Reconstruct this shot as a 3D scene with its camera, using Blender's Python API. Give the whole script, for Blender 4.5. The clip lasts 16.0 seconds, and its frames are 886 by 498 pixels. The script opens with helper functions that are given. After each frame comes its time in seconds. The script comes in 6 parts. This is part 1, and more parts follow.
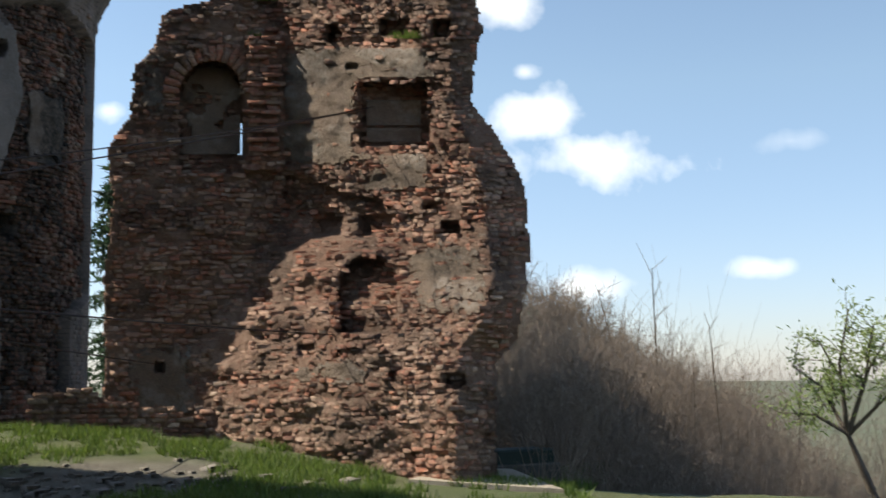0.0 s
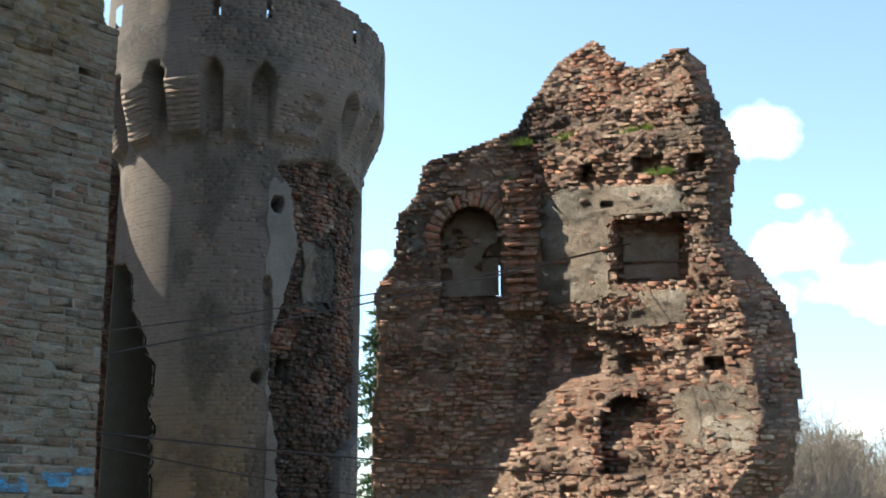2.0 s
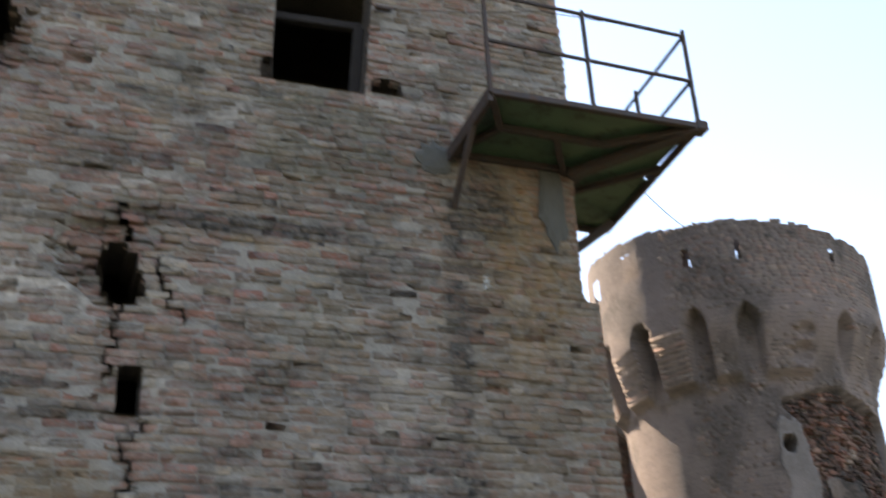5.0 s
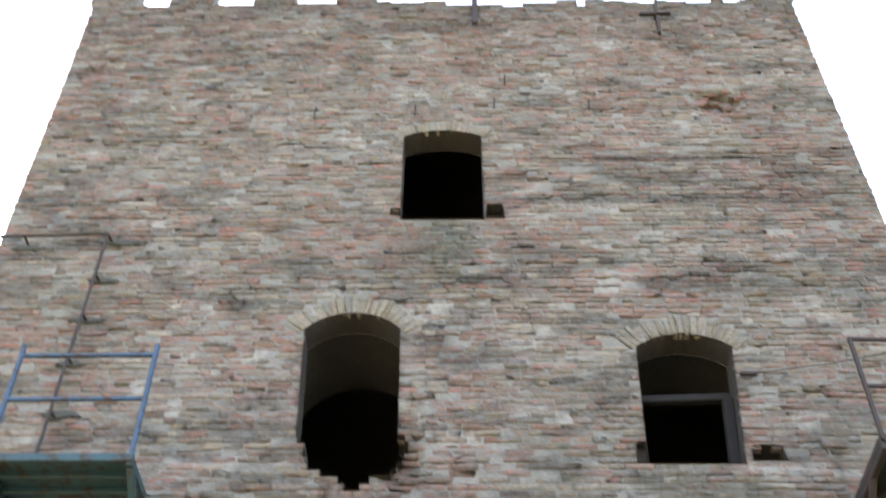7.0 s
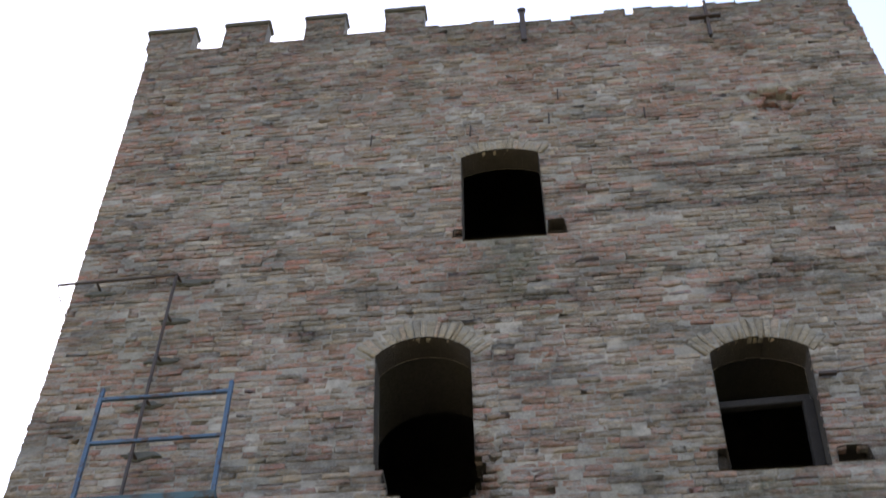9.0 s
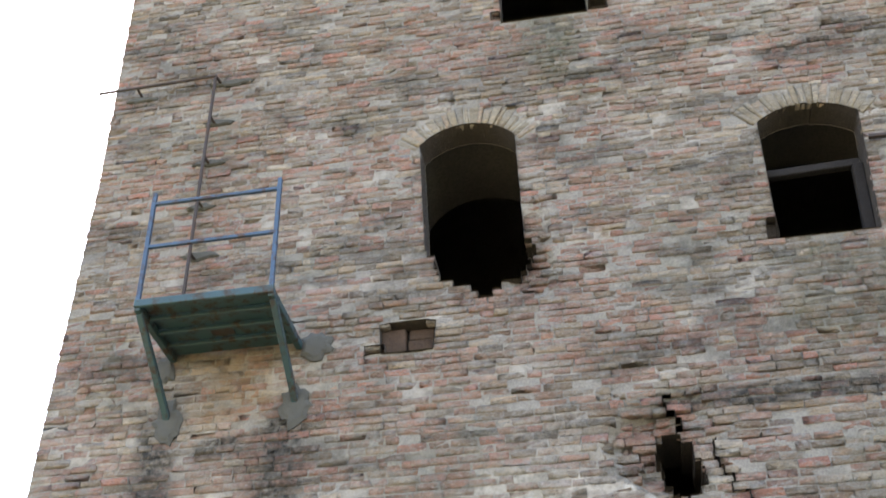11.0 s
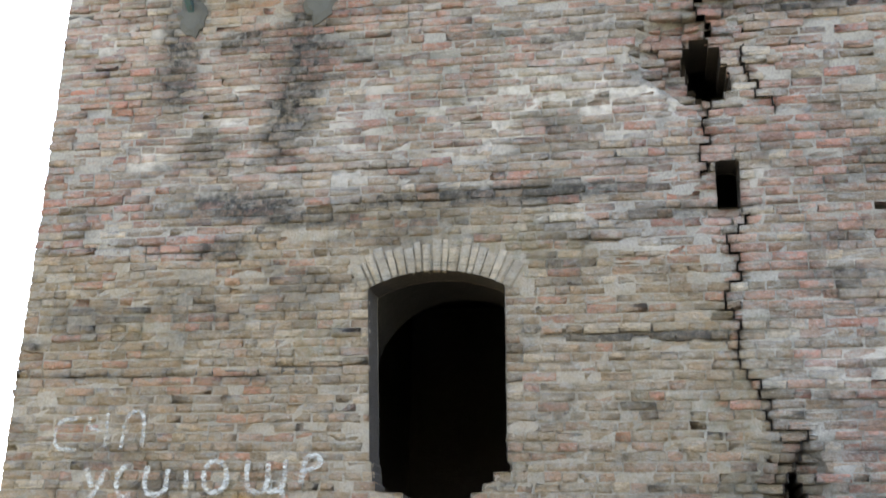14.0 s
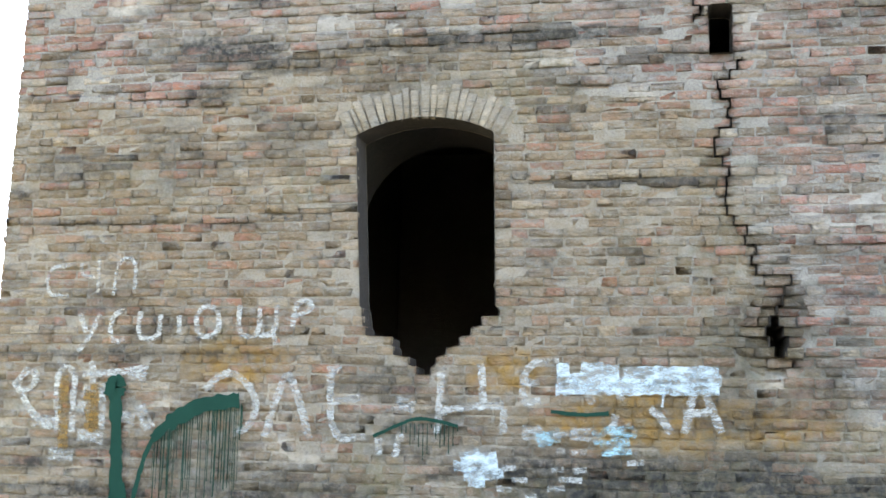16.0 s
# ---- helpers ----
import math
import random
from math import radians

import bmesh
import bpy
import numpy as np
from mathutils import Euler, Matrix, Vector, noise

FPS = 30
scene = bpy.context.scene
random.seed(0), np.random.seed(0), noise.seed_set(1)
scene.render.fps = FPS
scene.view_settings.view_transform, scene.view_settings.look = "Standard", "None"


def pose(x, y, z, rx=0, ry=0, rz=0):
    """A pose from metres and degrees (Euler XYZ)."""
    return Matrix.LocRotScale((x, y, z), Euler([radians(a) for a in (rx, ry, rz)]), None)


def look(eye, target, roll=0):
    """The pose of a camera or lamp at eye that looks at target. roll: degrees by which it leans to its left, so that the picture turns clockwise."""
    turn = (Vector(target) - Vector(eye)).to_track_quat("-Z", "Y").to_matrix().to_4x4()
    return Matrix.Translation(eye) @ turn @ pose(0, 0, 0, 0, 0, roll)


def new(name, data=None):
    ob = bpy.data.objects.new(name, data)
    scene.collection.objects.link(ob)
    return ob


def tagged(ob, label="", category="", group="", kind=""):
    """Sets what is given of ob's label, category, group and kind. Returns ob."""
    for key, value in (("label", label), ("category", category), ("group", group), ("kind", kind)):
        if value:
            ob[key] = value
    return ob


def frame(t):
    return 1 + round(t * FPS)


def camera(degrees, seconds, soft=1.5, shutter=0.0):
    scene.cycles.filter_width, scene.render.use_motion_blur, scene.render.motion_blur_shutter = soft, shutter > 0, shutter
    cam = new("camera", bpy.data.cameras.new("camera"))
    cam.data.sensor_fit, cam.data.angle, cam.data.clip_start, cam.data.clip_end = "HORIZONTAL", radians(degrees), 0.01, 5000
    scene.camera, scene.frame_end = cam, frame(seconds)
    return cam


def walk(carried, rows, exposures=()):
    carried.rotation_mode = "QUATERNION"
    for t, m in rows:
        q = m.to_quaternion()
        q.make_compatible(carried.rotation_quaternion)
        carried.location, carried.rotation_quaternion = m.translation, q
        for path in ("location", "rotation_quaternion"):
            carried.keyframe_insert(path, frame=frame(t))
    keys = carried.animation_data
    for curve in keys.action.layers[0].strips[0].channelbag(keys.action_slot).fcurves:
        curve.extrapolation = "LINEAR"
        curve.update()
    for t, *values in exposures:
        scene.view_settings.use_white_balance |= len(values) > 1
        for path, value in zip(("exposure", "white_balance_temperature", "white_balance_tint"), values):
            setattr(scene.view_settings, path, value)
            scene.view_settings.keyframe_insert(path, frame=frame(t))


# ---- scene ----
cam = camera(42.7, 16.0, shutter=0.4)
EYE = (0.0, 0.0, 1.6)
# seconds, heading, tilt, lean
ROWS = [(0, -59.58, 96.46, 0.62), (0.5, -56.17, 97.96, 0.40), (1, -52.89, 100.29, 0.35), (1.5, -49.79, 102.12, 0.31), (2, -46.52, 103.54, -0.02), (2.5, -44.98, 104.65, -0.20), (3, -43.01, 105.86, -0.26), (3.2, -41.80, 106.34, -0.19),
        (5.3, -15.65, 120.71, 2.65), (5.5, -13.24, 123.53, 2.30), (6, -7.20, 129.52, 0.91), (6.5, -2.53, 132.99, 0.04), (7, 0.93, 136.75, -0.60), (7.5, 4.08, 141.33, -1.37), (8, 4.78, 142.35, -1.55), (8.2, 4.89, 141.88, -1.28),
        (10.3, 8.35, 130.15, 1.28), (10.5, 8.89, 129.28, 1.08), (11, 9.91, 127.01, 0.67), (11.5, 10.29, 123.87, 0.24), (12, 9.26, 119.51, -0.75), (12.5, 8.96, 115.71, -1.30), (13, 9.60, 112.46, -0.94), (13.5, 10.06, 109.50, -0.92), (14, 10.37, 106.94, -1.20), (14.5, 10.62, 104.23, -0.71), (15, 10.58, 101.84, -1.02), (15.5, 10.64, 100.26, -0.71), (16, 9.84, 99.22, -0.98)]
# the film's own exposure and white balance
LIGHT = [(0, 0.60, 7000, 8), (0.5, 0.94, 6950, 5), (1.5, 1.32, 6900, 2), (3.2, 1.70, 7050, -1), (5.3, 2.25, 8000, 16), (5.8, 2.6, 8000, 16), (6.5, 3.2, 8100, 16), (7.1, 3.2, 7900, 14), (7.6, 2.5, 7800, 16), (8.0, 1.92, 7700, 18), (8.3, 1.92, 7700, 18), (10.3, 3.14, 8150, 17), (12, 3.08, 8350, 16), (13.5, 3.24, 8250, 15), (16, 3.58, 8200, 12)]
walk(cam, [(t, pose(*EYE, p, r, w)) for t, w, p, r in ROWS], LIGHT)

# ---- sky and sun ----
SUN_AZ, SUN_EL = 22.0, 46.0
world = bpy.data.worlds.new("sky")
scene.world = world
world.use_nodes = True
wn, wl = world.node_tree.nodes, world.node_tree.links
sky = wn.new("ShaderNodeTexSky")
sky.sky_type, sky.sun_disc = "NISHITA", False
sky.sun_elevation, sky.sun_rotation = radians(SUN_EL), radians(-SUN_AZ)
sky.air_density, sky.dust_density, sky.ozone_density = 1.0, 0.25, 1.4
wcoord = wn.new("ShaderNodeTexCoord")
wnoise = wn.new("ShaderNodeTexNoise")
wnoise.inputs["Scale"].default_value, wnoise.inputs["Detail"].default_value = 16.0, 6.0
wl.new(wcoord.outputs["Generated"], wnoise.inputs["Vector"])
# cumulus: direction, half width, half height, density
CLOUDS = [((0.880, 0.420, 0.225), 0.050, 0.026, 1.0), ((0.905, 0.380, 0.188), 0.075, 0.028, 1.0),
          ((0.844, 0.432, 0.322), 0.034, 0.020, 0.9), ((0.867, 0.423, 0.263), 0.014, 0.009, 0.7),
          ((0.965, 0.246, 0.089), 0.030, 0.010, 0.6), ((0.664, 0.712, 0.226), 0.022, 0.013, 0.9),
          ((0.915, 0.395, 0.076), 0.060, 0.014, 0.6), ((0.956, 0.220, 0.194), 0.030, 0.010, 0.25)]


def wmath(op, a, b=0.0):
    n = wn.new("ShaderNodeMath")
    n.operation = op
    for i, v in enumerate((a, b)):
        if isinstance(v, (int, float)):
            n.inputs[i].default_value = v
        else:
            wl.new(v, n.inputs[i])
    return n.outputs[0]


cloud = None
for way, wide, high, dense in CLOUDS:
    side = Vector((way[1], -way[0], 0)).normalized()
    terms = []
    for axis, size in ((side, wide), (Vector((0, 0, 1)), high)):
        dot = wn.new("ShaderNodeVectorMath")
        dot.operation = "DOT_PRODUCT"
        wl.new(wcoord.outputs["Generated"], dot.inputs[0])
        dot.inputs[1].default_value = axis
        off = wmath("MULTIPLY", wmath("SUBTRACT", dot.outputs["Value"], Vector(way).normalized().dot(axis)), 1 / size)
        terms.append(wmath("MULTIPLY", off, off))
    ahead = wn.new("ShaderNodeVectorMath")
    ahead.operation = "DOT_PRODUCT"
    wl.new(wcoord.outputs["Generated"], ahead.inputs[0])
    ahead.inputs[1].default_value = way
    blob = wmath("SUBTRACT", 1.0, wmath("SQRT", wmath("ADD", *terms)))
    blob = wmath("ADD", blob, wmath("MULTIPLY", wmath("SUBTRACT", wnoise.outputs["Fac"], 0.5), 3.2))
    blob = wmath("MULTIPLY", wmath("MULTIPLY", blob, 0.8), wmath("GREATER_THAN", ahead.outputs["Value"], 0.8))
    blob = wmath("MULTIPLY", wmath("MINIMUM", wmath("MAXIMUM", blob, 0.0), 1.0), dense)
    cloud = blob if cloud is None else wmath("MAXIMUM", cloud, blob)
wmix = wn.new("ShaderNodeMix")
wmix.data_type = "RGBA"
wl.new(cloud, wmix.inputs["Factor"])
# pale blue haze all round the horizon
wsplit = wn.new("ShaderNodeSeparateXYZ")
wl.new(wcoord.outputs["Generated"], wsplit.inputs[0])
whaze = wn.new("ShaderNodeMix")
whaze.data_type, whaze.blend_type = "RGBA", "MULTIPLY"
wl.new(wmath("MAXIMUM", wmath("SUBTRACT", 1.0, wmath("MULTIPLY", wmath("ABSOLUTE", wsplit.outputs["Z"]), 4.0)), 0.0), whaze.inputs["Factor"])
wl.new(sky.outputs[0], whaze.inputs["A"])
whaze.inputs["B"].default_value = (0.64, 0.70, 0.98, 1)
wl.new(whaze.outputs["Result"], wmix.inputs["A"])
wmix.inputs["B"].default_value = (9.5, 9.6, 9.8, 1)
wl.new(wmix.outputs["Result"], wn["Background"].inputs[0])
wn["Background"].inputs[1].default_value = 0.12
sun = new("sun", bpy.data.lights.new("sun", "SUN"))
sun.data.energy, sun.data.angle, sun.data.color = 5.0, radians(0.55), (1.0, 0.95, 0.87)
sun.matrix_world = look((-60 * math.sin(radians(SUN_AZ)) * math.cos(radians(SUN_EL)), 60 * math.cos(radians(SUN_AZ)) * math.cos(radians(SUN_EL)),
                         60 * math.sin(radians(SUN_EL))), (0, 0, 0))


# ---- numbers: noise and tables ----
def lattice(i, j, seed):
    h = np.sin(i * 127.1 + j * 311.7 + seed * 74.7) * 43758.5453
    return h - np.floor(h)


def vnoise(x, y, seed=0):
    x, y = np.asarray(x, float), np.asarray(y, float)
    i, j = np.floor(x), np.floor(y)
    a, b = x - i, y - j
    a, b = a * a * (3 - 2 * a), b * b * (3 - 2 * b)
    return (lattice(i, j, seed) * (1 - a) + lattice(i + 1, j, seed) * a) * (1 - b) + (lattice(i, j + 1, seed) * (1 - a) + lattice(i + 1, j + 1, seed) * a) * b


def fbm(x, y, seed=0, octaves=4):
    total, amp = 0, 0.5
    for o in range(octaves):
        total = total + amp * vnoise(np.asarray(x) * 2 ** o, np.asarray(y) * 2 ** o, seed + o)
        amp /= 2
    return total / (1 - 0.5 ** octaves)


def smooth(x, a, b):
    t = np.clip((np.asarray(x, float) - a) / (b - a), 0, 1)
    return t * t * (3 - 2 * t)


def spot(u, z, cu, cz, ru, rz, seed=0, rough=0.9):
    """A blot with a ragged outline: 1 inside, 0 outside."""
    r = np.hypot((np.asarray(u) - cu) / ru, (np.asarray(z) - cz) / rz)
    return smooth(1.15 - r + rough * (fbm(np.asarray(u) * 2.6, np.asarray(z) * 4.5, seed) - 0.5), 0.0, 0.55)


def table(z, rows):
    rows = np.array(rows, float)
    return np.interp(z, rows[:, 0], rows[:, 1])


# ---- materials ----
def material(name):
    m = bpy.data.materials.new(name)
    m.use_nodes = True
    return m, m.node_tree.nodes, m.node_tree.links, m.node_tree.nodes["Principled BSDF"]


def link(nt, a, b):
    if isinstance(a, (int, float, tuple)):
        b.default_value = a if not isinstance(a, tuple) else (*a, 1) if len(a) == 3 else a
    else:
        nt.links.new(a, b)


def mixed(m, fac, a, b, mode="MIX"):
    n = m.node_tree.nodes.new("ShaderNodeMix")
    n.data_type, n.blend_type = "RGBA", mode
    link(m.node_tree, fac, n.inputs["Factor"])
    link(m.node_tree, a, n.inputs["A"])
    link(m.node_tree, b, n.inputs["B"])
    return n.outputs["Result"]


def calc(m, op, a, b=0.0):
    n = m.node_tree.nodes.new("ShaderNodeMath")
    n.operation = op
    link(m.node_tree, a, n.inputs[0])
    link(m.node_tree, b, n.inputs[1])
    return n.outputs[0]


def grain(m, scale, detail=4.0, rough=0.6, stretch=(1, 1, 1), low=0.3, high=0.7):
    """A noise over the world's metres, spread between low and high."""
    nodes, links = m.node_tree.nodes, m.node_tree.links
    geo, scaled, tex, ramp = nodes.new("ShaderNodeNewGeometry"), nodes.new("ShaderNodeVectorMath"), nodes.new("ShaderNodeTexNoise"), nodes.new("ShaderNodeMapRange")
    scaled.operation = "MULTIPLY"
    scaled.inputs[1].default_value = stretch
    links.new(geo.outputs["Position"], scaled.inputs[0])
    links.new(scaled.outputs[0], tex.inputs["Vector"])
    tex.inputs["Scale"].default_value, tex.inputs["Detail"].default_value, tex.inputs["Roughness"].default_value = scale, detail, rough
    links.new(tex.outputs["Fac"], ramp.inputs["Value"])
    ramp.inputs["From Min"].default_value, ramp.inputs["From Max"].default_value = low, high
    return ramp.outputs["Result"]


def relief(m, bsdf, height, strength, distance=0.01):
    b = m.node_tree.nodes.new("ShaderNodeBump")
    b.inputs["Strength"].default_value, b.inputs["Distance"].default_value = strength, distance
    link(m.node_tree, height, b.inputs["Height"])
    m.node_tree.links.new(b.outputs["Normal"], bsdf.inputs["Normal"])


def attribute(m, name):
    n = m.node_tree.nodes.new("ShaderNodeAttribute")
    n.attribute_name = name
    return n.outputs["Fac"]


def ramped(m, fac, stops):
    n = m.node_tree.nodes.new("ShaderNodeValToRGB")
    n.color_ramp.interpolation = "CONSTANT"
    while len(n.color_ramp.elements) < len(stops):
        n.color_ramp.elements.new(0.5)
    for e, (p, c) in zip(n.color_ramp.elements, stops):
        e.position, e.color = p, (*c, 1)
    link(m.node_tree, fac, n.inputs[0])
    return n.outputs[0]


GRIME, MOSS, OCHRE, LIME = (0.042, 0.039, 0.035), (0.10, 0.105, 0.06), (0.29, 0.165, 0.055), (0.46, 0.40, 0.34)


def weathered(m, colour, lime=LIME):
    """Lays lime, ochre, algae and soot over a colour, by the mesh's own amounts."""
    colour = mixed(m, calc(m, "MULTIPLY", attribute(m, "lime"), grain(m, 9, 6, low=0.36, high=0.56)), colour, lime)
    colour = mixed(m, calc(m, "MULTIPLY", attribute(m, "moss"), grain(m, 11, 6)), colour, MOSS)
    colour = mixed(m, calc(m, "MULTIPLY", attribute(m, "ochre"), grain(m, 8, 6, low=0.28, high=0.6)), colour, OCHRE)
    return mixed(m, calc(m, "MULTIPLY", attribute(m, "grime"), grain(m, 13, 7, 0.7, low=0.18, high=0.58)), colour, GRIME)


def brick_material(name, stops, smear, smear_low, smear_high, red=(0.36, 0.15, 0.10), bump=0.6, film=0.35, speck=0.4, soot=0.75, lime=LIME):
    m, nodes, links, bsdf = material(name)
    isle, info = nodes.new("ShaderNodeNewGeometry"), nodes.new("ShaderNodeObjectInfo")
    pick = calc(m, "FRACT", calc(m, "ADD", isle.outputs["Random Per Island"], info.outputs["Random"]))
    colour = ramped(m, pick, stops)
    second = calc(m, "FRACT", calc(m, "MULTIPLY", pick, 37.3))
    colour = mixed(m, calc(m, "MULTIPLY", attribute(m, "red"), calc(m, "GREATER_THAN", second, 0.35)), colour, red)
    shade = calc(m, "ADD", 0.72, calc(m, "MULTIPLY", calc(m, "FRACT", calc(m, "MULTIPLY", pick, 91.7)), 0.5))
    tone = nodes.new("ShaderNodeCombineColor")
    for i in range(3):
        links.new(shade, tone.inputs[i])
    colour = mixed(m, 1.0, colour, tone.outputs[0], "MULTIPLY")
    fine = grain(m, 60, 6, 0.7, low=0.25, high=0.75)
    blotch = grain(m, 17, 5, 0.7, (0.7, 0.7, 1.3), 0.3, 0.7)
    colour = mixed(m, blotch, mixed(m, 1.0, colour, (0.62, 0.60, 0.58), "MULTIPLY"), mixed(m, 1.0, colour, (1.28, 1.27, 1.25), "MULTIPLY"))
    colour = mixed(m, calc(m, "MULTIPLY", fine, 0.55), colour, mixed(m, 1.0, colour, (0.5, 0.48, 0.46), "MULTIPLY"))
    colour = mixed(m, film, colour, smear)
    colour = mixed(m, calc(m, "MULTIPLY", grain(m, 42, 5, 0.7, (0.7, 0.7, 1.2), 0.57, 0.68), speck), colour, tuple(1.45 * v for v in smear))
    colour = mixed(m, grain(m, 7, 9, 0.78, (0.8, 0.8, 1.5), smear_low, smear_high), colour, mixed(m, grain(m, 30, 4), smear, tuple(0.7 * v for v in smear)))
    colour = mixed(m, calc(m, "MULTIPLY", grain(m, 5, 8, 0.75, (0.35, 0.35, 3.2), 0.54, 0.64), soot), colour, (0.065, 0.057, 0.048))
    colour = mixed(m, calc(m, "MULTIPLY", grain(m, 26, 5, 0.7, (0.6, 0.6, 1.8), 0.56, 0.72), soot), colour, (0.075, 0.068, 0.058))
    colour = weathered(m, colour, lime)
    links.new(colour, bsdf.inputs["Base Color"])
    bsdf.inputs["Roughness"].default_value = 0.92
    bsdf.inputs["Specular IOR Level"].default_value = 0.2
    relief(m, bsdf, calc(m, "ADD", fine, calc(m, "MULTIPLY", grain(m, 22, 5), 1.5)), bump, 0.012)
    return m


def stone_material(name, a, b, c, scale=6, bump=0.6, distance=0.015, weather=True, rough=0.93, lime=LIME):
    """Two tones in broad clouds, a third in fine specks."""
    m, nodes, links, bsdf = material(name)
    colour = mixed(m, grain(m, scale, 6, 0.65), a, b)
    fine = grain(m, scale * 9, 6, 0.7, low=0.42, high=0.68)
    colour = mixed(m, calc(m, "MULTIPLY", fine, 0.8), colour, c)
    if weather:
        colour = weathered(m, colour, lime)
    links.new(colour, bsdf.inputs["Base Color"])
    bsdf.inputs["Roughness"].default_value = rough
    bsdf.inputs["Specular IOR Level"].default_value = 0.2
    relief(m, bsdf, calc(m, "ADD", fine, grain(m, scale * 3, 5)), bump, distance)
    return m


def paint_material(name, colour, rust, scale=14, low=0.55, high=0.7, rough=0.5, metal=0.0):
    m, nodes, links, bsdf = material(name)
    worn = grain(m, scale, 6, 0.7, low=low, high=high)
    links.new(mixed(m, worn, mixed(m, grain(m, 3, 4), colour, tuple(0.7 * v for v in colour)), rust), bsdf.inputs["Base Color"])
    links.new(calc(m, "ADD", rough, calc(m, "MULTIPLY", worn, 0.35)), bsdf.inputs["Roughness"])
    bsdf.inputs["Metallic"].default_value = metal
    relief(m, bsdf, worn, 0.4, 0.004)
    return m


def worn_paint(name, colour, low, high, scale=9):
    """Paint that has flaked off the wall in places."""
    m, nodes, links, bsdf = material(name)
    links.new(mixed(m, grain(m, 5, 4), colour, tuple(0.8 * v for v in colour)), bsdf.inputs["Base Color"])
    bsdf.inputs["Roughness"].default_value = 0.8
    bsdf.inputs["Specular IOR Level"].default_value = 0.1
    links.new(grain(m, scale, 7, 0.75, (1, 1, 2.2), low, high), bsdf.inputs["Alpha"])
    return m


TOWER_STOPS = [(0.0, (0.25, 0.19, 0.135)), (0.18, (0.33, 0.24, 0.165)), (0.36, (0.38, 0.225, 0.165)), (0.52, (0.26, 0.22, 0.175)),
               (0.66, (0.42, 0.34, 0.24)), (0.77, (0.44, 0.175, 0.125)), (0.87, (0.53, 0.47, 0.37)), (0.95, (0.15, 0.13, 0.11))]
RUIN_STOPS = [(0.0, (0.31, 0.115, 0.075)), (0.22, (0.41, 0.145, 0.09)), (0.42, (0.46, 0.185, 0.115)), (0.58, (0.36, 0.205, 0.15)),
              (0.70, (0.48, 0.325, 0.245)), (0.82, (0.25, 0.15, 0.11)), (0.92, (0.60, 0.46, 0.37))]
ROUND_STOPS = [(0.0, (0.20, 0.16, 0.13)), (0.25, (0.27, 0.21, 0.165)), (0.5, (0.17, 0.135, 0.11)), (0.68, (0.33, 0.20, 0.145)), (0.80, (0.24, 0.20, 0.165)), (0.92, (0.36, 0.30, 0.245))]
M_BRICK = brick_material("weathered tower brick", [(p, tuple(k * (0.88 * v + 0.12 * w) for v, w, k in zip(c, (0.34, 0.25, 0.185), (0.95, 0.86, 0.83)))) for p, c in TOWER_STOPS], (0.31, 0.28, 0.245), 0.47, 0.60, (0.38, 0.165, 0.12), bump=1.0, film=0.18, speck=0.6)
M_ARCH = brick_material("pale arch brick", [(0.0, (0.30, 0.235, 0.165)), (0.4, (0.34, 0.27, 0.195)), (0.7, (0.25, 0.195, 0.14)), (0.9, (0.37, 0.255, 0.18))], (0.275, 0.235, 0.185), 0.44, 0.58, film=0.2)
M_MORTAR = stone_material("lime mortar", (0.325, 0.293, 0.255), (0.265, 0.235, 0.202), (0.16, 0.14, 0.12), 6, 0.6)
RUIN_LIME = (0.50, 0.345, 0.26)
M_RUIN = brick_material("broken ruin brick", RUIN_STOPS, (0.46, 0.315, 0.235), 0.49, 0.61, (0.45, 0.14, 0.08), bump=0.9, film=0.14, soot=0.5, lime=RUIN_LIME)
M_RUIN_CORE = stone_material("rubble core", (0.43, 0.285, 0.205), (0.34, 0.185, 0.13), (0.17, 0.10, 0.072), 5, 1.0, 0.05, lime=RUIN_LIME)
M_RENDER = stone_material("coarse grey render", (0.265, 0.195, 0.145), (0.165, 0.12, 0.09), (0.40, 0.31, 0.24), 5, 1.0, 0.03)
M_CREAM = stone_material("cream plaster", (0.33, 0.255, 0.20), (0.245, 0.18, 0.14), (0.16, 0.11, 0.085), 5, 0.7)
M_PALE = stone_material("pale grey plaster", (0.31, 0.27, 0.245), (0.25, 0.21, 0.185), (0.17, 0.135, 0.115), 4, 0.5)
M_ROUND = brick_material("grey round tower brick", [(p, tuple(k * v for v, k in zip(c, (0.94, 0.82, 0.83)))) for p, c in ROUND_STOPS], (0.215, 0.176, 0.15), 0.46, 0.60, bump=0.3, film=0.35)
M_ROUND_CORE = stone_material("grey render over brick", (0.23, 0.18, 0.157), (0.185, 0.143, 0.124), (0.12, 0.09, 0.077), 3, 0.5)


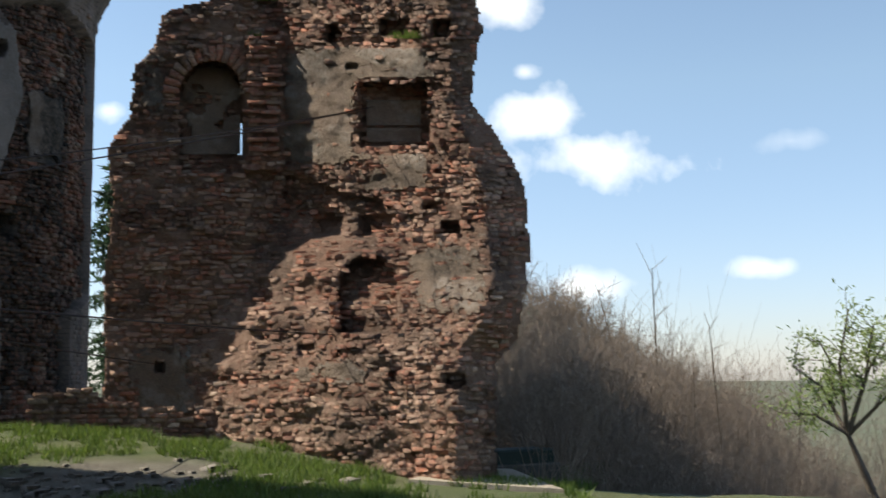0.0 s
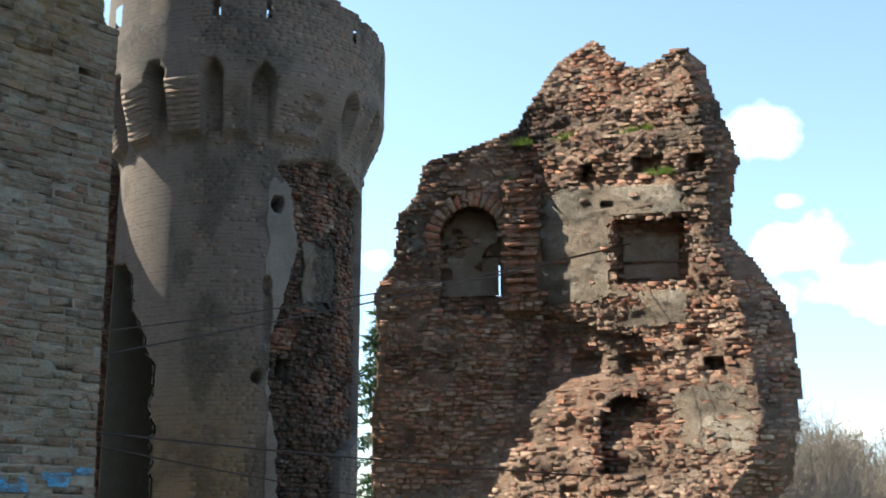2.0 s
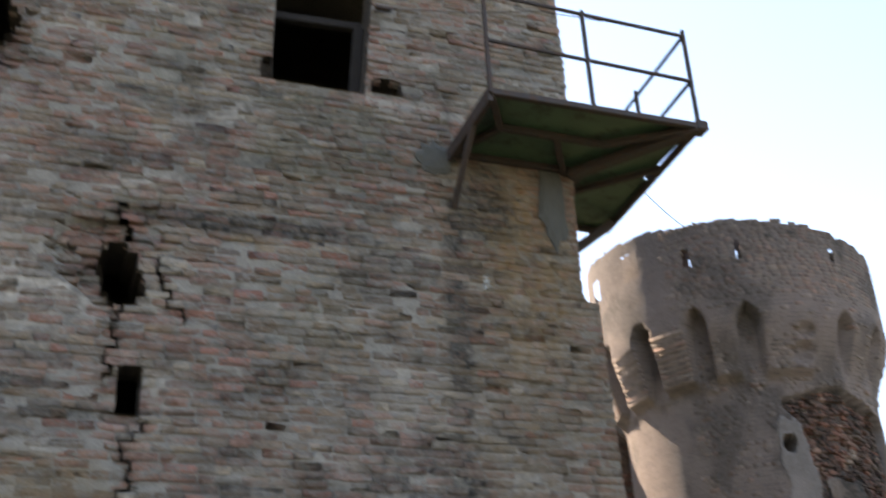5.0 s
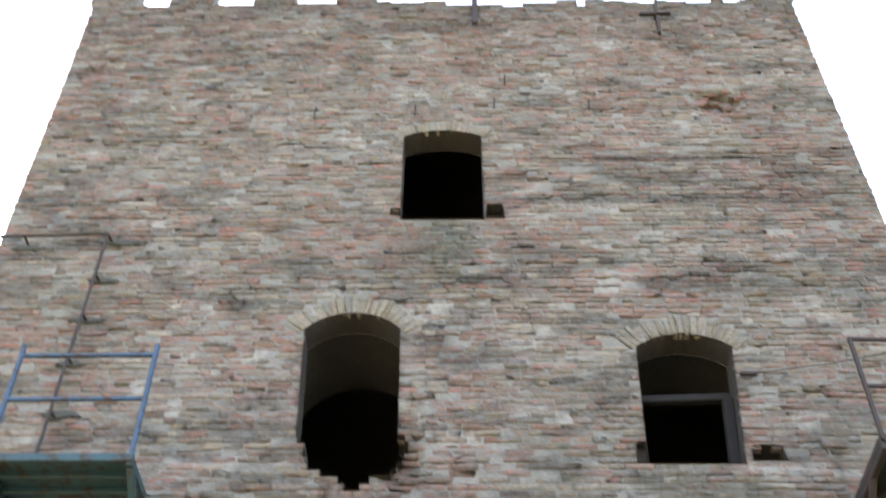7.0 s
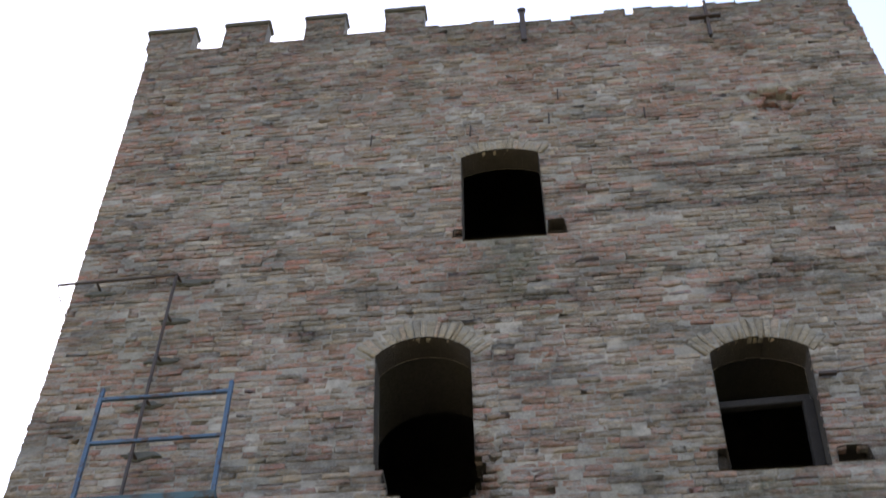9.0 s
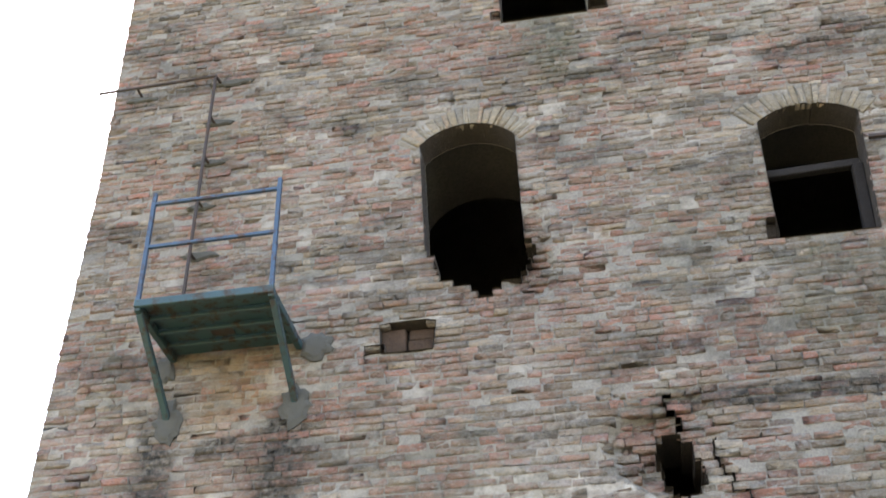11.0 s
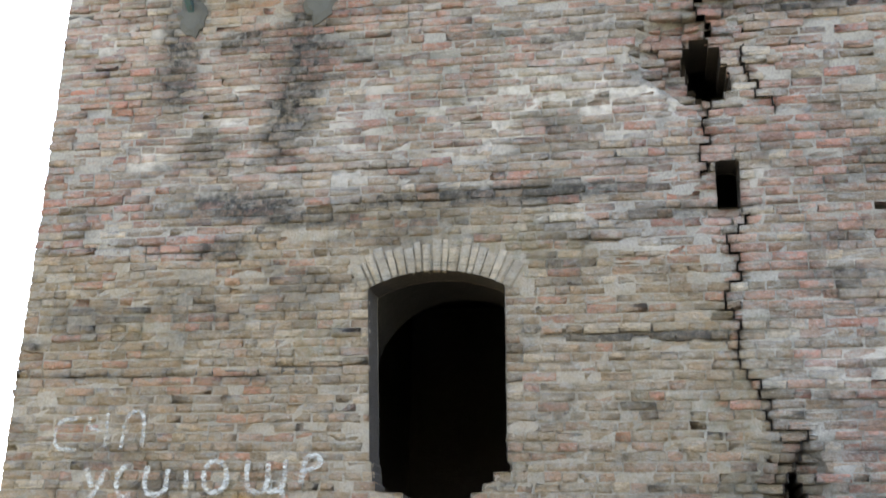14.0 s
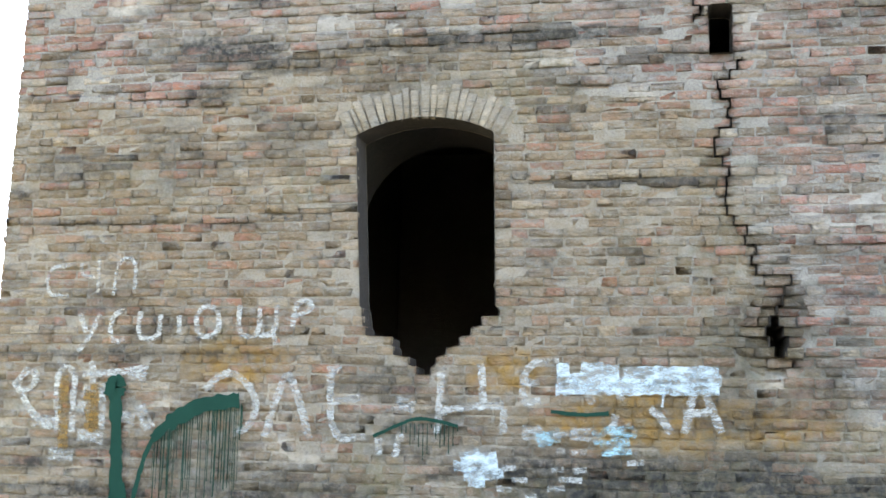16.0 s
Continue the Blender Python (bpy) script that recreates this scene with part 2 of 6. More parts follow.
def courses_under_render(m, course, dark):
    """Bed joints that show through a thin coat as broken dark dashes."""
    nodes, links, bsdf = m.node_tree.nodes, m.node_tree.links, m.node_tree.nodes["Principled BSDF"]
    old = bsdf.inputs["Base Color"].links[0].from_socket
    geo, split = nodes.new("ShaderNodeNewGeometry"), nodes.new("ShaderNodeSeparateXYZ")
    links.new(geo.outputs["Position"], split.inputs[0])
    height = calc(m, "ADD", split.outputs["Z"], calc(m, "MULTIPLY", grain(m, 0.8, 3), 0.05))
    joint = calc(m, "LESS_THAN", calc(m, "FRACT", calc(m, "DIVIDE", height, course)), 0.2)
    dash = calc(m, "MULTIPLY", joint, grain(m, 2.6, 5, 0.7, (1, 1, 4.0), 0.46, 0.56))
    links.new(mixed(m, calc(m, "MULTIPLY", dash, 0.6), old, dark), bsdf.inputs["Base Color"])


courses_under_render(M_ROUND_CORE, 0.097, (0.07, 0.06, 0.05))
# recess shade of the openings put into the colour, darker than the wall brick
M_REVEAL = stone_material("shade-dark brick reveal", (0.10, 0.082, 0.07), (0.075, 0.062, 0.053), (0.045, 0.038, 0.034), 5, 0.7, weather=False)
# room, vault and broken-opening shade put into one dark colour
M_DARK = stone_material("shade-dark inner masonry", (0.10, 0.088, 0.075), (0.075, 0.065, 0.055), (0.05, 0.045, 0.04), 3, 0.5, weather=False)
M_CEMENT = stone_material("grey cement patch", (0.10, 0.096, 0.084), (0.075, 0.071, 0.062), (0.09, 0.086, 0.078), 6, 0.5, weather=False)
M_WOOD = stone_material("grey old timber", (0.034, 0.029, 0.027), (0.025, 0.021, 0.02), (0.02, 0.017, 0.016), 6, 0.5, weather=False)
M_GREEN = paint_material("green sheet steel paint", (0.026, 0.068, 0.078), (0.045, 0.028, 0.02), 7, 0.50, 0.62)
M_OLIVE = paint_material("dull green sheet paint", (0.06, 0.105, 0.058), (0.045, 0.034, 0.024), 5, 0.52, 0.72)
M_BLUE = paint_material("blue green rail paint", (0.036, 0.078, 0.135), (0.055, 0.034, 0.032), 9, 0.5, 0.62)
M_RUST = paint_material("dark rusted steel", (0.038, 0.027, 0.024), (0.075, 0.042, 0.03), 12, 0.45, 0.7, 0.7)
M_CABLE = paint_material("brown cable", (0.03, 0.018, 0.016), (0.085, 0.035, 0.028), 4, 0.5, 0.65, 0.6)
M_WHITE = worn_paint("worn white paint", (0.46, 0.45, 0.42), 0.38, 0.68, 11)
M_WHITE_FAINT = worn_paint("faded white paint", (0.44, 0.44, 0.42), 0.40, 0.72, 14)
M_WHITE_NEW = worn_paint("fresh white paint", (0.52, 0.60, 0.62), 0.36, 0.66, 7)
M_PAINT_GREEN = worn_paint("dark green spilled paint", (0.006, 0.038, 0.026), 0.12, 0.24, 12)
M_PAINT_OCHRE = worn_paint("brown paint", (0.21, 0.12, 0.04), 0.36, 0.6, 9)
M_PAINT_SKY = worn_paint("bright blue paint", (0.10, 0.33, 0.52), 0.36, 0.62, 9)
M_PAINT_BLUE = worn_paint("pale blue paint", (0.30, 0.48, 0.52), 0.42, 0.66, 9)
M_BARK = stone_material("grey brown bark", (0.105, 0.08, 0.062), (0.075, 0.06, 0.05), (0.16, 0.135, 0.115), 6, 0.6, weather=False)
M_TWIG = stone_material("bare brown twigs", (0.27, 0.21, 0.165), (0.19, 0.148, 0.118), (0.34, 0.285, 0.23), 2, 0.2, weather=False)
M_BASIN = paint_material("dark green basin paint", (0.016, 0.032, 0.024), (0.03, 0.022, 0.016), 5, 0.6, 0.75, 0.8)
M_CONCRETE = stone_material("pale concrete", (0.42, 0.36, 0.28), (0.35, 0.30, 0.235), (0.25, 0.21, 0.165), 3, 0.4, weather=False)


def leaf_material(name, a, b):
    m, nodes, links, bsdf = material(name)
    isle = nodes.new("ShaderNodeNewGeometry")
    links.new(mixed(m, isle.outputs["Random Per Island"], a, b), bsdf.inputs["Base Color"])
    bsdf.inputs["Roughness"].default_value = 0.6
    glow, both = nodes.new("ShaderNodeBsdfTranslucent"), nodes.new("ShaderNodeMixShader")
    links.new(mixed(m, isle.outputs["Random Per Island"], a, b), glow.inputs["Color"])
    both.inputs[0].default_value = 0.45
    links.new(bsdf.outputs[0], both.inputs[1])
    links.new(glow.outputs[0], both.inputs[2])
    links.new(both.outputs[0], nodes["Material Output"].inputs["Surface"])
    return m


M_GRASS = leaf_material("spring grass", (0.07, 0.125, 0.02), (0.15, 0.20, 0.042))
M_LEAF = leaf_material("young willow leaves", (0.20, 0.27, 0.08), (0.32, 0.38, 0.15))
M_FIR = leaf_material("dark fir needles", (0.02, 0.045, 0.022), (0.05, 0.085, 0.04))


def ground_material():
    m, nodes, links, bsdf = material("turf and bare soil")
    soil = mixed(m, grain(m, 2.5, 6), (0.10, 0.085, 0.062), (0.18, 0.16, 0.125))
    turf = mixed(m, grain(m, 1.2, 5), (0.06, 0.085, 0.022), (0.11, 0.115, 0.045))
    far = mixed(m, grain(m, 0.02, 5), (0.075, 0.095, 0.05), (0.12, 0.115, 0.075))
    colour = mixed(m, attribute(m, "bare"), turf, soil)
    links.new(mixed(m, attribute(m, "far"), colour, far), bsdf.inputs["Base Color"])
    bsdf.inputs["Roughness"].default_value = 0.95
    relief(m, bsdf, grain(m, 18, 6), 0.8, 0.04)
    return m


M_GROUND = ground_material()


# ---- mesh helpers ----
def mesh_of(name, verts, quads, mat, amounts=None, smooth_shade=False):
    verts, quads = np.asarray(verts, np.float32), np.asarray(quads, np.int32)
    me = bpy.data.meshes.new(name)
    k = quads.shape[1]
    me.vertices.add(len(verts))
    me.vertices.foreach_set("co", verts.ravel())
    me.loops.add(quads.size)
    me.loops.foreach_set("vertex_index", quads.ravel())
    me.polygons.add(len(quads))
    me.polygons.foreach_set("loop_start", np.arange(0, quads.size, k, dtype=np.int32))
    if smooth_shade:
        me.polygons.foreach_set("use_smooth", np.ones(len(quads), bool))
    for key, value in (amounts or {}).items():
        me.attributes.new(key, "FLOAT", "POINT").data.foreach_set("value", np.asarray(value, np.float32))
    me.materials.append(mat)
    me.update()
    me.validate()
    return me


def joined(name, me, parent=None, label="", kind=""):
    ob = new(name, me)
    if parent:
        ob.parent = parent
    return tagged(ob, label=label, kind=kind)


def part(name, bm, mat, parent=None, label=""):
    me = bpy.data.meshes.new(name)
    bmesh.ops.recalc_face_normals(bm, faces=bm.faces)
    bm.to_mesh(me)
    bm.free()
    me.materials.append(mat)
    ob = new(name, me)
    if parent:
        ob.parent = parent
    return tagged(ob, label=label)


def thing(name, label, category, group=""):
    ob = new(name)
    ob.empty_display_size = 0.2
    return tagged(ob, label, category, group)


def beam(bm, a, b, w, h=None, bevel=0.0):
    """A square bar from a to b."""
    a, b, h = Vector(a), Vector(b), h or w
    m = Matrix.Translation((a + b) / 2) @ (b - a).to_track_quat("Z", "Y").to_matrix().to_4x4() @ Matrix.Diagonal((w, h, (b - a).length, 1))
    geo = bmesh.ops.create_cube(bm, size=1, matrix=m)
    if bevel:
        edges = {e for v in geo["verts"] for e in v.link_edges}
        bmesh.ops.bevel(bm, geom=list(edges), offset=bevel, segments=1, affect="EDGES")
    return bm


def rod(bm, a, b, r, r2=None, seg=8):
    a, b = Vector(a), Vector(b)
    m = Matrix.Translation((a + b) / 2) @ (b - a).to_track_quat("Z", "Y").to_matrix().to_4x4()
    bmesh.ops.create_cone(bm, segments=seg, radius1=r, radius2=r if r2 is None else r2, depth=(b - a).length, cap_ends=True, matrix=m)
    return bm


def block(bm, x0, x1, y0, y1, z0, z1, bevel=0.01):
    geo = bmesh.ops.create_cube(bm, size=1, matrix=Matrix.Translation(((x0 + x1) / 2, (y0 + y1) / 2, (z0 + z1) / 2)) @ Matrix.Diagonal((x1 - x0, y1 - y0, z1 - z0, 1)))
    if bevel:
        edges = {e for v in geo["verts"] for e in v.link_edges}
        bmesh.ops.bevel(bm, geom=list(edges), offset=bevel, segments=1, affect="EDGES")
    return bm


def tube(name, points, r, mat, parent=None, label="", seg=6):
    """A bent round bar through the points, in one skin."""
    pts = [Vector(p) for p in points]
    bm = bmesh.new()
    rings = []
    for i, p in enumerate(pts):
        d = (pts[min(i + 1, len(pts) - 1)] - pts[max(i - 1, 0)]).normalized()
        s = d.cross(Vector((0.31, 0.17, 0.93))).normalized()
        t = d.cross(s)
        rings.append([bm.verts.new(p + r * (math.cos(2 * math.pi * k / seg) * s + math.sin(2 * math.pi * k / seg) * t)) for k in range(seg)])
    for a, b in zip(rings, rings[1:]):
        for k in range(seg):
            bm.faces.new((a[k], a[(k + 1) % seg], b[(k + 1) % seg], b[k]))
    bm.faces.new(rings[0])
    bm.faces.new(rings[-1])
    return part(name, bm, mat, parent, label)


def brick_boxes(place, u0, u1, z0, z1, front, back, bevel=0.008, wobble=0.004, rng=None, skew=None):
    """Twelve corners and nine faces for each brick: arrays of verts and quads."""
    n = len(u0)
    rng = rng or np.random.default_rng(1)
    U, Z, D = np.empty((n, 12)), np.empty((n, 12)), np.empty((n, 12))
    for k, (su, sz) in enumerate(((0, 0), (1, 0), (1, 1), (0, 1))):
        for ring in range(3):
            e = bevel if ring == 2 else 0.0
            U[:, ring * 4 + k] = (u1 - e) if su else (u0 + e)
            Z[:, ring * 4 + k] = (z1 - e) if sz else (z0 + e)
            D[:, ring * 4 + k] = (back, front - bevel, front)[ring]
            if skew is not None and ring:
                D[:, ring * 4 + k] += skew if su else -skew
    tilt = rng.normal(0, wobble, (n, 12))
    U[:, 4:] += tilt[:, 4:]
    Z[:, 4:] += 0.7 * rng.normal(0, wobble, (n, 8))
    D[:, 4:] += 0.8 * rng.normal(0, wobble, (n, 8))
    verts = np.stack(place(U, Z, D), -1).reshape(-1, 3)
    one = []
    for r in (0, 4):
        for k in range(4):
            one.append((r + k, r + (k + 1) % 4, r + 4 + (k + 1) % 4, r + 4 + k))
    one.append((8, 9, 10, 11))
    quads = (np.arange(n)[:, None, None] * 12 + np.array(one)[None]).reshape(-1, 4)
    return verts, quads


def sheet(place, depth, inside, u_range, z_range, du, dz, skirt=0.0, amounts=None):
    """A relief over u and z where inside() holds, its rim drawn back by skirt."""
    us, zs = np.arange(u_range[0], u_range[1] + du / 2, du), np.arange(z_range[0], z_range[1] + dz / 2, dz)
    U, Z = np.meshgrid(us, zs)
    D = depth(U, Z)
    keep = inside((U[:-1, :-1] + U[1:, 1:]) / 2, (Z[:-1, :-1] + Z[1:, 1:]) / 2)
    nz, nu = U.shape
    idx = np.arange(nz * nu).reshape(nz, nu)
    quads = [np.stack([idx[:-1, :-1], idx[:-1, 1:], idx[1:, 1:], idx[1:, :-1]], -1)[keep]]
    verts = [np.stack(place(U, Z, D), -1).reshape(-1, 3)]
    if skirt:
        verts.append(np.stack(place(U, Z, D - skirt), -1).reshape(-1, 3))
        off, pad = nz * nu, np.pad(keep, 1)
        mid = pad[1:-1, 1:-1]
        for other, a, b in ((pad[1:-1, :-2], idx[:-1, :-1], idx[1:, :-1]), (pad[1:-1, 2:], idx[:-1, 1:], idx[1:, 1:]),
                            (pad[:-2, 1:-1], idx[:-1, :-1], idx[:-1, 1:]), (pad[2:, 1:-1], idx[1:, :-1], idx[1:, 1:])):
            rim = mid & ~other
            quads.append(np.stack([a, b, b + off, a + off], -1)[rim])
    verts, quads = np.concatenate(verts), np.concatenate(quads)
    values = amounts(U.ravel(), Z.ravel()) if amounts else {}
    if skirt:
        values = {k: np.concatenate([v, v]) for k, v in values.items()}
    used, back = np.unique(quads, return_inverse=True)
    return verts[used], back.reshape(quads.shape), {k: v[used] for k, v in values.items()}


def single_bricks(parent, place, rows, front, deep, mat, amounts, bevel, wobble, seed, skew=None):
    """Bricks as objects of their own. rows: u0, u1, z0, z1 of each."""
    rng = np.random.default_rng(seed)
    for i, (u0, u1, z0, z1) in enumerate(rows):
        one = [np.array([x]) for x in (u0, u1, z0, z1, front[i], front[i] - deep)]
        v, q = brick_boxes(place, *one, bevel=bevel, wobble=wobble, rng=rng, skew=None if skew is None else skew[i:i + 1])
        me = mesh_of("brick", v, q, mat, {k: np.repeat(a[i], 12) for k, a in amounts.items()})
        joined("brick", me, parent)



# ---- square tower: front wall with its openings ----
WALL_Y, COURSE, BED = 10.0, 0.088, 0.005
RNG = np.random.default_rng(11)


def wall_place(u, z, d):
    return u, WALL_Y - d, z


def wall_left(z):
    return table(z, [(0, -6.16), (3.4, -6.10), (6, -6.05), (11, -6.02), (18.2, -6.22), (18.4, -6.30), (20, -6.32)])


def wall_right(z):
    return table(z, [(0, 5.78), (2.4, 5.70), (6.58, 5.62), (6.62, 5.45), (6.9, 5.44), (9.7, 5.53), (13, 5.50), (18.2, 5.45), (18.4, 5.56), (20, 5.58)])


def arched(l0, l1, r0, r1, foot, spring, crown, steps=(), deep=0.35, shut=False):
    """An opening with a segmental head; steps: (top, left, right) of the broken courses under its foot, from the top down."""
    def span(z):
        if z >= crown:
            return None
        if z >= spring:
            c, w, h = (l1 + r1) / 2, (r1 - l1) / 2, crown - spring
            R = (w * w + h * h) / (2 * h)
            half = math.sqrt(max(R * R - (R - h + z - spring) ** 2, 0))
            return c - half, c + half
        if z >= foot:
            t = (z - foot) / (spring - foot)
            return l0 + (l1 - l0) * t, r0 + (r1 - r0) * t
        hit = None
        for i, (top, a, b) in enumerate(steps):
            low = steps[i + 1][0] if i + 1 < len(steps) else top - COURSE
            if low <= z < top:
                hit = (a, b)
        return hit
    return span, deep, shut


def stepped(steps, deep, shut):
    return arched(0, 0, 0, 0, 90, 91, 92, steps, deep, shut)


def courses(top, *spans):
    return [((top - i) * COURSE, a, b) for i, (a, b) in enumerate(spans)]


# cracks run down from course to course: height, place along the wall
CRACKS = {
    "long": [(4.95, 0.93), (4.76, 0.73), (4.49, 0.79), (4.29, 0.74), (4.09, 0.67), (3.88, 0.75), (3.63, 0.77), (3.42, 0.86), (3.22, 0.97), (3.03, 0.99), (2.97, 1.23), (2.83, 1.27), (2.66, 1.14)],
    "under the hole": [(6.10, 0.58), (5.67, 0.57), (5.50, 0.50), (5.30, 0.55)],
    "beside the hole": [(6.62, 0.92), (6.40, 0.98), (6.17, 1.03), (6.02, 1.14), (5.90, 1.20)],
    "over the hole": [(7.15, 0.54), (7.02, 0.52), (6.90, 0.64), (6.70, 0.58)],
}
CRACK_STEP = RNG.uniform(-0.05, 0.05, 400)
CRACK_WIDE = RNG.uniform(0.004, 0.014, 400)


def crack_at(line, k):
    return float(np.interp(-(k + 0.5) * COURSE, [-a for a, b in line], [b for a, b in line])) + CRACK_STEP[k]


def crack_opening(line):
    def span(z):
        if not line[-1][0] < z < line[0][0]:
            return None
        k = int(z / COURSE)
        c, w = crack_at(line, k), CRACK_WIDE[k]
        return c - w / 2, c + w / 2
    return span, 0.12, True


# open bed joints: course, from, to
OPEN_JOINTS = [(75, 0.80, 1.60), (73, 0.78, 1.26), (77, 0.66, 1.15), (71, 0.76, 1.05), (74, -0.06, 0.42), (72, -0.02, 0.40), (79, 0.36, 0.75), (81, 0.40, 0.66), (55, -5.95, -4.72), (54, -4.9, -4.2), (53, -4.4, -3.85),
               (40, -5.6, -3.6), (41, -3.5, -2.75), (44, -1.1, 0.1), (43, 0.0, 0.7), (59, -2.9, -1.6), (60, -2.3, -0.9), (58, -1.5, -0.7), (56, -0.95, -0.6), (54, -0.7, -0.1), (52, -0.3, 0.45),
               (33, 0.95, 1.22), (31, 1.0, 1.4), (28, 0.85, 1.35), (26, 1.2, 2.6), (97, -2.7, -1.9), (96, -3.0, -2.4), (98, -0.8, -0.2), (101, -0.75, 0.0), (92, -2.3, -1.4), (131, -3.0, 1.5), (133, -2.2, 2.8), (136, -1.0, 3.6),
               (151, 1.0, 4.4), (159, -2.2, 0.4), (160, 1.2, 4.2), (165, -5.2, -2.6), (148, -5.0, -3.0), (120, 2.0, 5.0), (112, 3.6, 5.2), (83, 0.9, 3.0), (68, 1.6, 3.4), (63, -3.6, -2.2), (47, 1.6, 3.2), (37, 1.5, 3.6)]
for line in CRACKS.values():
    for k in range(int(line[-1][0] / COURSE) + 1, int(line[0][0] / COURSE)):
        a, b = sorted((crack_at(line, k - 1), crack_at(line, k)))
        OPEN_JOINTS.append((k, a - 0.02, b + 0.02))


def joint_open(u, z):
    """How far the bed joints have lost their mortar."""
    u, z = np.asarray(u, float), np.asarray(z, float)
    worn = 0.35 * smooth(fbm(u * 1.1, z * 3.6, 201), 0.52, 0.66) * smooth(fbm(u * 5, np.round(z / COURSE) * 3.7, 203), 0.42, 0.58)
    for k, a, b in OPEN_JOINTS:
        hit = (np.abs(z - k * COURSE) < 0.034) & (u > a) & (u < b)
        gaps = smooth(fbm(u * 6, z * 0 + k, 205), 0.34, 0.46) if b - a > 0.5 else 1.0
        worn = np.maximum(worn, hit * gaps * (0.75 if b - a > 0.5 else 0.8))
    return worn


def masonry_seam(u):
    """The height at which the older, greyer masonry ends."""
    return table(u, [(-6.2, 4.86), (-4.9, 4.74), (-4.4, 4.65), (-3.8, 5.02), (-2.95, 5.23), (-2.1, 5.31), (-1.2, 5.17), (-0.93, 4.89), (-0.27, 4.68), (0.55, 4.59), (0.75, 3.9), (1.0, 3.0), (1.4, 2.3), (2.2, 1.6), (3.0, 0.0)])




def parapet_gap(z):
    if z > 18.86:
        return -7.0, 4.86
    if z > 18.30:
        return -1.47, 4.88 + (0.06 if z > 18.6 else 0)
    return None


def notch(a, b, low):
    return (lambda z: (a, b) if low < z < 18.87 else None), 0.22, False


OPENINGS = {
    "low": arched(-2.52, -2.60, -1.28, -1.31, 30 * COURSE + 0.08, 4.33, 4.49,
                  courses(30.909, (-2.50, -1.25), (-2.49, -1.40), (-2.46, -1.50), (-2.22, -1.60), (-2.20, -1.72), (-2.06, -1.81), (-1.98, -1.86))),
    "broken": arched(-1.86, -1.92, -0.74, -0.77, 9.24, 10.82, 11.09,
                     courses(105, (-1.84, -0.66), (-1.75, -0.62), (-1.76, -0.66), (-1.72, -0.68), (-1.70, -0.74), (-1.55, -0.80), (-1.36, -1.02), (-1.28, -1.12))),
    "framed": arched(1.96, 2.01, 3.00, 3.13, 8.87, 10.53, 10.73),
    "high": arched(-0.85, -0.86, 0.27, 0.25, 12.80, 14.58, 14.72),
    "hole": stepped(courses(76, (0.44, 0.62), (0.38, 0.72), (0.36, 0.72), (0.40, 0.78), (0.42, 0.80), (0.41, 0.81), (0.48, 0.74)), 0.7, False),
    "slit": arched(0.63, 0.63, 0.83, 0.84, 4.99, 5.45, 5.46),
    "small hole": stepped(courses(30, (1.09, 1.16), (1.05, 1.20), (1.08, 1.24), (1.12, 1.22)), 0.7, False),
    "putlog": arched(-2.34, -2.36, -1.78, -1.74, 7.95, 8.31, 8.32, deep=0.22, shut=True),
    "putlog stub": stepped([(8.05, -2.52, -2.30), (7.96, -2.52, -2.52)], 0.12, True),
    "socket": arched(3.08, 3.10, 3.45, 3.42, 8.90, 9.09, 9.11, deep=0.25, shut=True),
    "socket by sill": arched(1.84, 1.86, 1.97, 1.97, 8.88, 9.14, 9.16, deep=0.12, shut=True),
    "high socket": arched(0.28, 0.30, 0.54, 0.52, 12.82, 13.08, 13.10, deep=0.18, shut=True),
    "high socket left": arched(-0.98, -0.98, -0.85, -0.86, 12.90, 13.02, 13.03, deep=0.14, shut=True),
    "gap one": notch(-5.50, -4.94, 18.18), "gap two": notch(-4.20, -3.52, 18.20), "gap three": notch(-2.84, -2.13, 18.24),
    "gap wide": (parapet_gap, 0.22, False),
}
for crack_name, line in CRACKS.items():
    OPENINGS["crack " + crack_name] = crack_opening(line)
# ragged parapet between the battlements
WORN = np.cumsum(np.random.default_rng(14).uniform(0.12, 0.42, 40)) - 1.59
WORN = [-1.47] + [float(x) for x in WORN if -1.4 < x < 4.75] + [4.88]
WORN_LOW = np.random.default_rng(15).choice([18.08, 18.14, 18.20, 18.24, 18.28], len(WORN))
for i, (a, b, low) in enumerate(zip(WORN, WORN[1:], WORN_LOW)):
    OPENINGS["worn parapet %d" % i] = notch(a, b, low)


def solid(z, extra=()):
    """The stretches of wall left at a height."""
    cuts = [s for s in [o[0](z) for o in OPENINGS.values()] + list(extra) if s]
    runs = [(float(wall_left(z)), float(wall_right(z)))]
    for a, b in cuts:
        runs = [q for l, r in runs for q in ((l, min(r, a)), (max(l, b), r)) if q[1] - q[0] > 1e-4]
    return sorted(set(runs))


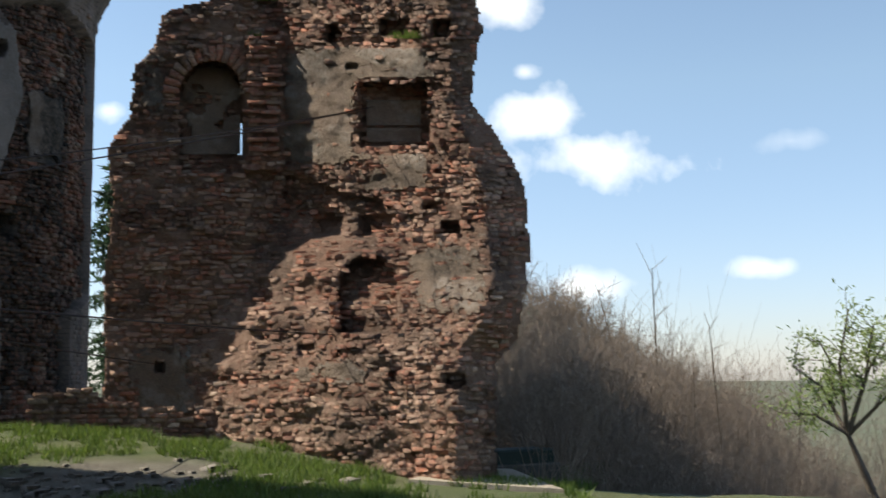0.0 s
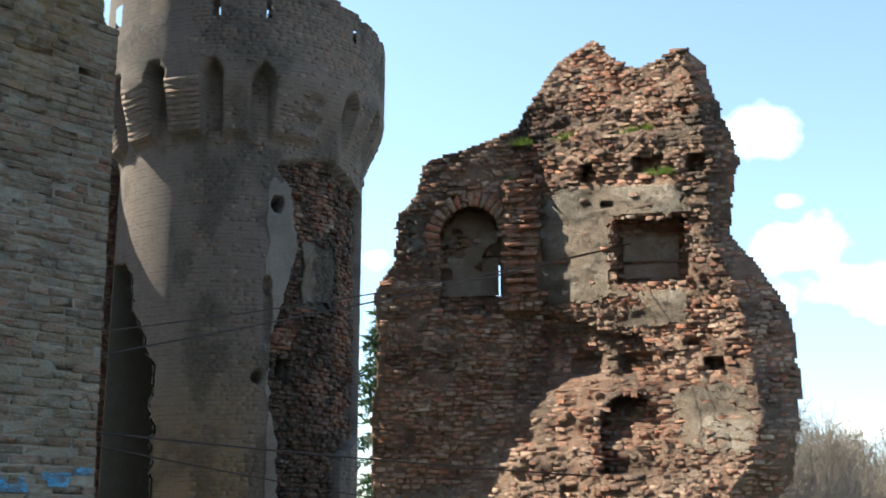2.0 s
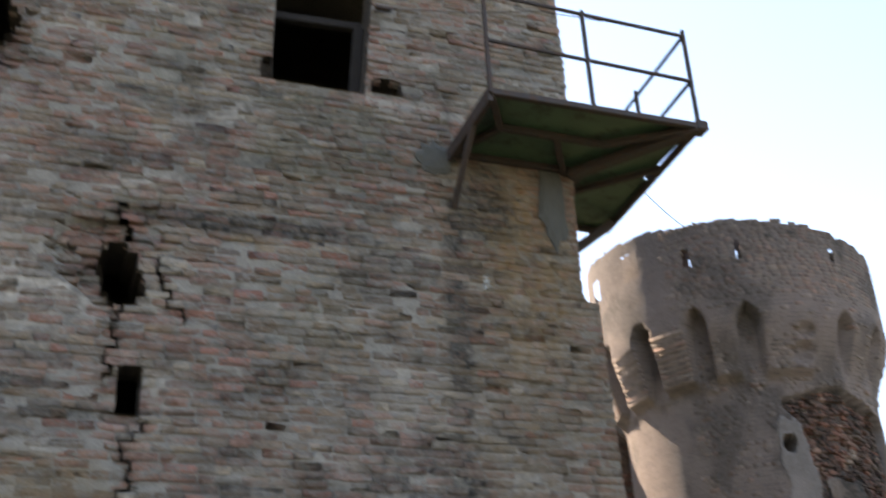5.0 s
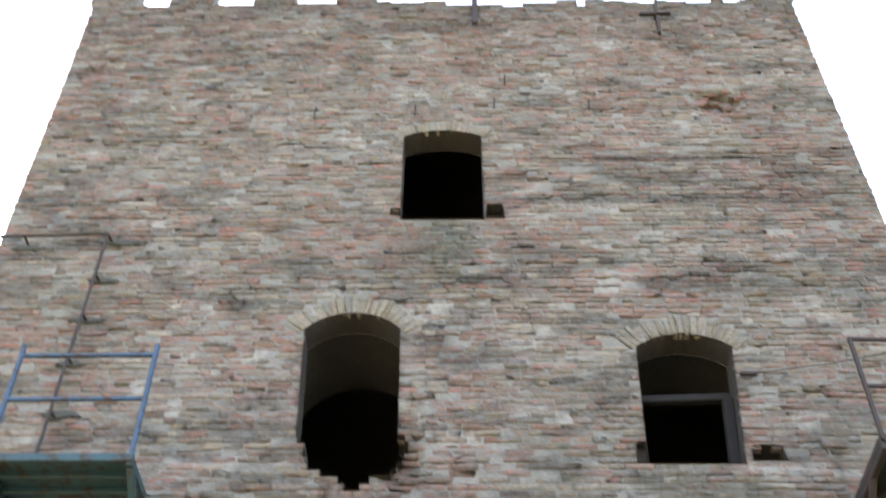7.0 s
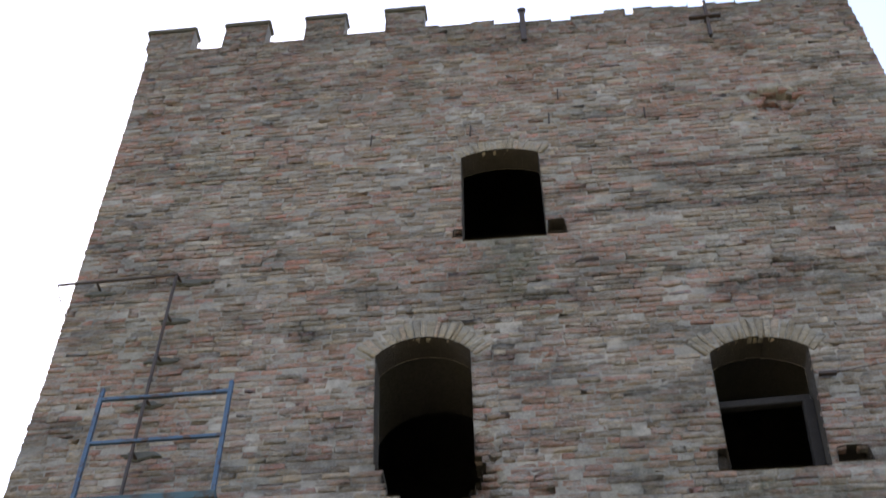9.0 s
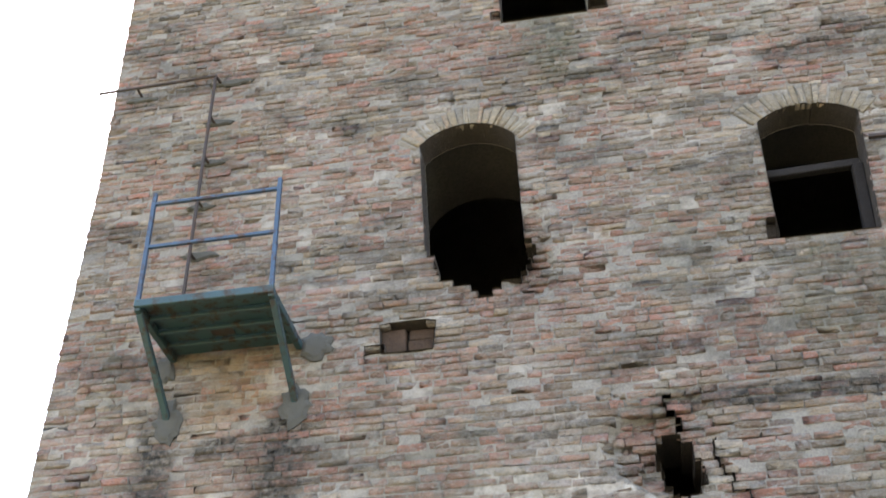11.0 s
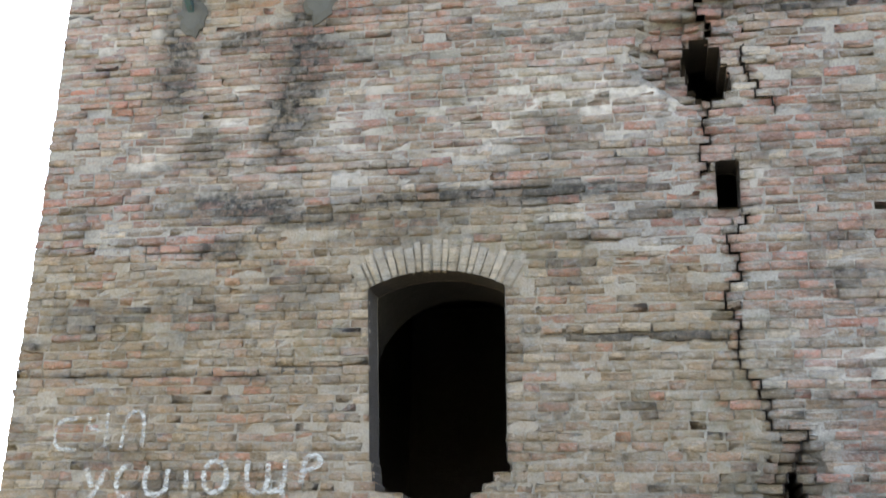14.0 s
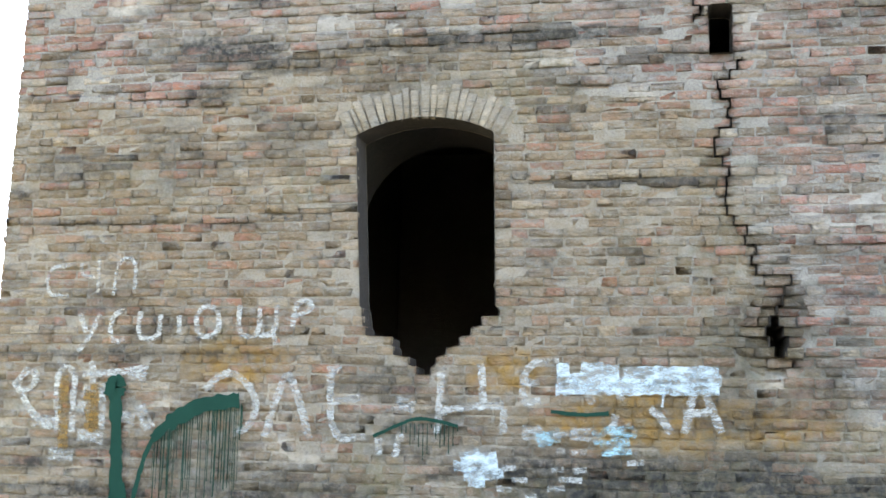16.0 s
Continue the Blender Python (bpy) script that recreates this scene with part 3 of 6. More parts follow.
def wall_amounts(u, z):
    u, z = np.asarray(u, float), np.asarray(z, float)
    n1, n2 = fbm(u * 0.9, z * 2.2, 3), fbm(u * 2.5, z * 6, 8)
    grime = 0.6 * smooth(n1 * 0.55 + n2 * 0.45, 0.52, 0.66)
    grime = np.maximum(grime, 0.75 * smooth(n2, 0.42, 0.6) * smooth(z, 11.35, 11.6) * smooth(-z, -12.25, -11.95) * smooth(u, -3.2, -2.2) * smooth(-u, -4.0, -3.0))
    grime = np.maximum(grime, 0.55 * smooth(n2, 0.4, 0.65) * smooth(z, 15.7, 16.2) * smooth(-u, 0.5, 2.0))
    grime = np.maximum(grime, 0.5 * smooth(z, 16.8, 18.3))
    for cu, cz, ru, rz, amount in ((-4.72, 6.85, 0.24, 0.75, 0.95), (-3.32, 6.75, 0.22, 0.75, 0.9), (-3.55, 6.1, 0.20, 0.55, 1.0), (-3.95, 7.0, 0.4, 0.14, 0.6),
                                   (-4.0, 5.22, 0.65, 0.17, 0.95), (-3.2, 5.05, 0.5, 0.10, 0.7), (-4.1, 4.78, 0.3, 0.12, 0.9), (-1.4, 5.22, 1.6, 0.10, 0.75), (0.4, 5.0, 0.7, 0.08, 0.6),
                                   (3.97, 6.2, 0.14, 2.4, 0.95), (4.3, 7.7, 0.35, 0.6, 0.7), (0.2, 1.15, 1.5, 0.30, 0.9), (2.0, 1.05, 1.4, 0.3, 0.7), (-3.4, 1.05, 1.2, 0.22, 0.6), (-0.35, 12.2, 0.5, 0.7, 0.35),
                                   (2.6, 8.3, 1.0, 0.5, 0.35), (2.4, 13.2, 2.2, 0.10, 0.6), (2.9, 14.05, 1.9, 0.06, 0.6), (-0.4, 17.5, 1.5, 0.2, 0.5), (3.6, 17.1, 0.3, 0.6, 0.4),
                                   (1.6, 7.05, 1.4, 0.12, 0.7), (-5.0, 2.28, 1.6, 0.04, 0.6), (-4.4, 3.55, 1.7, 0.03, 0.8), (0.0, 3.85, 1.0, 0.03, 0.7)):
        grime = np.maximum(grime, min(1.0, 1.25 * amount) * spot(u, z, cu, cz, ru * 1.1, rz * 1.1, 21))
    moss = 0.5 * spot(u, z, 2.6, 8.2, 0.9, 0.7, 31) + 0.6 * spot(u, z, -0.3, 12.4, 0.35, 0.9, 32) + 0.7 * spot(u, z, 0.5, 1.0, 3.2, 0.35, 33) + 0.35 * smooth(fbm(u * 1.3, z * 1.3, 35), 0.55, 0.75)
    ochre = 1.0 * spot(u, z, -3.72, 2.24, 0.55, 0.22, 41) + 1.0 * spot(u, z, -1.2, 2.16, 0.32, 0.22, 42) + 0.8 * spot(u, z, 0.3, 1.72, 1.3, 0.25, 43) + 0.4 * spot(u, z, -3.9, 7.7, 0.5, 0.45, 44) \
        + 0.4 * spot(u, z, 4.8, 6.8, 0.5, 1.2, 45)
    old = smooth(masonry_seam(u) - z, -0.03, 0.12)
    moss, ochre = moss + 0.26 * old, ochre + 0.26 * old
    red = 0.75 * smooth(fbm(u * 0.9, z * 1.3, 51), 0.42, 0.58) * (1 - 0.85 * old)
    red = np.maximum(red, 1.0 * spot(u, z, 3.80, 15.52, 0.62, 0.55, 52))
    red = np.maximum(red, 1.0 * spot(u, z, 1.30, 1.88, 0.34, 0.42, 53))
    red = np.maximum(red, 1.0 * spot(u, z, 0.5, 6.55, 0.6, 0.7, 54))
    red = np.maximum(red, 0.9 * spot(u, z, 0.73, 5.2, 0.3, 0.42, 58))
    red = np.maximum(red, 0.6 * spot(u, z, 4.7, 14.2, 0.7, 1.3, 59))
    red = np.maximum(red, 0.6 * spot(u, z, -1.2, 8.55, 0.6, 0.25, 55))
    red = np.maximum(red, 0.55 * spot(u, z, -4.2, 6.6, 0.8, 0.5, 56))
    red = np.maximum(red, 0.4 * spot(u, z, 1.6, 4.8, 0.8, 1.2, 57))
    lime = 0.55 * smooth(fbm(u * 1.2, z * 2.6, 207), 0.53, 0.66) * (1 - 0.6 * old) + 0.5 * spot(u, z, -3.6, 5.75, 1.5, 0.7, 208) + 0.4 * spot(u, z, -0.6, 6.2, 1.2, 0.9, 209)
    lime = lime + 0.9 * smooth(-z, -2.2, -1.8) * smooth(-u, -0.6, 0.2) * smooth(fbm(u * 2.4, z * 6, 214), 0.50, 0.62) + 1.0 * spot(u, z, 1.12, 2.08, 0.12, 0.22, 215)
    grime = np.maximum(grime, 0.9 * smooth(-z, -1.75, -1.2) * smooth(fbm(u * 1.4, z * 7, 216), 0.46, 0.60))
    grime = np.maximum(grime, 0.32 * smooth(u, 3.5, 4.2) * smooth(-z, -8.6, -7.6) * smooth(z, 3.2, 5.0))
    ochre = ochre + 0.25 * smooth(u, 3.5, 4.2) * smooth(-z, -8.6, -7.6)
    return {"grime": np.clip(grime, 0, 1), "moss": np.clip(moss, 0, 1), "ochre": np.clip(ochre, 0, 1), "red": np.clip(red, 0, 1), "lime": np.clip(lime, 0, 1)}


BROKEN = ((0.52, 6.62, 0.5, 0.6, 0.10), (1.13, 2.52, 0.30, 0.42, 0.11), (3.78, 15.46, 0.34, 0.30, 0.20), (0.72, 5.2, 0.3, 0.45, 0.04), (-0.7, 9.0, 0.22, 0.6, 0.08))


def wall_relief(u, z):
    """How far the brick faces stand out."""
    d = 0.012 * (fbm(np.asarray(u) * 0.7, np.asarray(z) * 0.7, 61) - 0.5) + 0.012 * (fbm(np.asarray(u) * 3, np.asarray(z) * 5, 62) - 0.5)
    d = d - 0.12 * spot(u, z, 0.26, 6.55, 0.36, 0.38, 63) - 0.07 * spot(u, z, 1.15, 2.55, 0.26, 0.30, 64) - 0.06 * spot(u, z, 3.8, 15.4, 0.35, 0.35, 65)
    for cu, cz, ru, rz, deep in BROKEN:
        d = d - deep * spot(u, z, cu, cz, ru, rz, 88)
    return d - 0.05 * spot(u, z, -0.62, 9.3, 0.14, 0.7, 66)


def wall_core():
    """The mortar bed: front, back and the cheeks of every opening, course by course."""
    verts, quads = [], []
    cheek_verts, cheek_quads = [], []

    def quad(*p):
        quads.append(tuple(range(len(verts), len(verts) + 4)))
        verts.extend(p)

    def cheek(*p):
        cheek_quads.append(tuple(range(len(cheek_verts), len(cheek_verts) + 4)))
        cheek_verts.extend(p)

    step, eps, thick = COURSE / 4, 1e-4, 0.36
    levels = [i * step for i in range(int(19.15 / step) + 1)]
    for z0, z1 in zip(levels, levels[1:]):
        low, high = solid(z0 + eps), solid(z1 - eps)
        mid = solid((z0 + z1) / 2)
        if not (len(low) == len(high) == len(mid)) or any(abs(a - c) + abs(b - e) > 0.5 for (a, b), (c, e) in zip(low, high)):
            low = high = mid
        for (a, b), (c, e) in zip(low, high):
            n = max(1, int((b - a) / 0.075))
            for i in range(n):
                s, t = i / n, (i + 1) / n
                p = [(a + (b - a) * s, z0), (a + (b - a) * t, z0), (c + (e - c) * t, z1), (c + (e - c) * s, z1)]
                quad(*[(u, WALL_Y + BED, z) for u, z in p])
            quad((a, WALL_Y + thick, z0), (b, WALL_Y + thick, z0), (e, WALL_Y + thick, z1), (c, WALL_Y + thick, z1))
    for key, (span, deep, shut) in OPENINGS.items():
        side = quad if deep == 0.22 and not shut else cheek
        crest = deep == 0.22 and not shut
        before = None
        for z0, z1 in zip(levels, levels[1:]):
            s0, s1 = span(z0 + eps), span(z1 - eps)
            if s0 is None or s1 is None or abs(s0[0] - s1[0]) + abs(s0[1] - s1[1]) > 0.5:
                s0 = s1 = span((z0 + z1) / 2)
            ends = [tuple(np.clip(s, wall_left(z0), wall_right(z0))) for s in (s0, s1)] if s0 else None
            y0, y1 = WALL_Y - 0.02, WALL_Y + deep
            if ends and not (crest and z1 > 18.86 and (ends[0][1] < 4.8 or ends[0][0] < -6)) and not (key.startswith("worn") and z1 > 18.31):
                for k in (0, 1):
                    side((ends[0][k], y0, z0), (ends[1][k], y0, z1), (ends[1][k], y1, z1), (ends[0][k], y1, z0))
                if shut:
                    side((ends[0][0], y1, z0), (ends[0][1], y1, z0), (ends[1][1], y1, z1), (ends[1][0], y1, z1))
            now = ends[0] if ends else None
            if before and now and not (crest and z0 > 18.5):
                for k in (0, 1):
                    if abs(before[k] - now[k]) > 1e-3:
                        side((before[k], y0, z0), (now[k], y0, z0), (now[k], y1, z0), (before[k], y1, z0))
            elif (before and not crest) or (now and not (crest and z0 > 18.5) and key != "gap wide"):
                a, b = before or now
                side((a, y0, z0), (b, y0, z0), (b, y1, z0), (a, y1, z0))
            before = ends[1] if ends else None
    v = np.array(verts)
    face = v[:, 1] == WALL_Y + BED
    worn = np.zeros(len(v))
    worn[face] = joint_open(v[face, 0], v[face, 2])
    v[face, 1] -= wall_relief(v[face, 0], v[face, 2]) - 0.045 * worn[face]
    spots, where = np.unique(np.round(v[:, [0, 2]], 3), axis=0, return_inverse=True)
    amounts = {k: a[where.ravel()] for k, a in wall_amounts(spots[:, 0], spots[:, 1]).items()}
    amounts["grime"] = np.maximum(amounts["grime"], 0.8 * worn)
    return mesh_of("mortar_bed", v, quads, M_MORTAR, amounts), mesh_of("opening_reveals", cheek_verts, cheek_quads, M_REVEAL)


tower = tagged(new("wall_front"), "weathered brick front of a square castle tower with broken windows", "tower wall", kind="structure")
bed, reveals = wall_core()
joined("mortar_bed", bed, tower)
# cheeks and soffits coloured dark in place of the shade inside openings
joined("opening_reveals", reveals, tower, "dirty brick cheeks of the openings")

# arch heads: centre, half width, spring, crown, brick length, count, bricks wide
ARCHES = [(-1.955, 0.66, 4.33, 4.49, 0.34, 19), (-1.345, 0.59, 10.82, 11.09, 0.32, 21), (2.57, 0.57, 10.53, 10.73, 0.32, 19), (-0.305, 0.57, 14.58, 14.72, 0.26, 17)]


def arch_circle(half, spring, crown):
    h = crown - spring
    R = (half * half + h * h) / (2 * h)
    return R, crown - R


def arch_cut(z, c, half, spring, crown, length):
    R, cz = arch_circle(half, spring, crown)
    turn = math.asin(min((half + 0.04) / R, 1)) * 1.04
    if z < cz + (R - 0.02) * math.cos(turn) or z > cz + R + length:
        return None
    reach = math.sqrt((R + length) ** 2 - (z - cz) ** 2)
    side = (z - cz) * math.tan(turn)
    return c - min(reach, side), c + min(reach, side)


NEAR_BRICKS = (-1.22, 0.62, 2.72, 5.0)


def lay_bricks():
    cols = {k: [] for k in ("u0", "u1", "z0", "z1")}
    k = 6
    while k * COURSE < 19.1:
        z0 = k * COURSE
        z1 = z0 + COURSE
        mid = (z0 + z1) / 2
        cuts = [arch_cut(mid, *a[:5]) for a in ARCHES]
        for l, r in solid(mid, cuts):
            u = l - (RNG.uniform(0, 0.010) if abs(l - wall_left(mid)) < 0.01 else -0.004)
            r = r + (RNG.uniform(-0.006, 0.010) if abs(r - wall_right(mid)) < 0.01 else -0.004)
            while r - u > 0.035:
                old = mid < masonry_seam(u)
                length = RNG.choice([0.28, 0.14, 0.21], p=[0.3, 0.55, 0.15] if old else [0.55, 0.27, 0.18]) * RNG.uniform(0.9, 1.1)
                gap = RNG.uniform(0.008, 0.022)
                end = min(u + length, r)
                if r - end < 0.06:
                    end = r
                cols["u0"].append(u)
                cols["u1"].append(end)
                cols["z0"].append(z0 + RNG.uniform(0.0, 0.007))
                cols["z1"].append(z1 - RNG.uniform(0.005, 0.016))
                u = end + gap
        k += 1
    return {k: np.array(v) for k, v in cols.items()}


bricks = lay_bricks()
uc, zc = (bricks["u0"] + bricks["u1"]) / 2, (bricks["z0"] + bricks["z1"]) / 2
wave = 0.012 * (fbm(uc * 0.6, zc * 0.1, 77) - 0.5)
bricks["z1"] = bricks["z1"] - 0.009 * joint_open(uc, bricks["z1"] + 0.012)
bricks["z0"], bricks["z1"] = bricks["z0"] + wave, bricks["z1"] + wave
front = wall_relief(uc, zc) + RNG.uniform(-0.004, 0.009, len(uc)) - np.where(RNG.uniform(size=len(uc)) < 0.05, 0.022, 0) + np.where(RNG.uniform(size=len(uc)) < 0.04, 0.012, 0)
broken = np.random.default_rng(83)
for cu, cz, ru, rz, deep in BROKEN:
    front = front + spot(uc, zc, cu, cz, ru, rz, 88) * broken.uniform(-0.15, 0.9, len(uc)) * deep
near = (uc > NEAR_BRICKS[0]) & (uc < NEAR_BRICKS[1]) & (zc > NEAR_BRICKS[2]) & (zc < NEAR_BRICKS[3])
near &= np.cumsum(near) <= 300
NEAR_ROWS = np.stack([bricks[k][near] for k in ("u0", "u1", "z0", "z1")], -1)
NEAR_FRONT, NEAR_AMOUNTS = front[near], wall_amounts(uc[near], zc[near])
keep = ~near
bv, bq = brick_boxes(wall_place, bricks["u0"][keep], bricks["u1"][keep], bricks["z0"][keep], bricks["z1"][keep], front[keep], front[keep] - 0.09, rng=RNG, wobble=0.0065, bevel=0.006)
am = wall_amounts(bv[:, 0], bv[:, 2])
uneven = np.repeat(np.random.default_rng(91).uniform(0.55, 1.25, (2, len(uc)))[:, keep], 12, axis=1)
am["grime"], am["lime"] = np.clip(am["grime"] * uneven[0], 0, 1), np.clip(am["lime"] * uneven[1] * 0.6, 0, 1)
joined("brickwork", mesh_of("brickwork", bv, bq, M_BRICK, am), tower, "worn pink and grey brown bricks", "stuff")
for c, half, spring, crown, length, count in ARCHES:
    R, cz = arch_circle(half, spring, crown)
    turn = math.asin(min((half + 0.05) / R, 1))
    edges = np.linspace(-turn, turn, count + 1) + np.concatenate([[0], RNG.normal(0, turn / count * 0.2, count - 1), [0]])

    def arch_place(a, rho, d, c=c, cz=cz):
        return c + rho * np.sin(a), WALL_Y - d, cz + rho * np.cos(a)

    for a, b in zip(edges, edges[1:]):
        v, q = brick_boxes(arch_place, np.array([a + 0.004 / R]), np.array([b - 0.008 / R]), np.array([R + 0.0]), np.array([R + length * RNG.uniform(0.72, 1.0)]),
                           np.array([RNG.uniform(-0.004, 0.016)]), np.array([-0.09]), bevel=0.006 / R, wobble=0.0045 / R, rng=RNG)
        joined("arch_brick", mesh_of("arch_brick", v, q, M_ARCH), tower)

# inner vaults, rooms and the other sides of the tower
def vault(name, c, half, spring, crown, y0, y1, floor):
    """A barrel behind an opening, its shade put into the dark colour."""
    prof = [(c - half, floor)] + [(c - half * math.cos(t), spring + (crown - spring) * math.sin(t)) for t in np.linspace(0, math.pi, 15)] + [(c + half, floor)]
    verts = [(u, y, z) for y in (y0, y1) for u, z in prof]
    n = len(prof)
    quads = [(i, i + 1, n + i + 1, n + i) for i in range(n - 1)]
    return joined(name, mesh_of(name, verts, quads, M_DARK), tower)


vault("inner_vault", -1.95, 0.95, 3.75, 4.62, WALL_Y + 0.362, WALL_Y + 1.6, 1.6)
vault("inner_vault", -1.34, 0.80, 10.4, 11.15, WALL_Y + 0.362, WALL_Y + 1.5, 8.3)
vault("inner_vault", 2.55, 0.78, 10.4, 10.85, WALL_Y + 0.362, WALL_Y + 1.2, 8.5)
for name, x0, x1, y0, y1, z0, z1 in (("wall_left", -6.0, -5.0, 10.37, 24.0, 0, 18.1), ("wall_right", 4.6, 5.42, 10.37, 24.0, 0, 18.1), ("wall_back", -5.0, 4.6, 23.0, 24.0, 0, 18.1)):
    bm = block(bmesh.new(), x0, x1, y0, y1, z0, z1, 0.03)
    tagged(part(name, bm, M_MORTAR), "weathered brick side of the square tower", "tower wall", kind="structure")
# floors and ceiling added to keep the rooms dark, shade also in their colour
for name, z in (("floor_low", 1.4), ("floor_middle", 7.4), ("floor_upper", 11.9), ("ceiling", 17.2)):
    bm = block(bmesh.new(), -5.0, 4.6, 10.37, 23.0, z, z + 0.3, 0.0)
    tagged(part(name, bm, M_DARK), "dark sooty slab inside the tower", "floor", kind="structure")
# caps of the battlements
for a, b, z in ((-6.34, -5.49, 18.86), (-4.96, -4.18, 18.88), (-3.54, -2.83, 18.88), (-2.15, -1.46, 18.90), (4.84, 5.62, 19.16)):
    bm = block(bmesh.new(), a - 0.02, b + 0.02, 9.95, 10.26, z - 0.04, z + 0.05, 0.025)
    part("merlon_cap", bm, M_CEMENT, tower, "weathered grey cap slab")

# timber frame in the framed window
window = tagged(new("window_1"), "grey timber window frame without panes in the brick opening", "window", kind="structure")
part("head_beam", beam(bmesh.new(), (1.98, 10.28, 9.95), (3.06, 10.28, 9.99), 0.10, 0.10, 0.01), M_WOOD, window)
part("right_post", beam(bmesh.new(), (2.94, 10.26, 8.88), (3.02, 10.26, 9.95), 0.11, 0.12, 0.01), M_WOOD, window)
part("left_post", beam(bmesh.new(), (1.95, 10.34, 8.88), (1.96, 10.34, 9.94), 0.07, 0.12, 0.01), M_WOOD, window)
bm = block(bmesh.new(), 1.97, 3.06, 10.01, 10.35, 8.82, 8.875, 0.012)
part("sill", bm, M_CEMENT, window)


# ---- ironwork on the wall ----
def left_balcony():
    t = thing("balcony", "small blue green steel platform with a front railing on struts", "balcony")
    x0, x1, y0, z = -4.66, -3.24, 8.94, 8.15
    n = 4
    for i in range(n):
        a = y0 + (9.99 - y0) * i / n
        part("deck_sheet", block(bmesh.new(), x0, x1, a + 0.01, a + (9.99 - y0) / n - 0.01, z + 0.03, z + 0.05 + 0.004 * (i % 2), 0.004), M_GREEN, t)
    for i in range(1, n):
        a = y0 + (9.99 - y0) * i / n
        part("joist", beam(bmesh.new(), (x0 + 0.03, a, z), (x1 - 0.03, a, z), 0.05, 0.05, 0.006), M_GREEN, t, "rust-edged green joist")
    part("front_beam", beam(bmesh.new(), (x0 - 0.03, y0, z + 0.02), (x1 + 0.03, y0, z + 0.02), 0.06, 0.09, 0.008), M_GREEN, t)
    for x, foot in ((x0, (-4.63, 9.99, 7.39)), (x1, (-3.24, 9.99, 7.46))):
        part("side_beam", beam(bmesh.new(), (x, y0, z - 0.01), (x, 9.99, z - 0.01), 0.07, 0.09, 0.008), M_GREEN, t)
        part("strut", beam(bmesh.new(), (x, y0 + 0.08, z - 0.04), foot, 0.07, 0.07, 0.008), M_GREEN, t)
        part("railing_post", beam(bmesh.new(), (x, y0, z), (x - 0.02, y0, 9.64), 0.045, 0.045, 0.005), M_BLUE, t, "blue paint over rust")
    for zz in (8.90, 9.49):
        part("rail", beam(bmesh.new(), (x0, y0, zz), (x1 + 0.01, y0, zz + 0.01), 0.04, 0.04, 0.005), M_BLUE, t, "blue painted rail")
    part("rust_hole", block(bmesh.new(), -4.1, -3.85, 9.5, 9.66, z + 0.018, z + 0.028, 0.004), M_RUST, t, "rusted patch in the deck")


left_balcony()


def cement_patch(u, z, ru, rz, seed):
    """A smear of cement on the wall, thicker in the middle."""
    n = 20
    rng = np.random.default_rng(seed)
    bm = bmesh.new()
    rim = [(u + ru * math.cos(a) * s, z + rz * math.sin(a) * s) for a, s in zip(np.linspace(0, 2 * math.pi, n, endpoint=False), rng.uniform(0.7, 1.15, n))]
    outer = [bm.verts.new((x, 9.982, y)) for x, y in rim]
    inner = [bm.verts.new((u + (x - u) * 0.7, 9.958, z + (y - z) * 0.7)) for x, y in rim]
    back = [bm.verts.new((x, 10.02, y)) for x, y in rim]
    for i in range(n):
        j = (i + 1) % n
        bm.faces.new((outer[i], outer[j], inner[j], inner[i]))
        bm.faces.new((back[i], back[j], outer[j], outer[i]))
    bm.faces.new(inner)
    return part("cement_patch", bm, M_CEMENT, tower, "smear of grey cement")


for i, p in enumerate(((-4.62, 7.36, 0.16, 0.26), (-3.24, 7.40, 0.17, 0.26), (-3.05, 8.12, 0.20, 0.17), (-4.75, 8.0, 0.14, 0.2), (-4.55, 11.66, 0.20, 0.06), (-4.60, 10.98, 0.22, 0.06), (-4.62, 10.28, 0.18, 0.06),
                       (-4.55, 9.53, 0.24, 0.07), (-5.68, 12.26, 0.22, 0.06), (-4.42, 12.36, 0.28, 0.06), (3.78, 8.15, 0.24, 0.22), (5.18, 7.75, 0.20, 0.55))):
    cement_patch(*p, 100 + i)


def wall_pipe():
    t = thing("conduit_pipe", "thin dark steel pipe on brackets fixed to the brick wall", "pipe")
    part("riser", rod(bmesh.new(), (-4.60, 9.86, 8.2), (-4.62, 9.86, 12.36), 0.022), M_RUST, t)
    part("arm", rod(bmesh.new(), (-6.22, 9.86, 12.36), (-4.60, 9.86, 12.40), 0.018), M_RUST, t)
    for z in (9.50, 10.28, 10.98, 11.66, 12.38):
        part("bracket", beam(bmesh.new(), (-4.61, 9.85, z), (-4.57, 10.02, z - 0.03), 0.035, 0.02, 0.003), M_RUST, t)
    part("bracket", beam(bmesh.new(), (-5.70, 9.85, 12.37), (-5.68, 10.02, 12.33), 0.03, 0.02, 0.003), M_RUST, t)
    tube("tail_wire", [(-6.22, 9.86, 12.36), (-6.18, 9.9, 12.2), (-6.13, 9.95, 12.08)], 0.006, M_RUST, t)


wall_pipe()


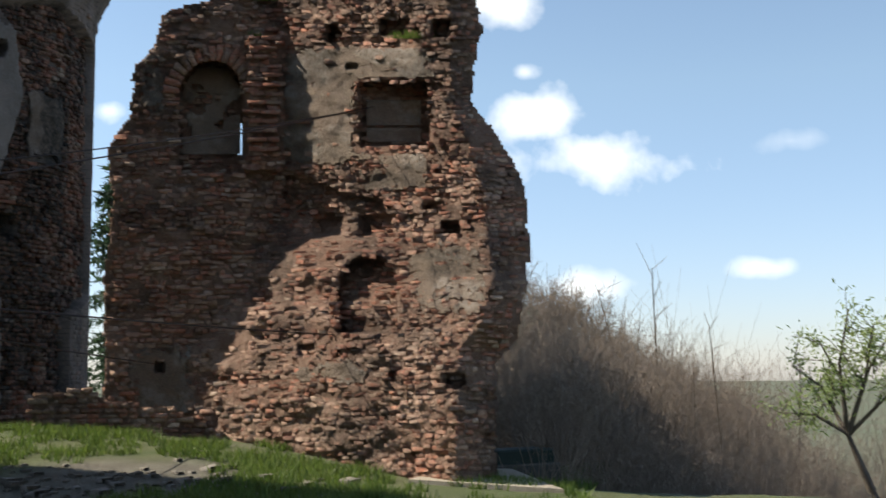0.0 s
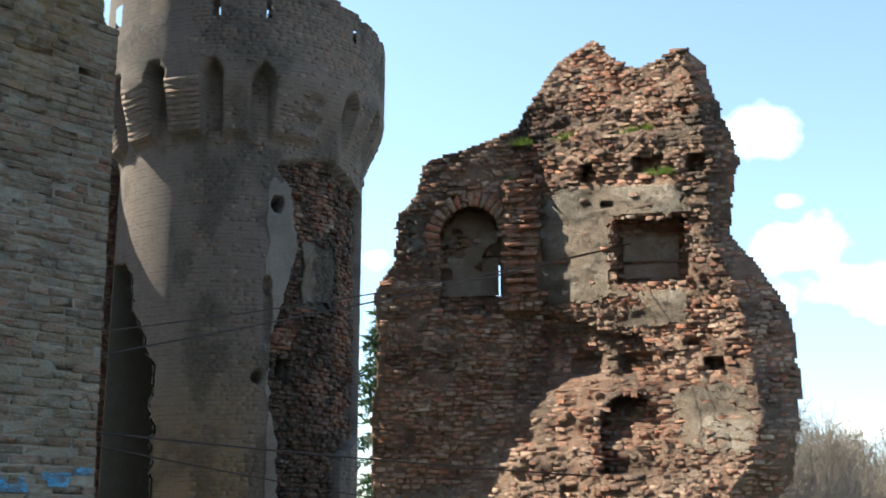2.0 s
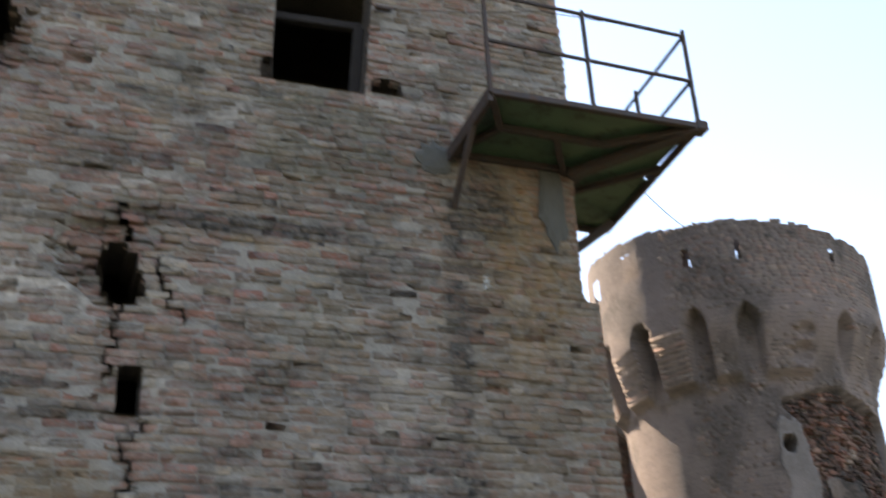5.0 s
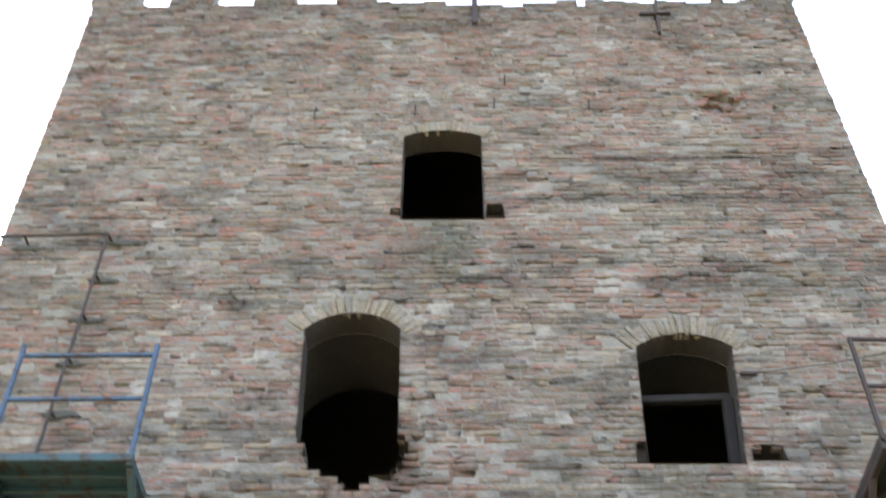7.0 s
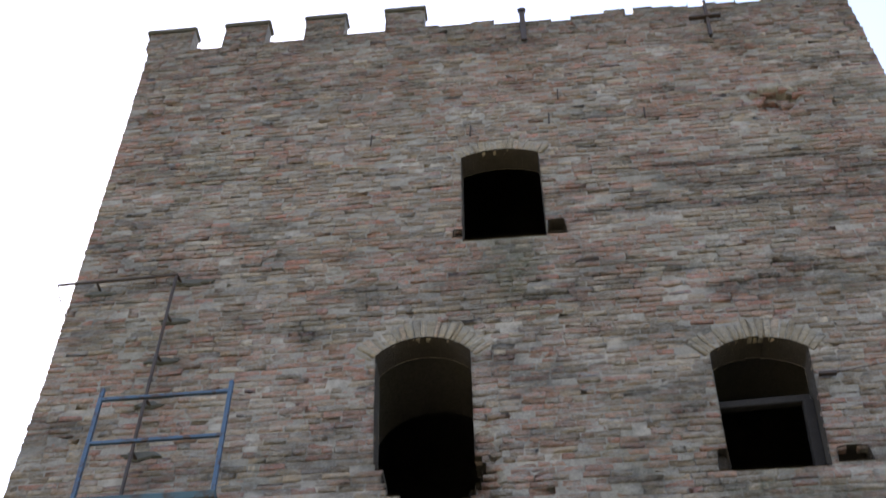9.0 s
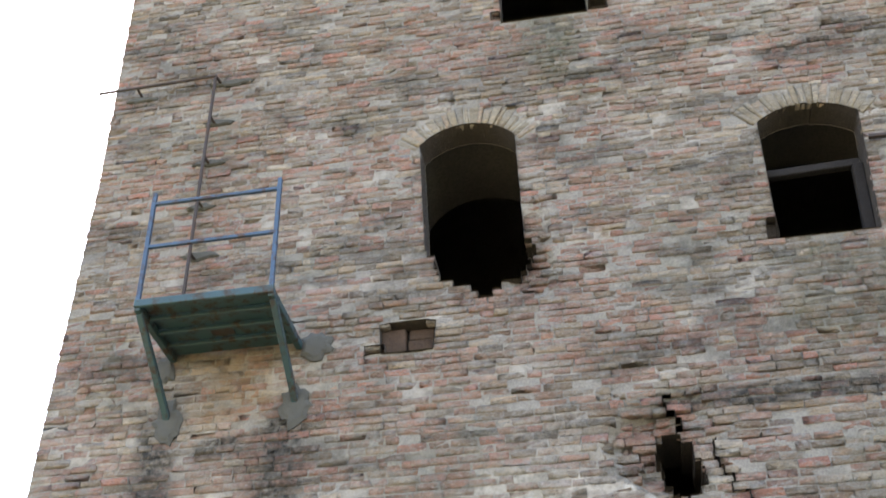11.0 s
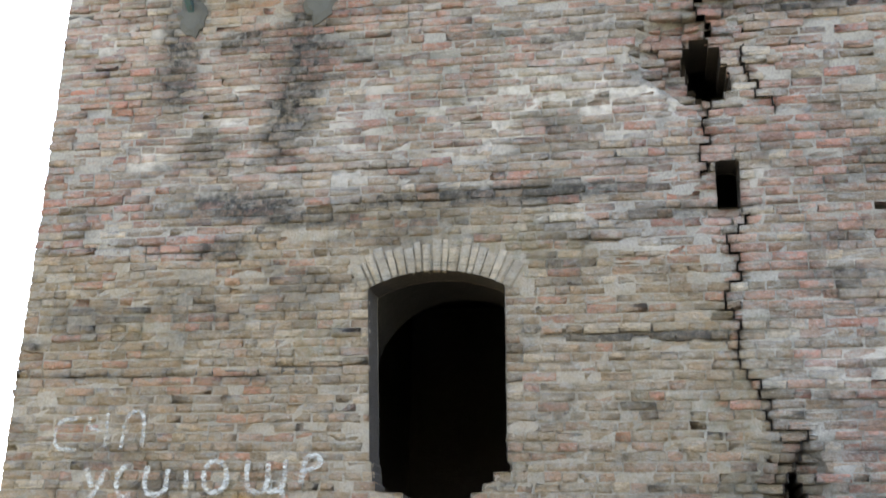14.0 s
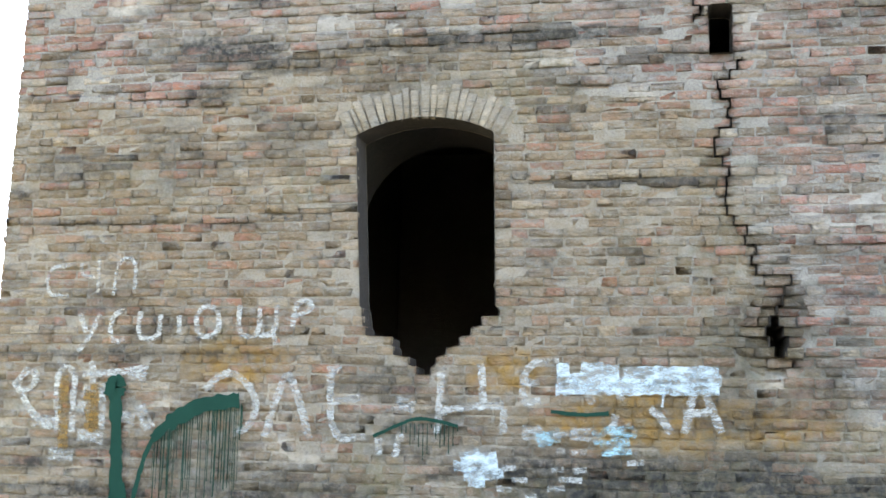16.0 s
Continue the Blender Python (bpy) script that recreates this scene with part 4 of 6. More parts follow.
def right_balcony():
    t = thing("corner_balcony", "rusted steel balcony with green deck sheets wrapped round the tower corner", "balcony")
    x0, x1, y0, y1, z = 3.96, 6.40, 8.73, 11.2, 8.22
    part("deck_sheet", block(bmesh.new(), x0, x1, y0, 9.98, z + 0.04, z + 0.06, 0.004), M_OLIVE, t)
    part("deck_sheet", block(bmesh.new(), 5.56, x1 + 0.12, 9.985, y1, z + 0.04, z + 0.06, 0.004), M_OLIVE, t)
    for a, b in (((x0, y0, z), (x1, y0, z)), ((x0, y0, z), (x0, 9.97, z)), ((x0, 9.95, z), (5.5, 9.95, z)), ((x1, y0, z), (x1 + 0.12, y1, z)), ((5.58, 9.99, z), (5.58, y1, z)), ((5.58, y1, z), (x1 + 0.12, y1, z)),
                 ((4.25, 9.3, z - 0.01), (5.5, 9.32, z - 0.01)), ((x0, y0, z - 0.02), (4.3, 9.3, z - 0.02)), ((4.3, 9.3, z - 0.02), (x0, 9.9, z - 0.02)), ((5.5, 9.32, z - 0.02), (x1, y0, z - 0.02)),
                 ((4.95, 9.3, z - 0.02), (5.6, 10.4, z - 0.02)), ((5.6, 10.4, z - 0.02), (6.42, 9.6, z - 0.02))):
        part("frame_bar", beam(bmesh.new(), a, b, 0.07, 0.07, 0.006), M_RUST, t)
    part("corner_beam", beam(bmesh.new(), (5.42, 9.97, z - 0.05), (x1, y0, z - 0.02), 0.14, 0.10, 0.008), M_RUST, t)
    part("side_channel", beam(bmesh.new(), (x0, y0, z - 0.02), (x0, 9.97, z - 0.02), 0.06, 0.16, 0.006), M_RUST, t)
    part("strut", beam(bmesh.new(), (x0, 9.2, z - 0.05), (3.98, 9.98, 7.55), 0.06, 0.06, 0.006), M_RUST, t)
    part("strut", beam(bmesh.new(), (6.45, 10.9, z - 0.05), (5.62, 11.15, 7.55), 0.12, 0.10, 0.006), M_RUST, t)
    for x, y in ((x0, y0), (5.13, y0), (x1, y0), (x1 + 0.06, 9.95), (x1 + 0.12, y1)):
        part("railing_post", beam(bmesh.new(), (x, y, z), (x, y, 9.52), 0.04, 0.04, 0.004), M_RUST, t)
    for zz in (8.88, 9.50):
        part("rail", beam(bmesh.new(), (x0, y0, zz), (x1, y0, zz - 0.06), 0.035, 0.035, 0.004), M_RUST, t)
        part("rail", beam(bmesh.new(), (x1, y0, zz - 0.06), (x1 + 0.12, y1, zz - 0.06), 0.035, 0.035, 0.004), M_BLUE, t, "pale blue side rail")
    part("end_plate", block(bmesh.new(), x1 - 0.06, x1 + 0.10, y0 - 0.05, y0 + 0.12, z - 0.06, z + 0.07, 0.02), M_RUST, t)
    tube("guy_wire", [(5.5, 9.95, 9.2), (5.75, 9.3, 8.6), (5.95, 8.75, 8.25)], 0.006, M_RUST, t)


right_balcony()


def iron_anchor(u, z0, z1, cross, name, label):
    t = thing(name, label, "wall anchor")
    part("upright", beam(bmesh.new(), (u, 9.93, z0), (u + (0.05 if cross else 0), 9.93, z1), 0.09 if not cross else 0.07, 0.05, 0.008), M_RUST, t)
    if cross:
        part("crossbar", beam(bmesh.new(), (u - 0.27, 9.90, (z0 + z1) / 2), (u + 0.24, 9.90, (z0 + z1) / 2 + 0.02), 0.07, 0.04, 0.006), M_RUST, t)
    else:
        bm = bmesh.new()
        bmesh.ops.create_cone(bm, segments=14, radius1=0.07, radius2=0.07, depth=0.05, cap_ends=True, matrix=pose(u, 9.93, z1, 90))
        part("eye", bm, M_RUST, t)
    part("tie", rod(bmesh.new(), (u, 9.9, (z0 + z1) / 2), (u, 10.06, (z0 + z1) / 2), 0.02), M_RUST, t)


iron_anchor(0.19, 17.5, 18.42, False, "iron_anchor", "dark iron wall anchor with a ring at the parapet")
iron_anchor(3.13, 17.15, 18.2, True, "iron_cross_anchor", "dark iron cross-shaped wall anchor near the parapet")
for u, z in ((-0.72, 15.2), (0.45, 15.35), (1.85, 15.3), (-2.2, 15.15), (0.62, 15.95)):
    t = thing("iron_spike", "small rusty iron spike in the brickwork", "spike", "iron spikes in the tower wall")
    part("shank", rod(bmesh.new(), (u, 9.97, z - 0.12), (u + 0.01, 9.96, z + 0.12), 0.012), M_RUST, t)
hook = thing("wire_hook", "rusty iron hook beside the framed window", "hook")
part("bar", beam(bmesh.new(), (3.14, 9.95, 10.08), (3.33, 9.93, 10.06), 0.06, 0.04, 0.005), M_RUST, hook)
tube("stay_wire", [(3.3, 9.93, 10.07), (4.2, 9.85, 10.15), (5.0, 9.4, 10.0), (5.4, 8.75, 9.45)], 0.006, M_CABLE, hook)


# ---- paint on the wall ----
def strip(bm, points, w, y):
    """A brush stroke along the points; widths may vary."""
    pts = [Vector((p[0], p[1])) for p in points]
    rng = random.Random(int(1000 * abs(points[0][0] + points[-1][1])))
    for turn in range(2):
        if len(pts) > 2:
            pts = [pts[0]] + [q for a, b in zip(pts, pts[1:]) for q in (a.lerp(b, 0.25), a.lerp(b, 0.75))] + [pts[-1]]
    fine = []
    for a, b in zip(pts, pts[1:]):
        n = max(1, int((b - a).length / 0.03))
        fine += [a.lerp(b, i / n) for i in range(n)]
    fine.append(pts[-1])
    left, right, back_l, back_r = [], [], [], []
    for i, p in enumerate(fine):
        d = (fine[min(i + 1, len(fine) - 1)] - fine[max(i - 1, 0)]).normalized()
        s = Vector((-d.y, d.x)) * w / 2
        a, b = p + s * rng.uniform(0.75, 1.2), p - s * rng.uniform(0.75, 1.2)
        left.append(bm.verts.new((a.x, y, a.y)))
        right.append(bm.verts.new((b.x, y, b.y)))
    for i in range(len(fine) - 1):
        bm.faces.new((left[i], right[i], right[i + 1], left[i + 1]))
    return bm


def arc(c, r0, r1, a0, a1, n=12):
    return [(c[0] + r0 * math.cos(radians(a)), c[1] + r1 * math.sin(radians(a))) for a in np.linspace(a0, a1, n)]


PAINT_Y = 9.968


def graffiti(name, strokes, width, mat, label, y=PAINT_Y):
    t = thing(name, label, "graffiti")
    for i, s in enumerate(strokes):
        bm = bmesh.new()
        strip(bm, s, width, y - 0.0004 * i)
        part("stroke", bm, mat, t)


graffiti("graffiti_line", [[(-5.36, 3.13), (-5.6, 3.1), (-5.6, 2.83), (-5.37, 2.83)], [(-5.26, 3.14), (-5.26, 3.01), (-5.08, 3.01)], [(-5.08, 3.18), (-5.08, 2.83)], [(-4.92, 2.83), (-4.89, 3.19), (-4.7, 3.19), (-4.71, 2.85)]], 0.038, M_WHITE_FAINT, "faint white painted strokes on the brick wall")
graffiti("graffiti_line", [[(-5.24, 2.66), (-5.17, 2.48)], [(-5.04, 2.66), (-5.11, 2.48), (-5.24, 2.3)], [(-4.79, 2.69), (-4.9, 2.66), (-4.94, 2.5), (-4.88, 2.38), (-4.78, 2.42)], [(-4.63, 2.68), (-4.65, 2.48), (-4.58, 2.41), (-4.43, 2.44), (-4.43, 2.65)], [(-4.25, 2.64), (-4.23, 2.43)], [(-4.06, 2.48), (-4.08, 2.64), (-4.0, 2.74), (-3.87, 2.7), (-3.84, 2.51), (-3.96, 2.43), (-4.06, 2.47)], [(-3.65, 2.74), (-3.67, 2.53), (-3.6, 2.44), (-3.46, 2.45), (-3.46, 2.72)], [(-3.46, 2.45), (-3.3, 2.48), (-3.3, 2.74)], [(-3.33, 2.48), (-3.29, 2.37)], [(-3.14, 2.52), (-3.13, 2.74), (-3.02, 2.79), (-2.94, 2.71), (-3.12, 2.63)]], 0.050, M_WHITE, "white painted strokes in a row on brick")
graffiti("graffiti_large", [[(-5.69, 2.13), (-5.63, 2.04), (-5.71, 1.94), (-5.82, 1.94), (-5.83, 2.04), (-5.72, 2.14)], [(-5.87, 2.02), (-5.76, 1.87), (-5.65, 1.7), (-5.47, 1.59)], [(-5.39, 1.55), (-5.44, 2.06), (-5.35, 2.17), (-5.25, 2.1), (-5.25, 1.89), (-5.25, 1.55)], [(-5.09, 2.21), (-5.06, 1.95)], [(-5.18, 2.09), (-4.77, 2.11), (-4.52, 2.17)], [(-4.97, 2.0), (-4.95, 1.58)]], 0.065, M_WHITE, "large worn white painted letters on brick")
graffiti("graffiti_large", [[(-3.96, 1.95), (-3.85, 2.07), (-3.72, 2.12), (-3.58, 2.05), (-3.47, 1.9), (-3.46, 1.73), (-3.53, 1.62), (-3.67, 1.57)], [(-3.37, 1.54), (-3.28, 1.86), (-3.18, 2.16), (-3.06, 1.89), (-2.95, 1.53)], [(-2.77, 2.18), (-2.76, 1.53), (-2.43, 1.55)], [(-2.75, 1.86), (-2.49, 1.9)], [(-1.75, 2.13), (-1.78, 1.59)], [(-1.4, 2.21), (-1.37, 1.86)], [(-1.76, 1.77), (-1.66, 1.82), (-1.19, 1.85)], [(-1.19, 1.83), (-1.2, 1.6)], [(-2.31, 1.55), (-2.31, 1.4)], [(-2.11, 1.6), (-2.16, 1.38)]],
         0.068, M_WHITE, "large worn white painted letters O Λ E")
graffiti("graffiti_large", [[(-0.71, 2.24), (-1.01, 2.21), (-1.04, 1.85), (-0.87, 1.89)], [(-1.03, 2.04), (-0.88, 2.05)], [(-0.49, 1.99), (-0.41, 1.87)], [(-0.21, 2.0), (-0.17, 1.9)], [(-0.27, 1.61), (-0.22, 1.78)], [(0.07, 1.84), (0.18, 1.74), (0.25, 1.63)], [(0.35, 1.63), (0.43, 1.95)], [(0.54, 1.96), (0.66, 1.64)], [(0.35, 1.79), (0.59, 1.82)]], 0.070, M_WHITE, "worn white painted letter strokes on brick")
graffiti("white_paint_smear", [[(-5.66, 1.66), (-5.39, 1.63)], [(-5.47, 1.36), (-5.22, 1.34)], [(-5.19, 1.52), (-4.93, 1.5)], [(-4.59, 1.8), (-4.48, 1.59)], [(-5.16, 1.94), (-4.99, 1.89)], [(-4.86, 1.71), (-4.63, 1.68)], [(-5.21, 1.79), (-5.03, 1.75)], [(-4.72, 2.11), (-4.54, 2.07)], [(-1.03, 1.62), (-0.86, 1.61)], [(-0.61, 1.61), (-0.44, 1.6)], [(-2.17, 1.86), (-1.99, 1.82)], [(-2.7, 2.12), (-2.75, 2.16)]], 0.12, M_WHITE_FAINT, "faded white paint smears between the letters", PAINT_Y + 0.002)
graffiti("white_paint_patch", [[(-0.73, 2.16), (-0.62, 2.17)], [(-0.52, 2.18), (-0.19, 2.16)], [(-0.73, 2.08), (-0.19, 2.08)], [(-0.15, 2.14), (0.65, 2.15)], [(-0.74, 1.99), (0.65, 2.01)], [(-0.17, 2.06), (0.67, 2.08)], [(-0.71, 2.03), (0.21, 2.04)]], 0.105, M_WHITE_NEW, "bright white paint rolled over older writing", PAINT_Y - 0.004)
graffiti("white_paint_drip", [[(0.19, 2.0), (0.17, 1.85)], [(0.16, 2.0), (0.19, 1.93)]], 0.02, M_WHITE_NEW, "thin run of white paint on brick", PAINT_Y - 0.007)
graffiti("white_paint_splash", [[(-1.57, 1.38), (-1.4, 1.43)], [(-1.63, 1.31), (-1.24, 1.34)], [(-1.54, 1.24), (-1.19, 1.26)], [(-1.4, 1.38), (-1.25, 1.4)], [(-1.5, 1.19), (-1.35, 1.19)]], 0.10, M_WHITE_NEW, "splash of bright white paint low on the wall", PAINT_Y - 0.004)
graffiti("white_paint_spatter", [[(-0.76, 1.59), (-0.55, 1.62)], [(-0.73, 1.46), (-0.66, 1.46)], [(-0.6, 1.45), (-0.47, 1.46)], [(-0.77, 1.3), (-0.67, 1.31)], [(-0.59, 1.29), (-0.47, 1.31)], [(-0.81, 1.14), (-0.66, 1.15)], [(-1.2, 1.3), (-1.08, 1.31)], [(-1.12, 1.21), (-0.98, 1.21)], [(-1.25, 1.13), (-1.12, 1.13)], [(-0.71, 1.22), (-0.51, 1.22)], [(-0.13, 1.37), (0.01, 1.38)], [(-1.0, 1.06), (-0.9, 1.07)]], 0.05, M_WHITE, "small white paint spatters low on the wall", PAINT_Y - 0.004)
graffiti("blue_paint_smear", [[(-0.42, 1.58), (-0.05, 1.66)], [(-0.35, 1.48), (-0.1, 1.52)], [(-0.9, 1.55), (-0.7, 1.6)]], 0.13, M_PAINT_BLUE, "pale blue paint smear on brick", PAINT_Y - 0.002)
graffiti("brown_paint_mark", [[(-5.36, 2.07), (-5.33, 1.39)], [(-5.04, 2.0), (-5.03, 1.55)], [(-5.1, 1.94), (-5.07, 1.58)]], 0.10, M_PAINT_OCHRE, "ochre brown paint marks on brick", PAINT_Y - 0.001)
spill = thing("green_paint_spill", "dark green paint spilled and dripping down the brick", "paint spill")
part("stroke", strip(bmesh.new(), [(-4.86, 2.06), (-4.83, 1.90), (-4.80, 1.55), (-4.78, 1.2), (-4.77, 0.85)], 0.12, PAINT_Y - 0.006), M_PAINT_GREEN, spill)
part("stroke", strip(bmesh.new(), arc((-4.83, 1.97), 0.05, 0.06, 0, 360), 0.11, PAINT_Y - 0.0065), M_PAINT_GREEN, spill)
part("stroke", strip(bmesh.new(), [(-4.93, 1.90), (-4.90, 1.97), (-4.84, 1.98)], 0.05, PAINT_Y - 0.007), M_PAINT_GREEN, spill)
part("stroke", strip(bmesh.new(), [(-4.72, 1.1), (-4.68, 0.85)], 0.06, PAINT_Y - 0.0062), M_PAINT_GREEN, spill)
part("stroke", strip(bmesh.new(), [(-4.62, 0.85), (-4.56, 1.15), (-4.50, 1.38), (-4.42, 1.52)], 0.045, PAINT_Y - 0.006), M_PAINT_GREEN, spill)
part("stroke", strip(bmesh.new(), [(-4.44, 1.50), (-4.28, 1.66)], 0.09, PAINT_Y - 0.0064), M_PAINT_GREEN, spill)
part("stroke", strip(bmesh.new(), [(-4.30, 1.64), (-4.10, 1.76), (-3.90, 1.84), (-3.62, 1.86)], 0.14, PAINT_Y - 0.006), M_PAINT_GREEN, spill)
bm = bmesh.new()
drip = random.Random(4)
for i in range(58):
    u = -4.42 + 0.83 * i / 57 + drip.uniform(-0.01, 0.01)
    top = 1.52 + 0.3 * min(1, (u + 4.42) / 0.5)
    strip(bm, [(u, top), (u + drip.uniform(-0.01, 0.01), top - drip.uniform(0.08, 0.85))], drip.uniform(0.004, 0.011), PAINT_Y - 0.0058)
tagged(part("paint_run", bm, M_PAINT_GREEN, spill), kind="stuff")
bm = bmesh.new()
strip(bm, [(-2.36, 1.56), (-2.1, 1.68), (-1.96, 1.73), (-1.75, 1.70), (-1.60, 1.66)], 0.03, PAINT_Y - 0.006)
second = bmesh.new()
strip(second, [(-0.78, 1.80), (-0.5, 1.77), (-0.28, 1.79)], 0.035, PAINT_Y - 0.006)
tagged(part("green_paint_line", second, M_PAINT_GREEN), "short dark green paint line on brick", "paint spill")
for i in range(14):
    u = -2.1 + 0.5 * i / 13
    strip(bm, [(u, 1.68), (u, 1.68 - drip.uniform(0.04, 0.35))], 0.008, PAINT_Y - 0.0058)
tagged(part("green_paint_line", bm, M_PAINT_GREEN), "thin dark green paint line with drips", "paint spill")

graffiti("pale_scribble", [[(4.62, 2.35), (4.72, 2.34), (4.72, 2.28), (4.62, 2.28)], [(4.64, 2.09), (4.71, 2.06), (4.72, 2.01)]], 0.045, M_PAINT_BLUE, "pale blue painted scribble on brick")
graffiti("blue_paint_patch", [[(4.71, 1.95), (4.82, 1.96)], [(4.93, 1.96), (4.99, 1.97)], [(5.16, 2.01), (5.45, 2.0)], [(5.22, 1.95), (5.42, 1.95)], [(5.48, 2.05), (5.67, 2.07)], [(4.71, 1.9), (5.03, 1.9)]], 0.075, M_PAINT_SKY,
         "bright blue paint patches low on the brick corner")
graffiti("white_stain", [[(4.28, 6.60), (4.30, 6.78)], [(4.32, 6.64), (4.33, 6.72)]], 0.05, M_WHITE, "small white splash on the brick")


# dark bricks walled into the putlog hole
M_INFILL = stone_material("sooty brown brick", (0.115, 0.072, 0.05), (0.085, 0.056, 0.042), (0.05, 0.036, 0.03), 7, 0.7, weather=False)
for x0, x1, y0, z0, z1 in ((-2.36, -2.09, 10.09, 7.96, 8.29), (-2.07, -1.79, 10.12, 7.96, 8.15), (-2.06, -1.78, 10.14, 8.165, 8.30), (-2.51, -2.37, 10.06, 7.97, 8.06)):
    part("infill_brick", block(bmesh.new(), x0, x1, y0, y0 + 0.12, z0, z1, 0.012), M_INFILL, tower, "sooty brown infill brick")


# ---- ruined wall ----
RUIN_AT, RUIN_TURN = 19.5, 58.0
rd = Vector((math.sin(radians(RUIN_TURN)), math.cos(radians(RUIN_TURN))))
RUIN_O, RUIN_U = rd * RUIN_AT, Vector((rd.y, -rd.x))
rng_r = np.random.default_rng(23)


def ruin_place(u, z, d):
    k = 1 - d / RUIN_AT
    return (RUIN_O.x + RUIN_U.x * u) * k, (RUIN_O.y + RUIN_U.y * u) * k, 1.6 + (z - 1.6) * k


def ruin_left(z):
    return table(z, [(-1, -5.3), (1.9, -5.2), (3.3, -5.26), (4.7, -5.12), (5.6, -5.22), (6.2, -4.86), (7.1, -4.78), (7.4, -4.46), (8.05, -4.3), (8.28, -3.45), (8.58, -2.61), (9.1, -2.3), (9.8, -1.82), (10.16, -1.3)])


def ruin_right(z):
    return table(z, [(-1, 1.42), (1.8, 1.45), (2.3, 1.84), (3.0, 1.98), (3.73, 2.08), (5.0, 1.96), (5.8, 1.54), (6.4, 1.08), (6.9, 1.12), (7.8, 1.30), (8.7, 1.04), (9.57, 0.80), (9.9, 0.55)])


def ruin_top(u):
    return table(u, [(-4.4, 8.2), (-3.4, 8.4), (-2.5, 8.9), (-1.8, 9.85), (-1.13, 10.2), (-0.8, 9.75), (-0.35, 9.58), (0.25, 9.82), (0.55, 9.92), (0.8, 9.6), (1.4, 9.0)])


def ruin_slit(u, z):
    """The gap through the back of the arched niche."""
    return (u > -2.99 + 0.04 * (np.asarray(z) - 5.4)) & (u < -2.915) & (z > 5.5) & (z < 6.05)


def ruin_inside(u, z):
    rag = 0.16 * (fbm(np.asarray(u) * 3, np.floor(np.asarray(z) / 0.17) * 1.7, 71) - 0.5)
    return (u > ruin_left(z) + rag) & (u < ruin_right(z) + rag) & (z < ruin_top(u) + rag) & ~ruin_slit(u, z)


def within(u, z, a, b, low, high, soft=0.03):
    return smooth(u, a - soft, a + soft) * smooth(-u, -b - soft, -b + soft) * smooth(z, low - soft, low + soft) * smooth(-z, -high - soft, -high + soft)


def arch_mask(u, z, c, half, low, spring, rise):
    top = spring + rise * np.sqrt(np.clip(1 - ((u - c) / half) ** 2, 0, 1))
    return ((np.abs(u - c) < half) & (z > low) & (z < top)).astype(float)


def ruin_turn(z):
    return table(z, [(0, -4.15), (0.78, -4.1), (1.35, -4.0), (2.1, -3.74), (2.7, -3.42), (3.45, -2.7), (4.4, -2.25), (5.1, -2.3), (7.3, -2.3), (8.0, -2.35), (9, -2.45)])


